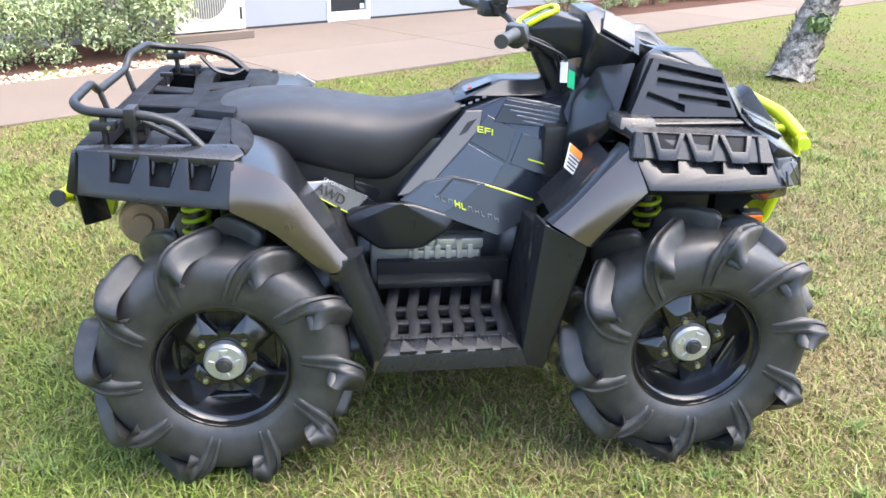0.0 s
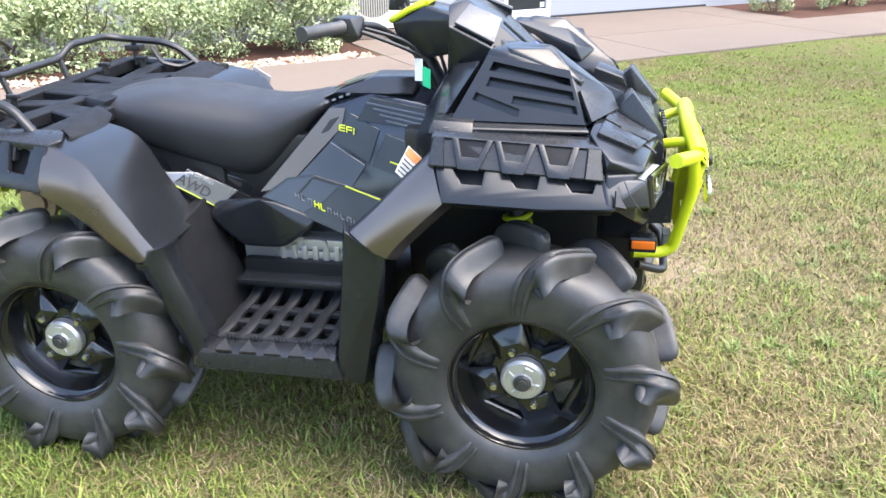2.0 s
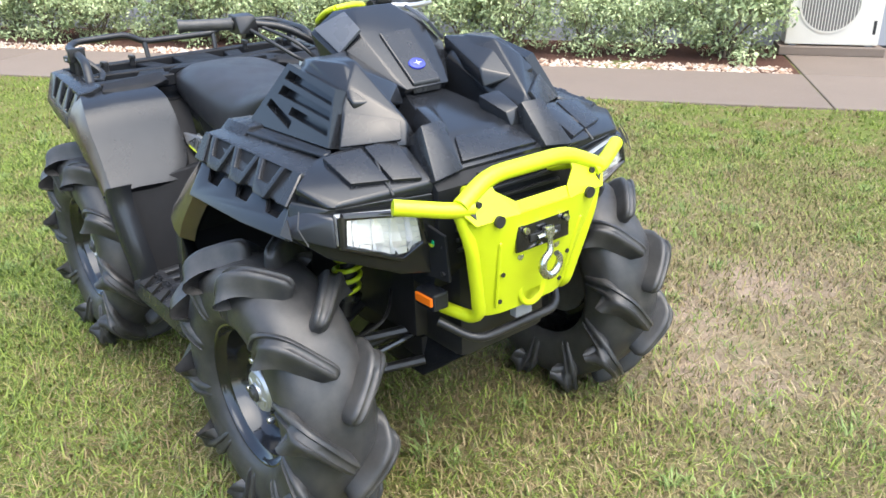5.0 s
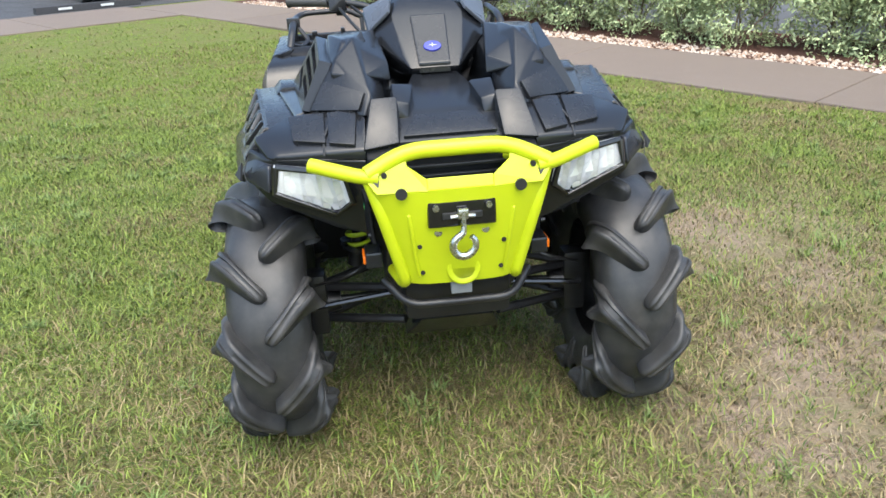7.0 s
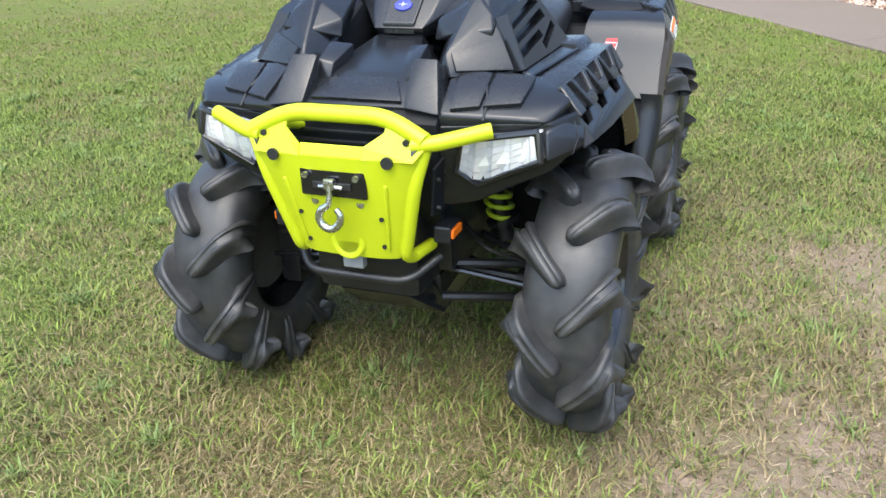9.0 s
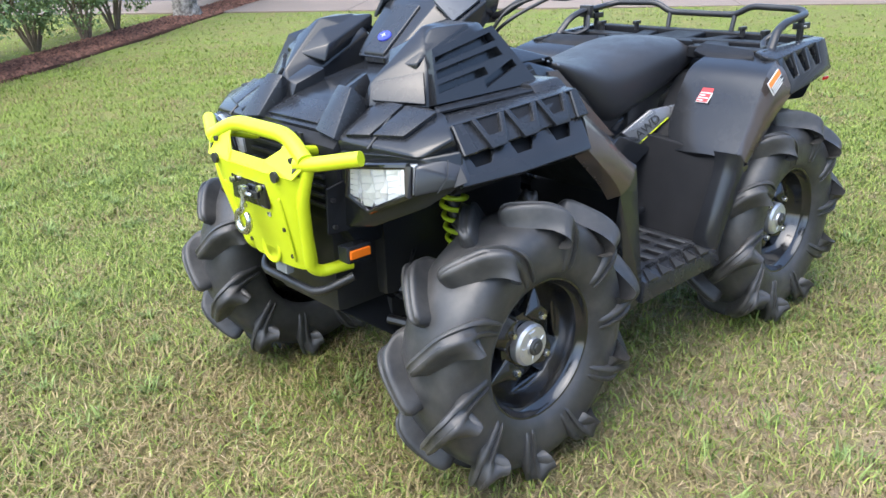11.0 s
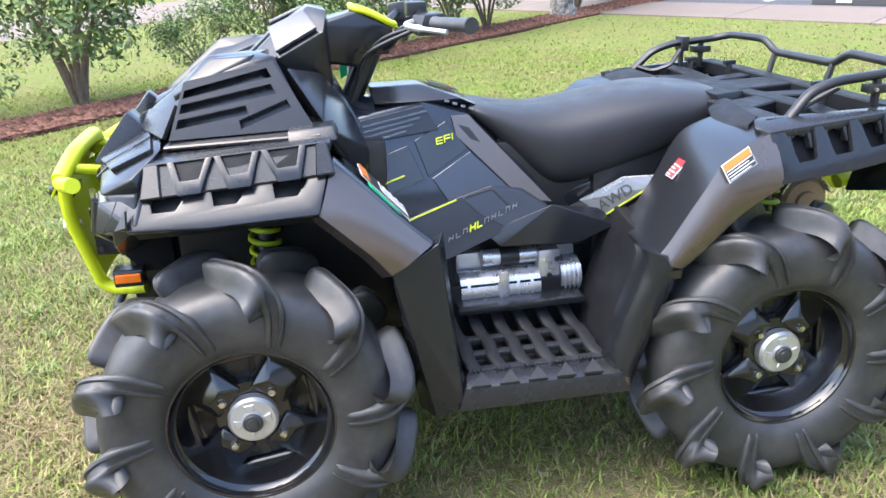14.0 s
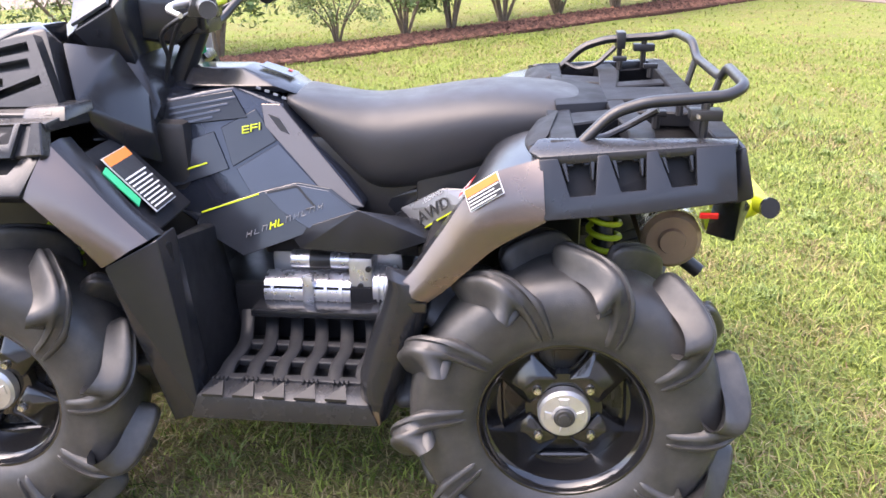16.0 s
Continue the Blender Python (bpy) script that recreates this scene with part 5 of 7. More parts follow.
    # tusks and hood corners
    Q("hood_tusk", hull(sd(sg, [(0.905, 0.128, 1.036), (0.912, 0.195, 1.036), (0.992, 0.135, 0.935), (1.000, 0.225, 0.925), (0.86, 0.135, 0.99), (0.865, 0.205, 0.99), (0.94, 0.12, 0.90), (0.95, 0.23, 0.90)]), 0.006, 2), TEXTURED, "satin black hood tusk", smooth=28)
    Q("hood_corner", hull(sd(sg, [(0.835, 0.21, 1.005), (0.81, 0.38, 0.985), (0.865, 0.455, 0.945), (0.945, 0.405, 0.915), (0.985, 0.22, 0.925), (0.945, 0.42, 0.900), (0.985, 0.22, 0.895), (0.84, 0.2, 0.93), (0.85, 0.452, 0.912), (0.925, 0.36, 0.935)]), 0.006, 2), PLASTIC, smooth=45)
    deckp = patch(*sd(sg, [(0.835, 0.21, 1.005), (0.81, 0.38, 0.985), (0.925, 0.36, 0.935), (0.985, 0.22, 0.925)]))
    for f0, f1, g0, g1 in ((0.12, 0.17, 0.52, 0.57), (0.56, 0.61, 1.00, 1.06)):
        Q("hood_plate", plate(deckp, [(f0, 0.14), (g0, 0.14), (g1, 1.0), (f1, 1.0)], -0.006, 0.0115, 0.004, 2), TEXTURED, "satin raised hood plate", smooth=30)
    Q("hood_step", hull(sd(sg, [(0.80, 0.075, 1.045), (0.815, 0.135, 1.052), (0.885, 0.095, 1.010), (0.89, 0.135, 1.020), (0.80, 0.08, 0.99), (0.80, 0.15, 0.99), (0.90, 0.10, 0.975), (0.90, 0.14, 0.975)]), 0.005), PLASTIC, smooth=28)
    Q("hood_wing", hull(sd(sg, [(0.555, 0.16, 1.165), (0.60, 0.285, 1.163), (0.695, 0.252, 1.158), (0.74, 0.135, 1.098), (0.80, 0.205, 1.075), (0.78, 0.285, 1.085), (0.56, 0.16, 1.12), (0.76, 0.13, 1.05), (0.78, 0.28, 1.05), (0.6, 0.29, 1.13)]), 0.005, 2), PLASTIC, smooth=50)
    Q("hood_seam", tube(sd(sg, [(0.86, 0.29, 0.986), (0.935, 0.31, 0.945), (0.975, 0.315, 0.912)]), 0.0025, 6), INK, smooth=60)
    # lamp fascia
    Q("lamp_fascia", hull(sd(sg, [(0.930, 0.425, 0.905), (0.855, 0.472, 0.915), (0.870, 0.488, 0.842), (0.930, 0.435, 0.785), (0.955, 0.30, 0.705), (0.985, 0.215, 0.690), (0.985, 0.22, 0.895), (0.855, 0.47, 0.85), (0.845, 0.44, 0.90), (0.86, 0.40, 0.800), (0.88, 0.22, 0.72), (0.80, 0.2, 0.89)]), 0.010, 3), GLOSS_TRIM, smooth=40)
    lamp_pts = sd(sg, [(0.956, 0.418, 0.888), (0.966, 0.430, 0.822), (0.965, 0.303, 0.752), (0.995, 0.262, 0.792), (0.999, 0.278, 0.868)])
    back = [Vector(p) + Vector((-0.010, 0, 0)) for p in lamp_pts]
    lampb = slab(back[:: -1 if sg > 0 else 1], 0.03, 0.003)
    lamp = Q("headlamp", lampb, MIRROR, "clear headlamp with chrome reflector")
    # reflector: upright flutes of slightly tilted mirrors
    rl = random.Random(77)
    flute = [(0.006 if i % 2 else -0.005) + rl.uniform(-0.002, 0.002) for i in range(9)]
    low = [back[1], back[2], back[3]]
    tiles_v, tiles_f = [], []
    for i in range(9):
        for j in range(5):
            k = len(tiles_v)
            tilt = [flute[i] + rl.uniform(-0.0004, 0.0004), 0.0003 * (j - 2)]
            for n_, (a, b) in enumerate(((i + 0.04, j + 0.06), (i + 0.96, j + 0.06), (i + 0.96, j + 0.94), (i + 0.04, j + 0.94))):
                f = a / 9
                bottom = low[0].lerp(low[1], f / 0.7) if f < 0.7 else low[1].lerp(low[2], (f - 0.7) / 0.3)
                p = back[0].lerp(back[4], f).lerp(bottom, 0.05 + 0.9 * b / 5)
                tiles_v.append(p + Vector((0.010 + tilt[0] * (1 if n_ in (0, 3) else -1) + tilt[1] * (1 if n_ < 2 else -1), 0, 0)))
            tiles_f.append([k, k + 1, k + 2, k + 3][:: -1 if sg < 0 else 1])
    Q("reflector", mesh_of(tiles_v, tiles_f), MIRROR, "stepped chrome reflector", parent=lamp)
    ln = Q("lens", slab([Vector(p) + Vector((0.008, 0, 0)) for p in lamp_pts][:: -1 if sg > 0 else 1], 0.004, 0.001), LENS, "clear lens", parent=lamp)
    ln.visible_shadow = False
    Q("lamp_rim", tube([Vector(p) + Vector((0.003, 0, 0)) for p in lamp_pts + lamp_pts[:1]], 0.0085, 8), GLOSS, parent=lamp)
    trim = sd(sg, [(0.948, 0.425, 0.890), (0.962, 0.438, 0.820), (0.864, 0.506, 0.846), (0.852, 0.466, 0.906)])
    Q("lamp_trim", hull([Vector(p) + Vector((0.005, 0.003 * sg, 0)) for p in trim[:2]] + [Vector(p) for p in trim[2:]] + [Vector(p) + Vector((-0.03, -0.02 * sg, 0)) for p in trim], 0.007, 3), TRIM_SLATE, "dark slate trim panel beside the lamp", smooth=60)
    tri = [(0.868, 0.478, 0.884), (0.868, 0.499, 0.853), (0.894, 0.484, 0.843)]
    Q("trim_seam", tube([Vector(p) + Vector((0.014, 0.011 * sg, 0.003)) for p in sd(sg, [(0.885, 0.458, 0.900), (0.900, 0.472, 0.868), (0.925, 0.469, 0.832)])], 0.0014, 5), INK)
    Q("trim_insert", slab([Vector(p) + Vector((0.014, 0.013 * sg, 0.002)) for p in sd(sg, tri)][:: -1 if sg > 0 else 1], 0.006, 0.0), INK)
    Q("front_marker", box(0.925, 1.0, min(0.20 * sg, 0.246 * sg), max(0.20 * sg, 0.246 * sg), 0.600, 0.645, 0.006), PLASTIC)
    Q("amber_reflector", box(0.932, 0.995, min(0.242 * sg, 0.252 * sg), max(0.242 * sg, 0.252 * sg), 0.613, 0.636, 0.003), ORANGE, "amber side reflector")

# hood centre, pod and nose
FIT["flare"] = False
Q("hood_centre", hull([(0.66, y, 1.052) for y in (-0.06, 0.06)] + [(0.79, y, 1.012) for y in (-0.075, 0.075)] + [(0.875, y, 0.990) for y in (-0.128, 0.128)] + [(0.978, y, 0.932) for y in (-0.14, 0.14)] + [(0.97, y, 0.89) for y in (-0.15, 0.15)] +
                      [(0.66, y, 0.95) for y in (-0.12, 0.12)], 0.006, 2), PLASTIC, smooth=28)
Q("hood_panel", slab([(0.900, -0.085, 0.985), (0.972, -0.122, 0.946), (0.972, 0.122, 0.946), (0.900, 0.085, 0.985)], 0.012, 0.004), TEXTURED, "raised hood access panel", smooth=30)
Q("nose_panel", hull([(0.97, y, 0.93) for y in (-0.22, 0.22)] + [(1.0, y, 0.90) for y in (-0.22, 0.22)] + [(0.99, y, 0.70) for y in (-0.22, 0.22)] + [(0.93, y, 0.62) for y in (-0.20, 0.20)] + [(0.85, y, 0.62) for y in (-0.20, 0.20)] + [(0.85, y, 0.92) for y in (-0.2, 0.2)], 0.008), WELL, smooth=30)
for k in range(6):
    Q("nose_louvre", box(0.995, 1.006, -0.17, 0.17, 0.735 + 0.026 * k, 0.745 + 0.026 * k, 0.003), FRAME)
for k in range(7):
    Q("lettering_bar", box(1.0, 1.009, -0.105 + 0.03 * k, -0.085 + 0.03 * k, 0.898, 0.922, 0.001), INK)
pod = Q("headlight_pod", hull([(0.40, y, 1.02) for y in (-0.13, 0.13)] + [(0.405, y, 1.245) for y in (-0.10, 0.10)] + [(0.42, y, 1.20) for y in (-0.185, 0.185)] + [(0.45, y, 1.255) for y in (-0.06, 0.06)] + [(0.54, y, 1.198) for y in (-0.105, 0.105)] +
                              [(0.535, y, 1.14) for y in (-0.175, 0.175)] + [(0.47, y, 1.06) for y in (-0.16, 0.16)] + [(0.65, y, 1.098) for y in (-0.085, 0.085)] + [(0.688, y, 1.066) for y in (-0.07, 0.07)] + [(0.66, y, 1.04) for y in (-0.07, 0.07)], 0.007, 2),
        PLASTIC, "faceted black headlight pod", smooth=40)
for sg in SIDES:
    Q("pod_facet", slab(sd(sg, [(0.433, 0.178, 1.205), (0.538, 0.168, 1.150), (0.552, 0.108, 1.205), (0.46, 0.095, 1.243)][:: 1 if sg > 0 else -1]), 0.01, 0.003), POD_FACE, "grey side lamp cover", smooth=30, parent=pod)
Q("pod_ridge", hull([(0.55, y, 1.197) for y in (-0.052, 0.052)] + [(0.685, y, 1.079) for y in (-0.045, 0.045)] + [(0.55, y, 1.17) for y in (-0.052, 0.052)] + [(0.685, y, 1.05) for y in (-0.045, 0.045)], 0.004), TEXTURED, parent=pod)
bd = lathe([(0.001, 0.004), (0.024, 0.003), (0.026, 0.0), (0.026, -0.004)], 28, axis="z")
badge_pose = Matrix.Translation((0.643, 0, 1.118)) @ Matrix.Rotation(radians(41), 4, "Y") @ Matrix.Diagonal((0.72, 1.0, 1.0, 1.0))
Q("badge", moved(bd, badge_pose), BADGE_BLUE, "small blue oval badge", smooth=30, parent=pod)
st = hull([(0.012, 0, 0.005), (-0.012, 0, 0.005), (0, 0.003, 0.005), (0, -0.003, 0.005), (0.0, 0, 0.007)], 0.0)
st = merge(st, hull([(0, 0.015, 0.005), (0, -0.015, 0.005), (0.003, 0, 0.005), (-0.003, 0, 0.005), (0.0, 0, 0.007)], 0.0))
Q("badge_star", moved(st, badge_pose), WHITE, parent=pod)
# instrument pod behind, with lime trim
inst = Q("instrument_pod", hull([(0.235, y, 1.155) for y in (-0.05, 0.05)] + [(0.225, y, 1.195) for y in (-0.055, 0.055)] + [(0.315, y, 1.242) for y in (-0.05, 0.05)] + [(0.42, y, 1.215) for y in (-0.085, 0.085)] + [(0.42, y, 1.11) for y in (-0.085, 0.085)] +
                                [(0.33, y, 1.09) for y in (-0.06, 0.06)], 0.012, 3), PLASTIC, smooth=35)
Q("instrument_trim", tube(smooth_path([(0.327, -0.045, 1.243), (0.285, -0.056, 1.228), (0.230, -0.05, 1.198), (0.222, 0.0, 1.196), (0.230, 0.05, 1.198), (0.285, 0.056, 1.228), (0.327, 0.045, 1.243), (0.335, 0, 1.248), (0.327, -0.045, 1.243)]), 0.009, 8), LIME, "lime instrument surround", smooth=60, parent=inst)
Q("gauge", slab([(0.318, -0.034, 1.241), (0.318, 0.034, 1.241), (0.236, 0.038, 1.204), (0.236, -0.038, 1.204)], 0.004, 0.0), GLASS, parent=inst)
Q("steering_column", merge(tube([(0.36, 0, 0.98), (0.27, 0, 1.16)], 0.03, 12), box(0.24, 0.30, -0.05, 0.05, 1.12, 1.16, 0.006)), FRAME, smooth=30)
Q("dash_shroud", hull([(0.34, y, 0.96) for y in (-0.17, 0.17)] + [(0.47, y, 0.98) for y in (-0.2, 0.2)] + [(0.42, y, 1.10) for y in (-0.12, 0.12)] + [(0.39, y, 1.06) for y in (-0.10, 0.10)] + [(0.36, y, 0.88) for y in (-0.24, 0.24)] + [(0.48, y, 0.9) for y in (-0.3, 0.3)], 0.01, 2), PLASTIC, smooth=30)
FIT["flare"] = True
for sg in SIDES:
    Q("dash_wing", hull(sd(sg, [(0.36, 0.18, 0.99), (0.33, 0.25, 0.91), (0.44, 0.36, 1.005), (0.52, 0.26, 1.13), (0.43, 0.17, 1.10), (0.42, 0.33, 0.93), (0.375, 0.29, 0.87), (0.33, 0.22, 0.82), (0.48, 0.2, 0.95)]), 0.008, 2), PLASTIC, smooth=28)
for sg in SIDES:
    Q("inner_cowl", slab(sd(sg, [(0.405, 0.285, 0.915), (0.405, 0.425, 0.915), (0.25, 0.44, 0.738), (0.25, 0.265, 0.738)])[:: 1 if sg > 0 else -1], 0.014, 0.003, 1), WELL)
FIT["flare"] = False
bar = [(0.255, 0.0, 1.135), (0.250, 0.07, 1.14), (0.215, 0.15, 1.195), (0.175, 0.24, 1.212), (0.105, 0.40, 1.216)]
hb = Q("handlebar", tube([(x, -y, z) for x, y, z in bar[::-1]] + bar[1:], 0.0115, 10, round_=0.04), FRAME, smooth=45)
for sg in SIDES:
    gp = [(0.155, 0.285 * sg, 1.213), (0.098, 0.415 * sg, 1.216)]
    Q("grip", tube([gp[0], Vector(gp[0]).lerp(Vector(gp[1]), 0.08), Vector(gp[0]).lerp(Vector(gp[1]), 0.92), gp[1], Vector(gp[1]) + Vector((-0.002, 0.006 * sg, 0))], [0.019, 0.0165, 0.0165, 0.020, 0.019], 14), RUBBER, "black rubber grip", smooth=35, parent=hb)
    Q("switch_block", hull(sd(sg, [(0.20, 0.225, 1.185), (0.14, 0.225, 1.185), (0.20, 0.285, 1.185), (0.125, 0.285, 1.185), (0.205, 0.235, 1.235), (0.15, 0.23, 1.24), (0.18, 0.285, 1.235), (0.13, 0.285, 1.238)]), 0.007, 2), FRAME, smooth=30, parent=hb)
Q("brake_lever", tube(smooth_path([(0.20, 0.235, 1.215), (0.225, 0.29, 1.212), (0.205, 0.36, 1.21), (0.155, 0.425, 1.205)]), [0.010] * 6 + [0.0085] * 7 + [0.006] * 6, 10), ALLOY, "bare aluminium brake lever", smooth=45, parent=hb)
Q("brake_master", merge(tube([(0.195, 0.16, 1.222), (0.175, 0.235, 1.23)], 0.016, 10), box(0.165, 0.215, 0.175, 0.225, 1.228, 1.262, 0.006)), FRAME, smooth=30, parent=hb)
Q("throttle_box", tube([(0.17, -0.235, 1.198), (0.165, -0.26, 1.198)], 0.03, 14), FRAME, smooth=30, parent=hb)
for k, sg in ((0, 1), (1, -1), (2, 1), (3, -1)):
    Q("cable", tube(smooth_path([(0.18, (0.2 + 0.02 * k) * sg, 1.205), (0.28 + 0.015 * k, (0.13 + 0.02 * k) * sg, 1.16 - 0.01 * k), (0.34, 0.09 * sg, 1.06), (0.37, 0.07 * sg, 0.98)]), 0.0055, 7), FRAME, smooth=60, parent=hb)
Q("ignition_tag", slab([(0.320, -0.170, 1.112), (0.342, -0.172, 1.112), (0.342, -0.178, 1.052), (0.320, -0.175, 1.052)], 0.003, 0.0), WHITE, "white paper key tag")
Q("ignition_tag", slab([(0.344, -0.175, 1.092), (0.364, -0.173, 1.082), (0.364, -0.180, 1.03), (0.342, -0.180, 1.04)], 0.004, 0.001), GREEN_TAG, "green plastic key tag")

# -- front bumper --
FIT["shift"] = (-0.027, 0, -0.016)
prof = [(0.587, 1.090, 0.138), (0.62, 1.098, 0.150), (0.72, 1.122, 0.172), (0.80, 1.140, 0.192), (0.862, 1.150, 0.208)]
rows = []
for z, x, w in prof:
    rows.append([(x + 0.004 - 0.036 * abs(f) ** 5, w * 1.085 * f, z) for f in (-1, -0.94, -0.87, -0.77, -0.6, -0.3, 0.3, 0.6, 0.77, 0.87, 0.94, 1)])
bm = skin(rows, cap=False, closed=False)
bmesh.ops.solidify(bm, geom=bm.faces[:], thickness=0.006)
bump_ob = Q("front_bumper", bm, LIME, "lime green steel front bumper plate", smooth=60)
Q("bumper_flange", slab([(1.150, -0.082, 0.860), (1.150, 0.082, 0.860), (1.138, 0.082, 0.888), (1.138, -0.082, 0.888)], 0.006, 0.002), LIME, parent=bump_ob)
for sg in SIDES:
    fl = sd(sg, [(1.150, 0.080, 0.859), (1.140, 0.206, 0.859), (1.112, 0.238, 0.900), (1.090, 0.13, 0.952), (1.112, 0.127, 0.918), (1.138, 0.082, 0.888)])
    fl = [(x + 0.005, y, z) for x, y, z in fl]
    Q("bumper_flange", slab(fl[:: 1 if sg > 0 else -1], 0.006, 0.0015, 1), LIME, parent=bump_ob)
    Q("bumper_peg", merge(tube(sd(sg, [(1.118, 0.195, 0.893), (1.105, 0.245, 0.897), (1.050, 0.362, 0.920)]), 0.0185, 14, round_=0.03)), LIME, smooth=40, parent=bump_ob)
    Q("bumper_side_tube", tube(sd(sg, [(1.104, 0.224, 0.892), (1.114, 0.197, 0.80), (1.078, 0.147, 0.600), (1.05, 0.150, 0.580), (0.965, 0.172, 0.585)]), 0.0165, 12, round_=0.035), LIME, smooth=45, parent=bump_ob)
    Q("bumper_stay", tube(sd(sg, [(1.10, 0.17, 0.918), (0.97, 0.12, 0.885)]), 0.0135, 10), LIME, smooth=45, parent=bump_ob)
    # Black discs are drawn for the shade in holes; the steel one is a bolt.
    for y, z, x, r in ((0.147, 0.859, 1.1555, 0.0145), (0.184, 0.901, 1.127, 0.007), (0.108, 0.705, 1.1195, 0.006), (0.102, 0.625, 1.0995, 0.006), (0.060, 0.742, 1.1275, 0.010)):
        Q("bumper_hole", tube([(x - 0.004, y * sg, z), (x + 0.004, y * sg, z)], r, 16), INK if r != 0.010 else STEEL, smooth=30, parent=bump_ob)
    # Flat black triangle in place of an opening's shade.
    Q("gusset_hole", slab([Vector(p) + Vector((0.004, 0, 0)) for p in sd(sg, [(1.132, 0.200, 0.872), (1.122, 0.214, 0.888), (1.124, 0.196, 0.888)])][:: -1 if sg > 0 else 1], 0.004, 0.0), INK, parent=bump_ob)
Q("bumper_top_bar", tube([(1.112, -0.225, 0.902), (1.092, -0.128, 0.948), (1.092, 0.128, 0.948), (1.112, 0.225, 0.902)], 0.021, 14, round_=0.05), LIME, smooth=45, parent=bump_ob)
for y0, y1, x in ((-0.155, -0.11, 1.123), (0.11, 0.155, 1.123)):
    Q("pressed_rib", hull([(1.098, (y0 + y1) * 0.42 - 0.006, 0.61), (1.098, (y0 + y1) * 0.42 + 0.006, 0.61), (1.140, (y0 + y1) * 0.5 - 0.006, 0.80), (1.140, (y0 + y1) * 0.5 + 0.006, 0.80), (1.103, (y0 + y1) * 0.42, 0.615), (1.1455, (y0 + y1) * 0.5, 0.795)], 0.003), LIME, smooth=50, parent=bump_ob)
tow = lathe([(0.030, 0.0), (0.036, 0.004), (0.042, 0.004), (0.046, 0.0)], 28, axis="x")
Q("tow_ring", moved(tow, Matrix.Translation((1.104, 0.004, 0.628))), LIME, smooth=40, parent=bump_ob)
Q("tow_ring_top", box(1.098, 1.111, -0.026, 0.034, 0.655, 0.675, 0.004), LIME, parent=bump_ob)
winch = Q("winch_fairlead", hull([(1.136, y, z) for y in (-0.088, 0.088) for z in (0.758, 0.832)] + [(1.146, y, z) for y in (-0.084, 0.084) for z in (0.762, 0.828)], 0.006, 2), GLOSS, "black winch fairlead plate", smooth=30)
winch.location = (0.003, 0, 0)
for sg in SIDES:
    for zz in (0.815,):
        Q("fairlead_bolt", tube([(1.149, 0.066 * sg, zz), (1.158, 0.066 * sg, zz)], 0.008, 10), STEEL, smooth=30, parent=winch)
Q("fairlead_slot", box(1.146, 1.151, -0.05, 0.05, 0.782, 0.800, 0.004), INK, parent=winch)
Q("cable_thimble", merge(box(1.15, 1.168, -0.014, 0.014, 0.785, 0.812, 0.005), tube([(1.155, -0.03, 0.79), (1.162, 0.0, 0.795), (1.155, 0.03, 0.79)], 0.005, 8), tube([(1.162, 0, 0.80), (1.166, 0, 0.765)], 0.007, 8)), STEEL, smooth=35, parent=winch)
hook = [(1.166, 0.0, 0.768), (1.168, -0.004, 0.750), (1.170, -0.024, 0.735), (1.170, -0.029, 0.713), (1.170, -0.016, 0.694), (1.170, 0.006, 0.692), (1.170, 0.024, 0.708), (1.170, 0.027, 0.728), (1.170, 0.017, 0.742)]
hk = smooth_path(hook, 4)
Q("winch_hook", tube(hk, [0.0075 + 0.003 * math.sin(math.pi * i / (len(hk) - 1)) for i in range(len(hk))], 10), STEEL, "forged steel winch hook", smooth=50, parent=winch)
Q("front_guard_bar", tube([(0.98, -0.20, 0.56), (1.06, -0.14, 0.515), (1.06, 0.14, 0.515), (0.98, 0.20, 0.56)], 0.012, 10, round_=0.04), FRAME, "black lower guard bar", smooth=45)
Q("plate_tab", box(1.055, 1.08, -0.028, 0.028, 0.545, 0.585, 0.004), GREYBOX, smooth=30)
for sg in SIDES:
    Q("winch_mount", slab(sd(sg, [(0.99, 0.235, 0.84), (1.06, 0.225, 0.82), (1.06, 0.215, 0.70), (0.98, 0.23, 0.70)]), 0.008, 0.002), WELL)
    if sg < 0:
        Q("dot_sticker", tube([(1.016, -0.2325, 0.792), (1.016, -0.2375, 0.792)], 0.010, 16), GREEN_TAG, "round green sticker", smooth=30)
        Q("dot_sticker", slab([(1.006, -0.2385, 0.790), (1.026, -0.2385, 0.790), (1.024, -0.2385, 0.785), (1.016, -0.2385, 0.782), (1.008, -0.2385, 0.785)][::-1], 0.001, 0.0), COIL, "yellow half of the sticker")
    for x, z in ((1.005, 0.80), (1.045, 0.79), (1.0, 0.73), (1.045, 0.72)):
        Q("mount_bolt", tube([(x, 0.222 * sg, z), (x, 0.233 * sg, z)], 0.006, 8), FRAME, smooth=30)


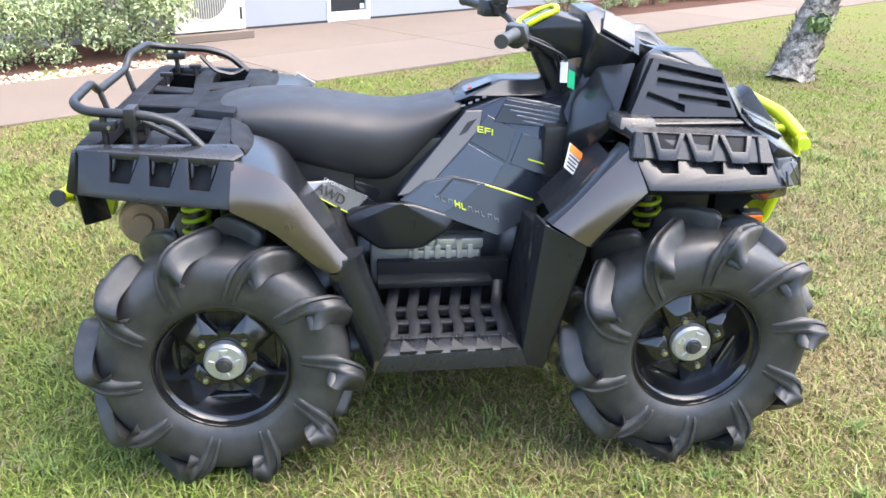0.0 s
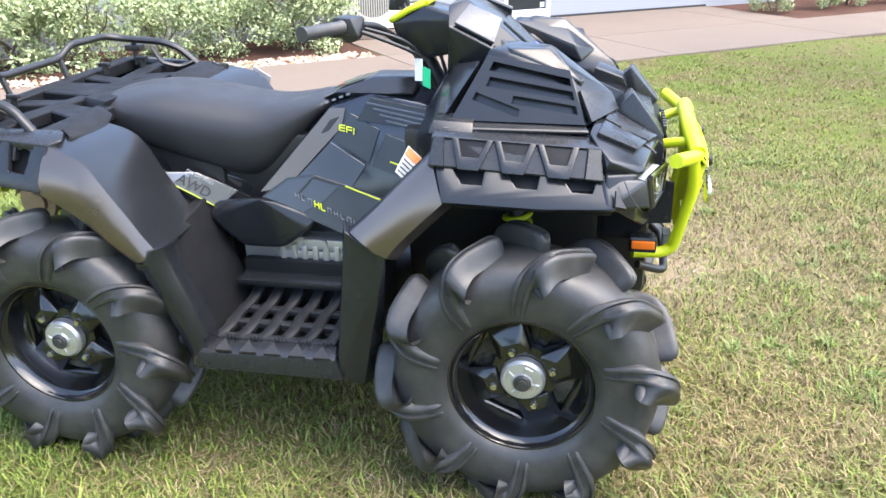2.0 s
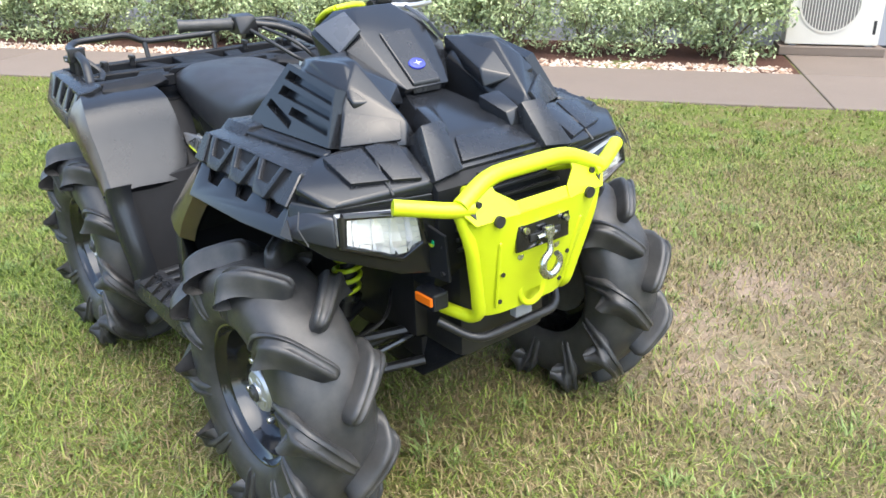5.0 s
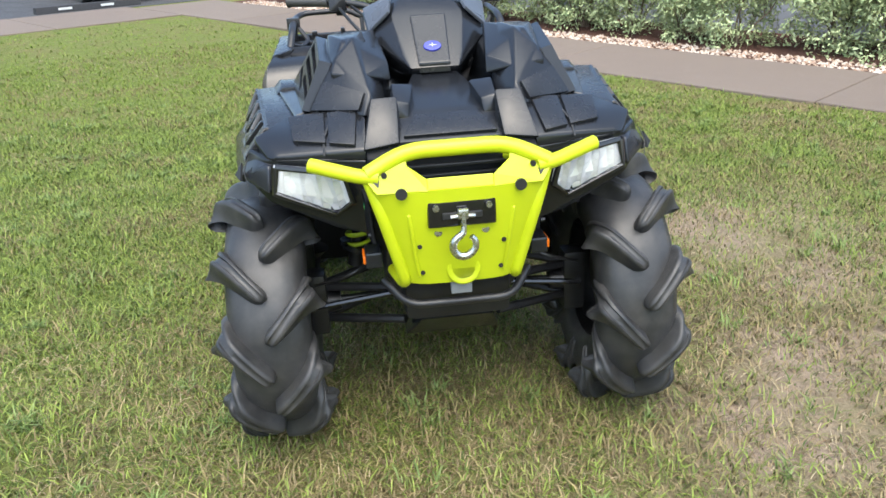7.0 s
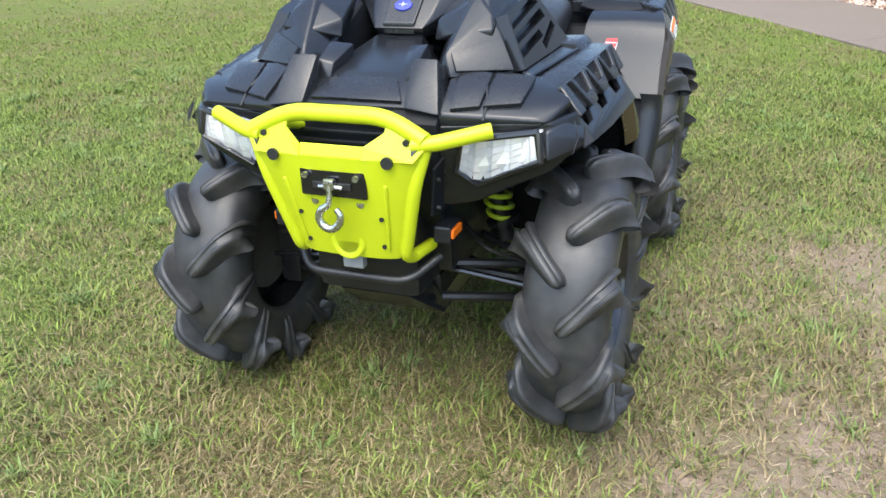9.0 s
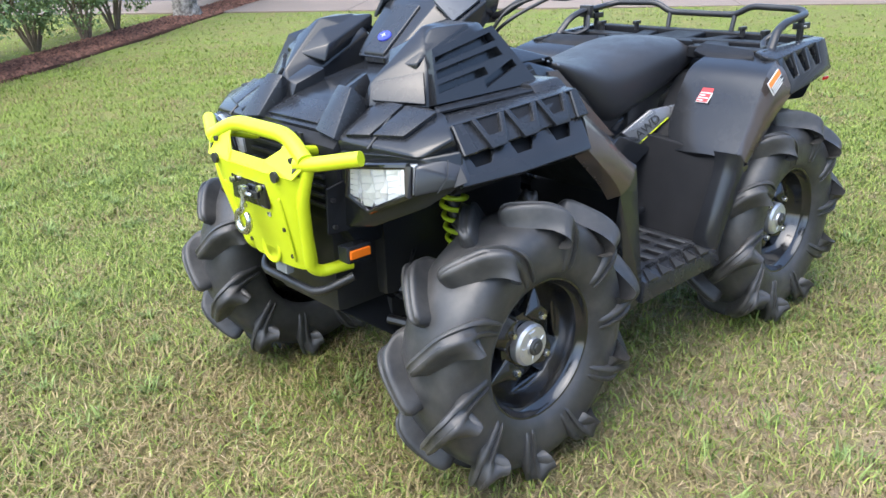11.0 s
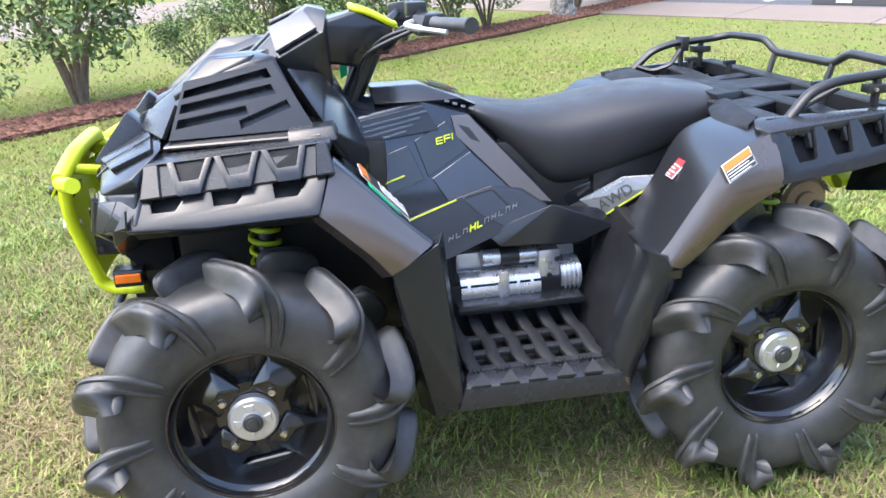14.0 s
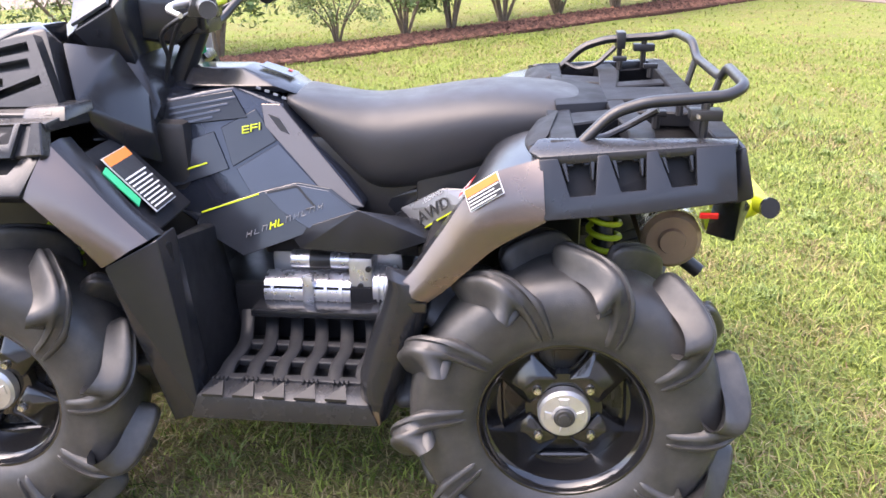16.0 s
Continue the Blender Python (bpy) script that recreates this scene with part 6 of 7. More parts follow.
# -- warning labels --
FIT["shift"] = None
FIT["flare"] = True
def sticker(sg, c, u, v, w, h, head, label, rows_=4, paper=None, ink=None, top_=0.18):
    """A printed label: centre, the directions across and up, its size; a coloured heading and lines of small print as bars."""
    c, u, v = Vector(c), Vector(u).normalized(), Vector(v).normalized()
    nrm = u.cross(v).normalized()
    if nrm.y * sg + nrm.z < 0:
        nrm = -nrm

    def quad_(x0, x1, y0, y1, lift):
        p = [c + u * x + v * y + nrm * lift for x, y in ((x0, y0), (x1, y0), (x1, y1), (x0, y1))]
        a = (p[1] - p[0]).cross(p[2] - p[0])
        return p if a.dot(nrm) > 0 else p[::-1]
    ob = Q("warning_label", slab(quad_(-w / 2, w / 2, -h / 2, h / 2, 0.003), 0.002, 0.0), WHITE, label)
    if paper:
        Q("label_ground", slab(quad_(-w / 2 + 0.002, w / 2 - 0.002, -h / 2 + 0.002, h * top_, 0.0056), 0.001, 0.0), paper, parent=ob)
    Q("label_heading", slab(quad_(-w / 2 + 0.002, w / 2 - 0.002, h * top_, h / 2 - 0.002, 0.006), 0.001, 0.0), head, parent=ob)
    for k in range(rows_):
        y = h * 0.12 - (k + 0.5) * h * 0.58 / rows_
        Q("label_line", slab(quad_(-w / 2 + 0.004, w / 2 - 0.004 - 0.012 * (k % 2), y - h * 0.10 / rows_, y + h * 0.10 / rows_, 0.0066), 0.001, 0.0), ink or INK, parent=ob)
    return ob


AW = bpy.data.curves.new("drive_mark", "FONT")
AW.body = "AWD"
AW.size = 0.044
AW.extrude = 0.001
AW.offset = 0.0
OD = bpy.data.curves.new("small_mark", "FONT")
OD.body = "ON DEMAND"
OD.size = 0.0145
OD.extrude = 0.001
for sg, mark, ink_, up_ in [(s_, *m_) for s_ in SIDES for m_ in ((AW, INK, 0.006), (OD, PANEL_PRINT, 0.047))]:
    me = bpy.data.meshes.new_from_object(bpy.data.objects.new("tmp", mark))
    me.materials.clear()
    me.materials.append(ink_)
    t = new("drive_lettering", me)
    t.parent = quad
    if sg < 0:
        start, end, over = Vector((-0.425, -0.252, 0.746)), Vector((-0.315, -0.207, 0.661)), Vector((-0.37, -0.213, 0.763))
    else:
        start, end, over = Vector((-0.318, 0.207, 0.666)), Vector((-0.433, 0.257, 0.752)), Vector((-0.37, 0.213, 0.763))
    ux = (end - start).normalized()
    uz = ux.cross(over - start).normalized()
    uy = uz.cross(ux)
    t.matrix_basis = Matrix.Translation(start + uz * 0.005 + uy * up_ + ux * (0.012 if mark is OD else 0.0)) @ Matrix((ux, uy, uz)).transposed().to_4x4()

sticker(-1, (0.334, -0.325, 0.862), (0.74, -0.12, -0.62), (0.35, 0.55, 0.75), 0.05, 0.075, ORANGE_INK, "orange and white warning label")
dash = sticker(1, (0.318, 0.362, 0.834), (0, -1, 0), (0.66, 0, 0.75), 0.088, 0.165, ORANGE_INK, "black and white warning label with an orange heading", 9, INK, WHITE, 0.34)
Q("label_picture", slab([(0.351, 0.40, 0.8775), (0.351, 0.325, 0.8775), (0.332, 0.325, 0.856), (0.332, 0.40, 0.856)][::-1], 0.001, 0.0), RED_INK, parent=dash)
Q("key_tag", slab([(0.360, 0.412, 0.880), (0.356, 0.432, 0.874), (0.288, 0.430, 0.795), (0.295, 0.408, 0.803)][::-1], 0.004, 0.001), GREEN_TAG, "green plastic tag")
sticker(1, (-0.492, 0.533, 0.887), (-0.80, -0.02, 0.50), (0.35, -0.40, 0.85), 0.078, 0.046, ORANGE_INK, "orange and black warning label with white print", 4, INK, WHITE, 0.12)
sticker(1, (-0.4515, 0.348, 0.8295), (0.14, 0.98, 0.03), (-0.62, 0.05, 0.78), 0.036, 0.066, RED_INK, "red and white warning label", 4, RED_INK, WHITE, 0.2)

# ---- doorway ----
def yput(ob):
    ob.matrix_basis = YARD
    return ob


door = yput(part("door_1", merge(box(DOOR0, DOOR0 + 0.06, FACE - 0.01, FACE + 0.12, 0.0, 2.12, 0.004), box(DOOR1 - 0.06, DOOR1, FACE - 0.01, FACE + 0.12, 0.0, 2.12, 0.004),
                                 box(DOOR0 + 0.06, DOOR1 - 0.06, FACE - 0.005, FACE + 0.12, 2.04, 2.12, 0.004), box(DOOR0 + 0.06, DOOR1 - 0.06, FACE, FACE + 0.10, 0.025, 0.15, 0.004)), TRIM))
tagged(door, "white-framed glass door in the wall", "door", kind="structure")
part("pane", box(DOOR0 + 0.06, DOOR1 - 0.06, FACE + 0.04, FACE + 0.05, 0.15, 2.04, 0.0), GLASS, door)
part("notice", box(DOOR1 - 0.15, DOOR1 - 0.08, FACE + 0.034, FACE + 0.038, 0.17, 0.24, 0.0), WHITE, door)
yput(tagged(part("roof", hull([(u, v, z) for u in (-10.6, 26.3) for v, z in ((FACE - 0.2, 3.2), (FACE - 0.2, 3.32), (FACE + 6, 5.2), (FACE + 6, 3.2))], 0.0), GREYBOX), "grey roof with a narrow eave", "roof", kind="structure"))
yput(tagged(part("wall_west", box(-10.3, -10.1, FACE + 0.2, FACE + 6, -0.1, 3.2, 0.0), WALL), "grey-blue rendered end wall", "wall", kind="structure"))
yput(tagged(part("baseboard", box(DOOR1, 8.8, FACE - 0.012, FACE, 0.02, 0.05, 0.0), DARKPIPE), "dark joint along the wall foot", "trim", kind="structure"))
yput(tagged(part("baseboard", box(2.58, DOOR0, FACE - 0.012, FACE, 0.02, 0.05, 0.0), DARKPIPE), "dark joint along the wall foot", "trim", kind="structure"))

# ---- outdoor air conditioner ----
ac = thing("air_conditioner", "cream outdoor air conditioner unit on a concrete pad", "air conditioner", m=YARD @ Matrix.Translation((2.57, 7.01, 0.022)))
part("base_pad", hull([(x, y, z) for x in (-0.06, 0.98) for y in (-0.08, 0.36) for z in (0.0, 0.09)], 0.01), CONCRETE, ac, "weathered concrete pad")
part("casing", box(0.0, 0.92, 0.0, 0.32, 0.105, 0.93, 0.012, 3), CASE, ac, smooth=30)
for x in (0.05, 0.80):
    part("foot", box(x, x + 0.07, 0.02, 0.30, 0.088, 0.107, 0.003), GREYBOX, ac)
part("fan_recess", moved(lathe([(0.001, 0.0), (0.285, 0.0), (0.285, 0.01), (0.001, 0.01)], 40), Matrix.Translation((0.40, -0.006, 0.53))), GRILLE_DARK, ac)
gr = lathe([(0.288, -0.012), (0.305, -0.012), (0.305, 0.0), (0.288, 0.0)], 48, closed=True)
gr = moved(gr, Matrix.Translation((0.40, 0, 0.53)))
part("fan_guard", gr, CASE, ac, smooth=40)
for k in range(19):
    x = -0.27 + 0.03 * k
    h = math.sqrt(max(0.0, 0.288 ** 2 - x * x))
    part("guard_wire", tube([(0.40 + x, -0.011, 0.53 - h), (0.40 + x, -0.011, 0.53 + h)], 0.0045, 6), CASE, ac)
for k in range(5):
    for j in range(2):
        part("side_vent", box(-0.004, 0.006, 0.05 + 0.11 * j, 0.13 + 0.11 * j, 0.20 + 0.13 * k, 0.29 + 0.13 * k, 0.004), GREYBOX, ac)
part("nameplate", box(0.845, 0.875, -0.003, 0.003, 0.22, 0.36, 0.001), INK, ac)
pipe = thing("refrigerant_pipe", "black lagged pipe between the unit and wall", "pipe", m=YARD)
part("lagging", tube(smooth_path([(2.57, 7.20, 0.50), (2.42, 7.30, 0.46), (2.30, 7.45, 0.60), (2.26, 7.60, 0.85)]), 0.022, 8), DARKPIPE, pipe, smooth=60)
part("lagging", tube(smooth_path([(2.57, 7.23, 0.40), (2.40, 7.32, 0.38), (2.24, 7.46, 0.52), (2.18, 7.60, 0.80)]), 0.018, 8), DARKPIPE, pipe, smooth=60)
drain = thing("drain_pipe", "short white plastic drain pipe with an elbow", "pipe", m=YARD)
part("elbow", tube([(2.45, 7.4, 0.24), (2.25, 7.18, 0.17), (2.19, 7.08, 0.03)], 0.022, 10, round_=0.04), TRIM, drain, smooth=45)
cabinet = thing("wall_cabinet", "grey steel utility cabinet on the wall", "cabinet", m=YARD)
part("cabinet_body", box(1.75, 2.13, FACE - 0.16, FACE - 0.002, 0.20, 1.10, 0.006), GREYBOX, cabinet)
part("cabinet_door", box(1.77, 2.11, FACE - 0.172, FACE - 0.161, 0.23, 1.07, 0.003), GREYBOX, cabinet)
conduit = thing("conduit", "grey conduit rising up the wall", "pipe", m=YARD)
part("tube", tube([(1.55, FACE - 0.03, 0.02), (1.55, FACE - 0.03, 3.0)], 0.022, 8), GREYBOX, conduit, smooth=45)

# ---- car park: wheel stops, lines, a parked car ----
for k, v in enumerate((-2.75, 0.2, 3.0)):
    stop = thing("wheel_stop", "dark rubber parking wheel stop", "wheel stop", "wheel stops", m=YARD @ Matrix.Translation((-11.75, v, 0.006)))
    part("block", hull([(x, y, z) for y in (0.0, 1.75) for x, z in ((-0.075, 0.0), (0.075, 0.0), (-0.05, 0.10), (0.05, 0.10))], 0.01), DARKPIPE, stop)
    for y in (0.35, 1.05):
        part("reflector_strip", box(0.058, 0.072, y, y + 0.22, 0.035, 0.07, 0.002), LINE, stop)
for v in (-3.6, -0.7, 2.2):
    ob = yput(part("parking_line", box(-16.8, -12.0, v, v + 0.1, 0.007, 0.011, 0.0), LINE))
    tagged(ob, "white painted parking line", "road marking", kind="structure")

car = thing("parked_car", "dark car parked beyond the walk", "car", m=YARD @ Matrix.Translation((-14.2, 5.2, 0.006)) @ Matrix.Rotation(radians(-4), 4, "Z"))
secs = [(-2.1, 0.45, 0.70, 0.80), (-2.0, 0.32, 0.92, 0.86), (-1.2, 0.28, 1.0, 0.90), (-0.2, 0.26, 0.98, 0.91), (0.7, 0.26, 0.94, 0.90), (1.5, 0.27, 0.88, 0.88), (1.95, 0.32, 0.76, 0.80), (2.08, 0.42, 0.66, 0.70)]
part("body", skin([[(x, w, z0), (x, w * 1.02, (z0 + z1) / 2), (x, w * 0.95, z1), (x, w * 0.5, z1 + 0.03), (x, -w * 0.5, z1 + 0.03), (x, -w * 0.95, z1), (x, -w * 1.02, (z0 + z1) / 2), (x, -w, z0)] for x, z0, z1, w in secs]), CARPAINT, car, smooth=50)
part("cabin", hull([(-1.7, y, 0.98) for y in (-0.78, 0.78)] + [(0.9, y, 0.95) for y in (-0.78, 0.78)] + [(-1.2, y, 1.45) for y in (-0.62, 0.62)] + [(0.1, y, 1.45) for y in (-0.62, 0.62)], 0.05, 3), GLASS, car, smooth=40)
part("roof", hull([(-1.15, y, z) for y in (-0.6, 0.6) for z in (1.44, 1.48)] + [(0.05, y, z) for y in (-0.6, 0.6) for z in (1.44, 1.48)], 0.01), CARPAINT, car, smooth=40)
part("bumper", hull([(2.05, y, z) for y in (-0.78, 0.78) for z in (0.30, 0.46)] + [(2.16, y, z) for y in (-0.5, 0.5) for z in (0.32, 0.44)], 0.02), GREYBOX, car, smooth=40)
part("splitter", box(1.9, 2.14, -0.6, 0.6, 0.22, 0.27, 0.01), STEEL, car)
for sy in (-1, 1):
    part("headlight", hull([(1.98, 0.5 * sy, 0.60), (2.05, 0.5 * sy, 0.66), (1.9, 0.8 * sy, 0.62), (1.88, 0.8 * sy, 0.70), (2.07, 0.5 * sy, 0.60)], 0.01), MIRROR, car)
    for x in (1.35, -1.35):
        w = part("wheel", moved(lathe([(0.05, 0.09), (0.20, 0.09), (0.22, 0.06), (0.22, -0.06), (0.05, -0.06)], 28), Matrix.Translation((x, 0.78 * sy, 0.32))), ALLOY, car, smooth=35)
        part("tyre", moved(lathe([(0.21, 0.09), (0.25, 0.105), (0.305, 0.10), (0.32, 0.07), (0.32, -0.07), (0.305, -0.10), (0.21, -0.09)], 32), Matrix.Translation((x, 0.78 * sy, 0.32))), RUBBER, w, smooth=35)

# ---- far side street ----
ob = yput(part("far_road", box(-9.8, 30, -16.0, -12.2, -0.1, 0.008, 0.0), CONCRETE))
tagged(ob, "pale concrete street beyond the lawn", "road", kind="structure")


# ---- shrubs ----
def leaf_cloud(centres, radii, count, size, seed, flat=0.55, shell=0.45):
    """Leaves scattered through lumps: verts and quads."""
    rng = np.random.default_rng(seed)
    c = np.asarray(centres)[rng.integers(0, len(centres), count)] if len(centres) > 1 else np.repeat(np.asarray(centres), count, 0)
    pick = rng.integers(0, len(centres), count)
    c, r = np.asarray(centres)[pick], np.asarray(radii)[pick]
    d = rng.normal(size=(count, 3))
    d /= np.linalg.norm(d, axis=1, keepdims=True)
    rad = r * (shell + (1 - shell) * rng.random(count) ** 0.6)
    p = c + d * rad[:, None] * np.array([1, 1, 0.85])
    nrm = d + rng.normal(size=(count, 3)) * 0.7 + np.array([0, 0, flat])
    nrm /= np.linalg.norm(nrm, axis=1, keepdims=True)
    a = np.cross(nrm, rng.normal(size=(count, 3)))
    a /= np.linalg.norm(a, axis=1, keepdims=True)
    b = np.cross(nrm, a)
    L = (size * (0.6 + 0.8 * rng.random(count)))[:, None]
    W = L * 0.42
    v = np.stack([p - a * L * 0.5, p + b * W * 0.5 + nrm * L * 0.06, p + a * L * 0.5, p - b * W * 0.5 + nrm * L * 0.06], 1).reshape(-1, 3)
    f = np.arange(count * 4).reshape(-1, 4)
    return v, f


def shrub_parts(seed, tall, wide, stems, lumps, leaves, size, mat, name, label, bare=0.25):
    rng = random.Random(seed)
    ob = thing(name, label, "shrub")
    bm = None
    tips = []
    for k in range(stems):
        a = 2 * math.pi * k / stems + rng.uniform(-0.4, 0.4)
        r = wide * rng.uniform(0.35, 0.8)
        h = tall * rng.uniform(0.6, 0.92)
        pts = smooth_path([(0.03 * math.cos(a), 0.03 * math.sin(a), -0.02), (r * 0.3 * math.cos(a) + rng.uniform(-.04, .04), r * 0.3 * math.sin(a) + rng.uniform(-.04, .04), h * 0.35),
                           (r * 0.75 * math.cos(a + 0.2), r * 0.75 * math.sin(a + 0.2), h * 0.7), (r * math.cos(a), r * math.sin(a), h)], 3)
        rad = [0.014 * tall * (1 - 0.75 * i / (len(pts) - 1)) + 0.002 for i in range(len(pts))]
        t = tube(pts, rad, 5)
        bm = t if bm is None else merge(bm, t)
        tips += [pts[-1], pts[len(pts) * 2 // 3]]
        for j in range(2):
            b0 = pts[len(pts) // 2 + j]
            e = b0 + Vector((rng.uniform(-1, 1) * wide * 0.5, rng.uniform(-1, 1) * wide * 0.5, rng.uniform(0.1, 0.35) * tall))
            bm = merge(bm, tube([b0, b0.lerp(e, 0.5) + Vector((0, 0, 0.02)), e], [0.006 * tall, 0.004 * tall, 0.002], 4))
            tips.append(e)
    tagged(part("branching", bm, TWIG, ob, smooth=50), kind="stuff")
    cs, rs = [], []
    for k in range(lumps):
        p = tips[k % len(tips)] + Vector((rng.uniform(-.12, .12) * wide, rng.uniform(-.12, .12) * wide, rng.uniform(-.1, .08) * tall))
        p.z = max(p.z, tall * bare)
        if k % 2:
            p = Vector((p.x * 1.05, p.y * 1.05, tall * (bare + (0.95 - bare) * rng.random())))
        cs.append(tuple(p))
        rs.append(wide * rng.uniform(0.16, 0.36))
    v, f = leaf_cloud(cs, rs, leaves, size, seed)
    cr = cloud("crown", v, f, mat)
    cr.parent = ob
    return ob


def row(variants, places, group):
    """Stand copies of a few shrubs along a line of (u, v, scale, turn)."""
    for k, (u, v, s_, turn) in enumerate(places):
        src = variants[k % len(variants)]
        m = YARD @ Matrix.Translation((u, v, 0.01)) @ Matrix.Rotation(turn, 4, "Z") @ Matrix.Diagonal((s_, s_, s_, 1))
        if k < len(variants):
            src.matrix_basis = m
            ob = src
        else:
            ob = copy_thing(src, m)
            ob.scale = (s_, s_, s_)
        tagged(ob, group=group)


rng = random.Random(11)
hedge = [shrub_parts(20 + k, 0.90, 0.70, 8, 60, 7500, 0.052, LEAF_HEDGE, "wall_shrub", "pale green leafy shrub against the wall", 0.03) for k in range(3)]
row(hedge, [(1.95 - 0.74 * k + rng.uniform(-.12, .12), 6.68 + rng.uniform(-.14, .2), rng.uniform(0.72, 1.1), rng.uniform(0, 6.28)) for k in range(16)], "shrubs along the wall")
bed2 = [shrub_parts(30 + k, 0.62, 0.5, 6, 20, 2200, 0.05, LEAF_HEDGE, "flowering_shrub", "low green shrub with a few red blooms", 0.08) for k in range(2)]
for ob in bed2:
    r2 = np.random.default_rng(5)
    v, f = leaf_cloud([(0.1, 0.0, 0.55), (-0.2, 0.1, 0.45), (0.2, -0.2, 0.4)], [0.12, 0.1, 0.12], 40, 0.05, 77)
    fl = cloud("blooms", v, f, FLOWER)
    fl.parent = ob
row(bed2, [(9.2 + 0.85 * k + rng.uniform(-.12, .12), 6.6 + rng.uniform(-.12, .12), rng.uniform(0.8, 1.15), rng.uniform(0, 6.28)) for k in range(9)], "shrubs in the flower bed")
dark = [shrub_parts(40 + k, 1.35, 0.82, 8, 40, 5200, 0.055, LEAF_DARK, "mulch_bed_shrub", "dark green multi-stemmed shrub in red mulch", 0.24) for k in range(3)]
row(dark, [(2.1, -5.85, 1.05, 0.3), (-0.6, -6.4, 0.95, 1.3), (-1.75, -6.1, 1.25, 2.1), (-3.0, -5.95, 0.62, 0.2), (-3.85, -5.98, 0.9, 2.9), (-4.4, -5.9, 1.05, 4.0), (-5.25, -6.05, 1.12, 5.0), (-6.15, -6.1, 1.0, 1.0), (-7.0, -5.95, 1.15, 2.4),
           (-7.8, -6.0, 1.05, 3.3), (-10.2, -6.0, 1.1, 0.4), (-11.4, -6.0, 1.0, 4.4), (-12.6, -5.9, 1.1, 2.2), (0.6, -6.4, 0.7, 2.0), (2.9, -6.2, 0.9, 2.5)], "shrubs in the mulch strip")


# ---- trees ----
def trunk_mesh(pts, r0, r1, seed, sides=18):
    rng2 = np.random.default_rng(seed)
    path = smooth_path(pts, 10)
    bm = tube(path, [r0 + (r1 - r0) * (i / (len(path) - 1)) ** 0.7 + (0.05 * math.exp(-i / 2.5)) for i in range(len(path))], sides)
    for v in bm.verts:
        v.co += Vector(rng2.normal(size=3)) * 0.012
    return bm


tree = thing("leaning_tree", "leaning tree with rough pale grey bark", "tree", m=Matrix.Translation((4.03, 5.34, 0.0)))
limb = [(0, 0, -0.05), (0.16, 0.12, 0.35), (0.42, 0.30, 0.9), (0.75, 0.55, 1.7), (1.0, 0.8, 2.8), (1.1, 0.9, 3.8)]
part("trunk", trunk_mesh(limb, 0.19, 0.13, 3), BARK, tree, smooth=80)
plates_v, plates_f = [], []
r3 = np.random.default_rng(9)
path = smooth_path(limb, 12)
for k in range(420):
    i = r3.integers(1, len(path) - 8)
    c = np.array(path[i])
    a = r3.random() * 6.283
    d = np.array([math.cos(a), math.sin(a), 0.1])
    rad = 0.185 - 0.06 * i / len(path) + 0.03 * math.exp(-i / 3)
    p = c + d * rad
    t_ = np.array([-math.sin(a), math.cos(a), 0.0])
    up_ = np.array([0.35, 0.25, 0.9])
    w, h = 0.02 + 0.03 * r3.random(), 0.03 + 0.05 * r3.random()
    b = len(plates_v)
    plates_v += [p - t_ * w, p + t_ * w, p + t_ * w * 0.6 + up_ * h + d * 0.035, p - t_ * w * 0.6 + up_ * h + d * 0.035]
    plates_f.append((b, b + 1, b + 2, b + 3))
ob = cloud("bark_flakes", plates_v, plates_f, BARK)
ob.parent = tree
tagged(ob, kind="stuff")
for e in ((0.6, 1.6, 4.9), (2.2, 1.0, 5.0), (1.3, -0.2, 5.2), (0.3, 0.4, 5.0)):
    part("limb", tube(smooth_path([limb[-1], Vector(limb[-1]).lerp(Vector(e), 0.5) + Vector((0, 0, 0.2)), e], 4), [0.1 - 0.009 * i for i in range(9)], 8), BARK, tree, smooth=60)
rr = random.Random(4)
cs = [(1.1 + rr.uniform(-1.7, 1.7), 0.9 + rr.uniform(-1.7, 1.7), 5.0 + rr.uniform(-0.5, 1.3)) for k in range(34)]
v, f = leaf_cloud(cs, [rr.uniform(0.35, 0.7) for k in cs], 9000, 0.11, 8)
ob = cloud("crown", v, f, LEAF_TREE)
ob.parent = tree
v, f = leaf_cloud([(0.22, 0.02, 0.55)], [0.14], 120, 0.09, 18)
ob = cloud("basal_shoot", v, f, LEAF_DARK)
ob.parent = tree

stump = thing("garden_tree", "small tree with a gnarled trunk in mulch", "tree", m=Matrix.Translation(yard(-9.2, -5.6, 0.0)))
limb = [(0, 0, -0.05), (0.05, 0.02, 0.5), (0.0, 0.08, 1.2), (0.1, 0.1, 2.1)]
part("trunk", trunk_mesh(limb, 0.2, 0.1, 6), BARK, stump, smooth=80)
cs = [(rr.uniform(-0.9, 0.9), rr.uniform(-0.9, 0.9), 2.6 + rr.uniform(-0.4, 0.9)) for k in range(16)]
v, f = leaf_cloud(cs, [rr.uniform(0.25, 0.5) for k in cs], 3500, 0.09, 28)
ob = cloud("crown", v, f, LEAF_TREE)
ob.parent = stump


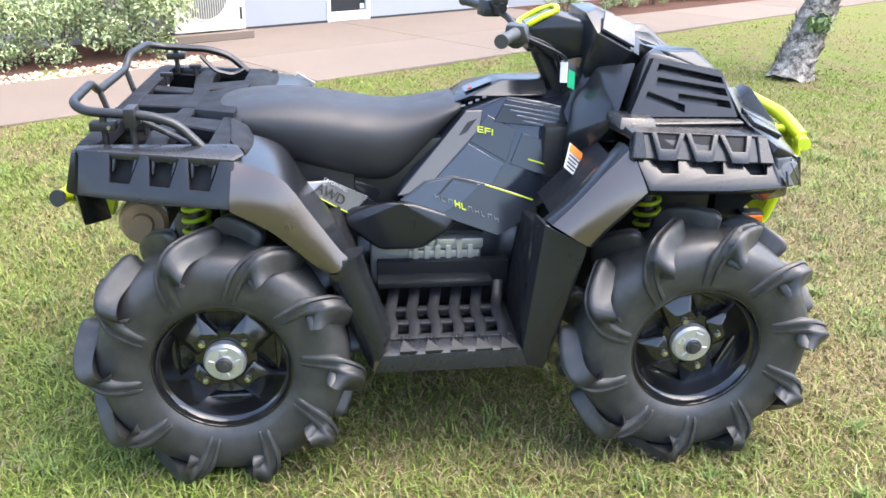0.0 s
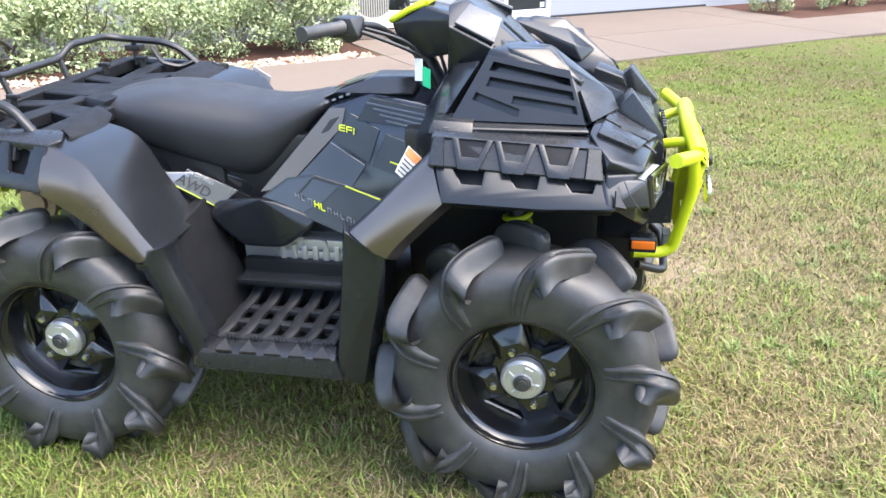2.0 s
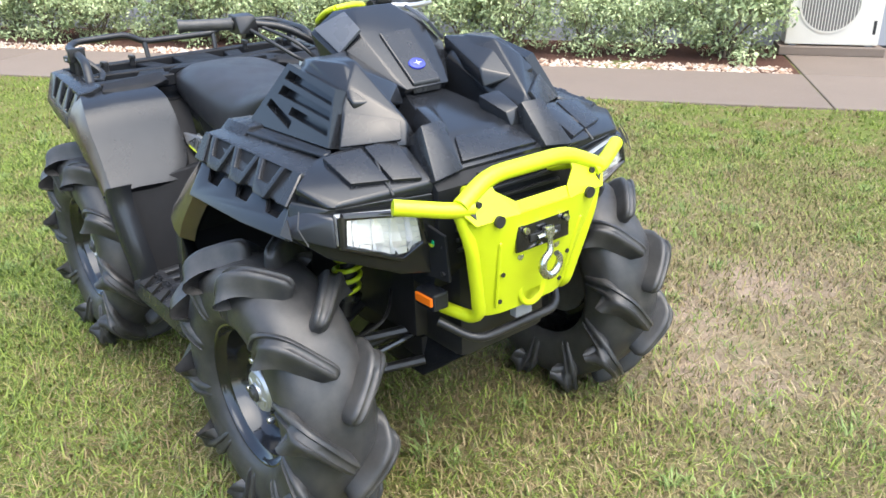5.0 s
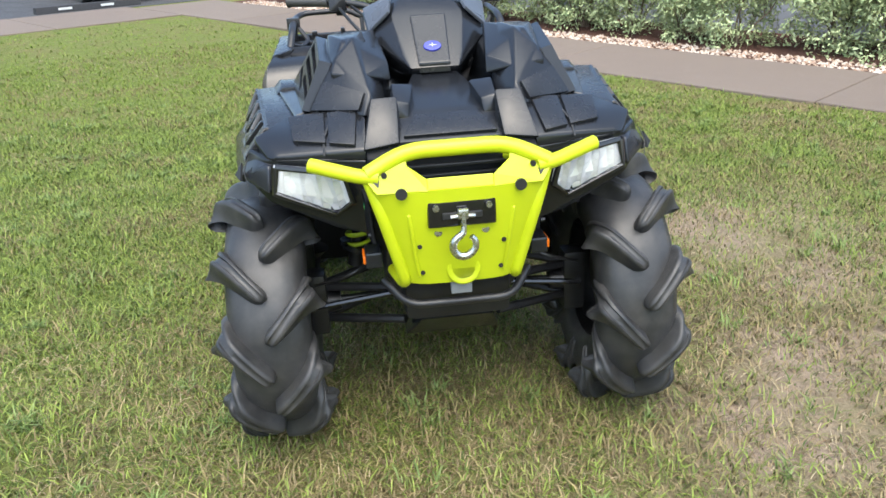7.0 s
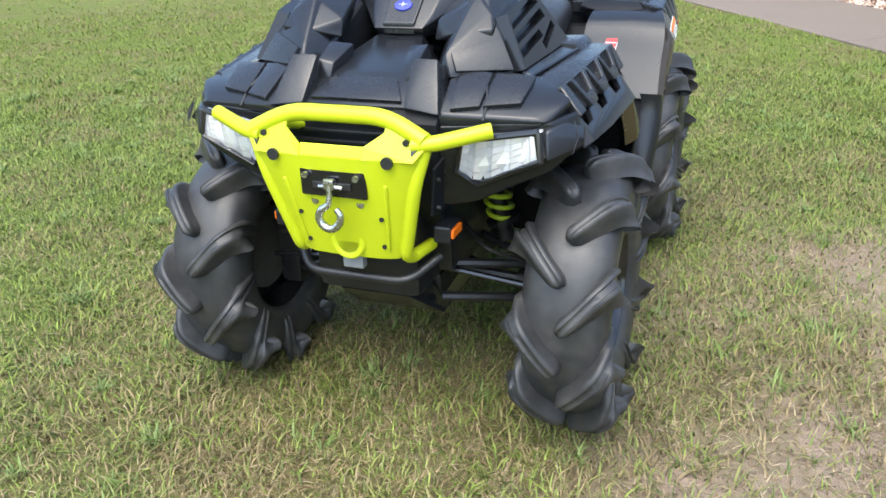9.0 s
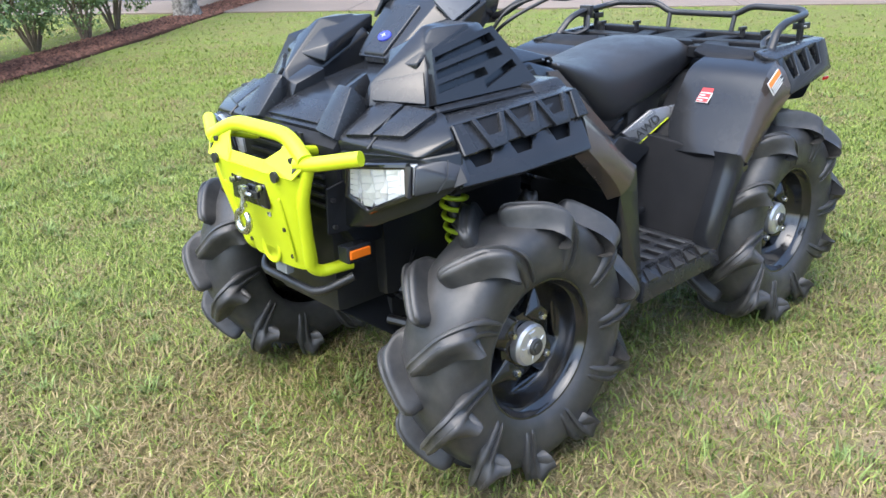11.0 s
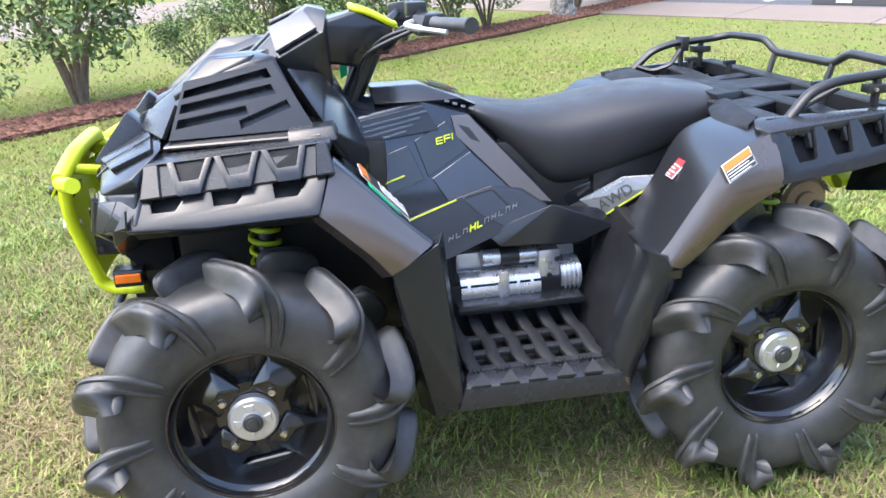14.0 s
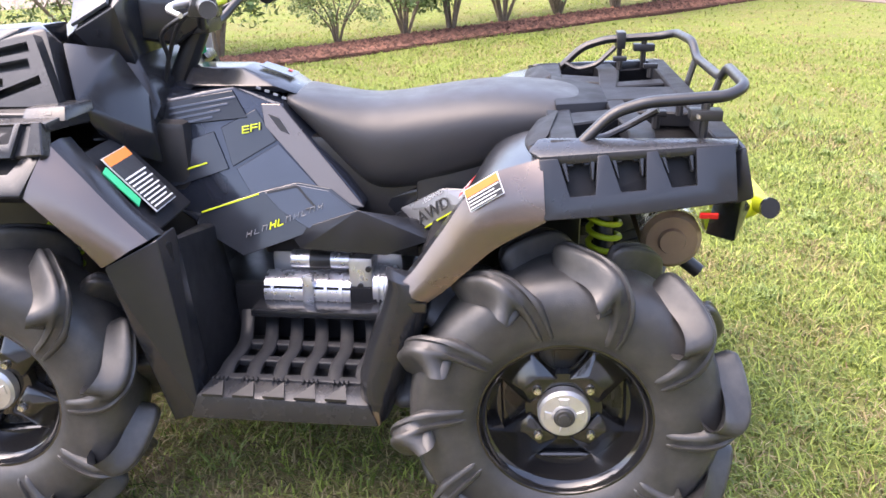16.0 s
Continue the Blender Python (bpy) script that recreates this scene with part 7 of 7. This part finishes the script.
# ---- gravel and chips ----
def scatter(name, count, u0, u1, v0, v1, size, seed, mat, label, category, z=0.012):
    r = np.random.default_rng(seed)
    u, v = u0 + (u1 - u0) * r.random(count), v0 + (v1 - v0) * r.random(count)
    x, y = u * UX - v * UY, u * UY + v * UX
    s_ = size * (0.5 + r.random(count))
    a = r.random(count) * 6.283
    base = np.stack([x, y, np.full(count, z)], -1)
    dirs = [np.stack([np.cos(a + k * 2.094) * s_, np.sin(a + k * 2.094) * s_ * 0.7, np.zeros(count)], -1) for k in range(3)]
    top = base + np.stack([r.normal(size=count) * 0.2 * s_, r.normal(size=count) * 0.2 * s_, s_ * (0.4 + 0.4 * r.random(count))], -1)
    verts = np.stack([base + dirs[0], base + dirs[1], base + dirs[2], top], 1).reshape(-1, 3)
    k = np.arange(count)[:, None] * 4
    f = np.concatenate([k + np.array([[0, 1, 3]]), k + np.array([[1, 2, 3]]), k + np.array([[2, 0, 3]])])
    ob = cloud(name, verts, f, mat)
    return tagged(ob, label, category, kind="stuff")


scatter("gravel", 2900, -10.3, 2.5, WALK1 + 0.02, WALK1 + 0.42, 0.028, 1, GRAVEL, "pinkish gravel along the bed edge", "gravel")
scatter("bark_chips", 9000, -12.0, 2.9, -5.85, -5.2, 0.03, 2, CHIPS, "red-brown bark chips", "mulch", 0.03)

# ---- grass ----
def blades(name, count, region, tall, wide, seed, keep, flat=False, tufts=0):
    """Bent blades of grass over a region of the lawn."""
    r = np.random.default_rng(seed)
    x = region[0] + (region[1] - region[0]) * r.random(count)
    y = region[2] + (region[3] - region[2]) * r.random(count)
    if tufts:
        which = r.integers(0, tufts, count)
        size = 0.012 + 0.035 * r.random(tufts) ** 2
        x = x[:tufts][which] + r.normal(size=count) * size[which]
        y = y[:tufts][which] + r.normal(size=count) * size[which]
    u, v = x * UX + y * UY, -x * UY + y * UX
    on = keep(x, y) & ~((v > WALK0 - 0.03) & (u > -11.5)) & ~((v > -5.82 + 0.16 * np.sin(u * 2.3) + 0.06 * np.sin(u * 9.1)) & (v < -5.36 + 0.14 * np.sin(u * 1.7 + 1) + 0.06 * np.sin(u * 7.7)) & (u < 3.0)) & ~((u < CROSS + 0.02) & (v > -11.0))
    worn = np.maximum(np.exp(-((x + 0.1) ** 2 + (y - 1.45) ** 2) / 0.75), np.exp(-((x - 0.8) ** 2 + (y - 1.35) ** 2) / 0.5)) * (0.62 + 0.38 * np.sin(x * 3.1 + 2 * np.sin(y * 2.2)) * np.sin(y * 3.7 + x))
    on &= r.random(count) > worn * (0.3 if flat else 0.97)
    if flat:
        patch_ = np.sin(x * 2.1 + 1.4 * np.sin(y * 1.7)) * np.sin(y * 2.4 + 1.1 * np.sin(x * 1.9)) + 0.5 * np.sin(x * 6.3 + y * 4.1) + np.clip(0.5 + 0.3 * y + 0.25 * x, -0.6, 1.0)
        on &= patch_ > r.normal(size=count) * 0.5 + 0.2
    x, y = x[on], y[on]
    count = len(x)
    clump = 0.5 + 0.5 * np.sin(x * 7.1 + 1.3 * np.sin(y * 5.3)) * np.sin(y * 6.3 + 1.7 * np.sin(x * 4.1))
    h = tall * (0.45 + 0.75 * r.random(count)) * (0.65 + 0.5 * clump)
    a = r.random(count) * 6.283
    lean = h * (0.35 + (1.2 if tufts else 1.7) * r.random(count))
    if flat:
        h, lean = 0.016 * (0.4 + r.random(count)), tall * (0.5 + 1.1 * r.random(count))
    w = wide * (0.6 + 0.8 * r.random(count))
    z = np.where((abs(x) < 9) & (abs(y) < 9), height(x, y), 0.0) - 0.004
    dx, dy = np.cos(a), np.sin(a)
    px, py = -dy * w * 0.5, dx * w * 0.5
    b0 = np.stack([x - px, y - py, z], -1)
    b1 = np.stack([x + px, y + py, z], -1)
    mx, my, mz = x + dx * lean * 0.35, y + dy * lean * 0.35, z + h * 0.62
    m0 = np.stack([mx - px * 0.85, my - py * 0.85, mz], -1)
    m1 = np.stack([mx + px * 0.85, my + py * 0.85, mz], -1)
    tip = np.stack([x + dx * lean, y + dy * lean, z + h * (0.75 + 0.25 * r.random(count))], -1)
    verts = np.stack([b0, b1, m0, m1, tip], 1).reshape(-1, 3)
    k = np.arange(count)[:, None] * 5
    f = np.concatenate([k + np.array([[0, 1, 3]]), k + np.array([[0, 3, 2]]), k + np.array([[2, 3, 4]])])
    return tagged(cloud(name, verts, f, THATCH if flat else TUFT if tufts else GRASS_FAR if wide > 0.006 else GRASS), "dead tan thatch lying in the lawn" if flat else "coarse green tufts standing in the lawn" if tufts else "short coarse lawn grass, green with straw patches", "grass", kind="stuff")


def ring(r0, r1):
    """A soft-edged belt, so that no seam shows between densities."""
    def inside(x, y):
        rr_ = np.hypot(x, y) + 0.9 * (np.random.default_rng(3).random(len(x)) - 0.5)
        return (rr_ >= r0) & (rr_ < r1)
    return inside


blades("grass", 680000, (-4.4, 4.4, -4.4, 4.4), 0.040, 0.0043, 21, ring(-9, 3.7))
blades("grass", 330000, (-7.8, 7.8, -7.8, 7.8), 0.037, 0.0078, 22, ring(3.5, 7.2))
blades("grass", 150000, (-15, 15, -15, 15), 0.030, 0.015, 23, ring(7.0, 14.5))

blades("thatch", 190000, (-4.4, 4.4, -4.4, 4.4), 0.05, 0.0034, 31, ring(-9, 3.9), flat=True)
blades("thatch", 90000, (-7.8, 7.8, -7.8, 7.8), 0.06, 0.0055, 32, ring(3.7, 7.2), flat=True)

blades("grass_tuft", 30000, (-4.6, 4.6, -4.6, 4.6), 0.054, 0.0054, 41, ring(-9, 4.3), tufts=700)
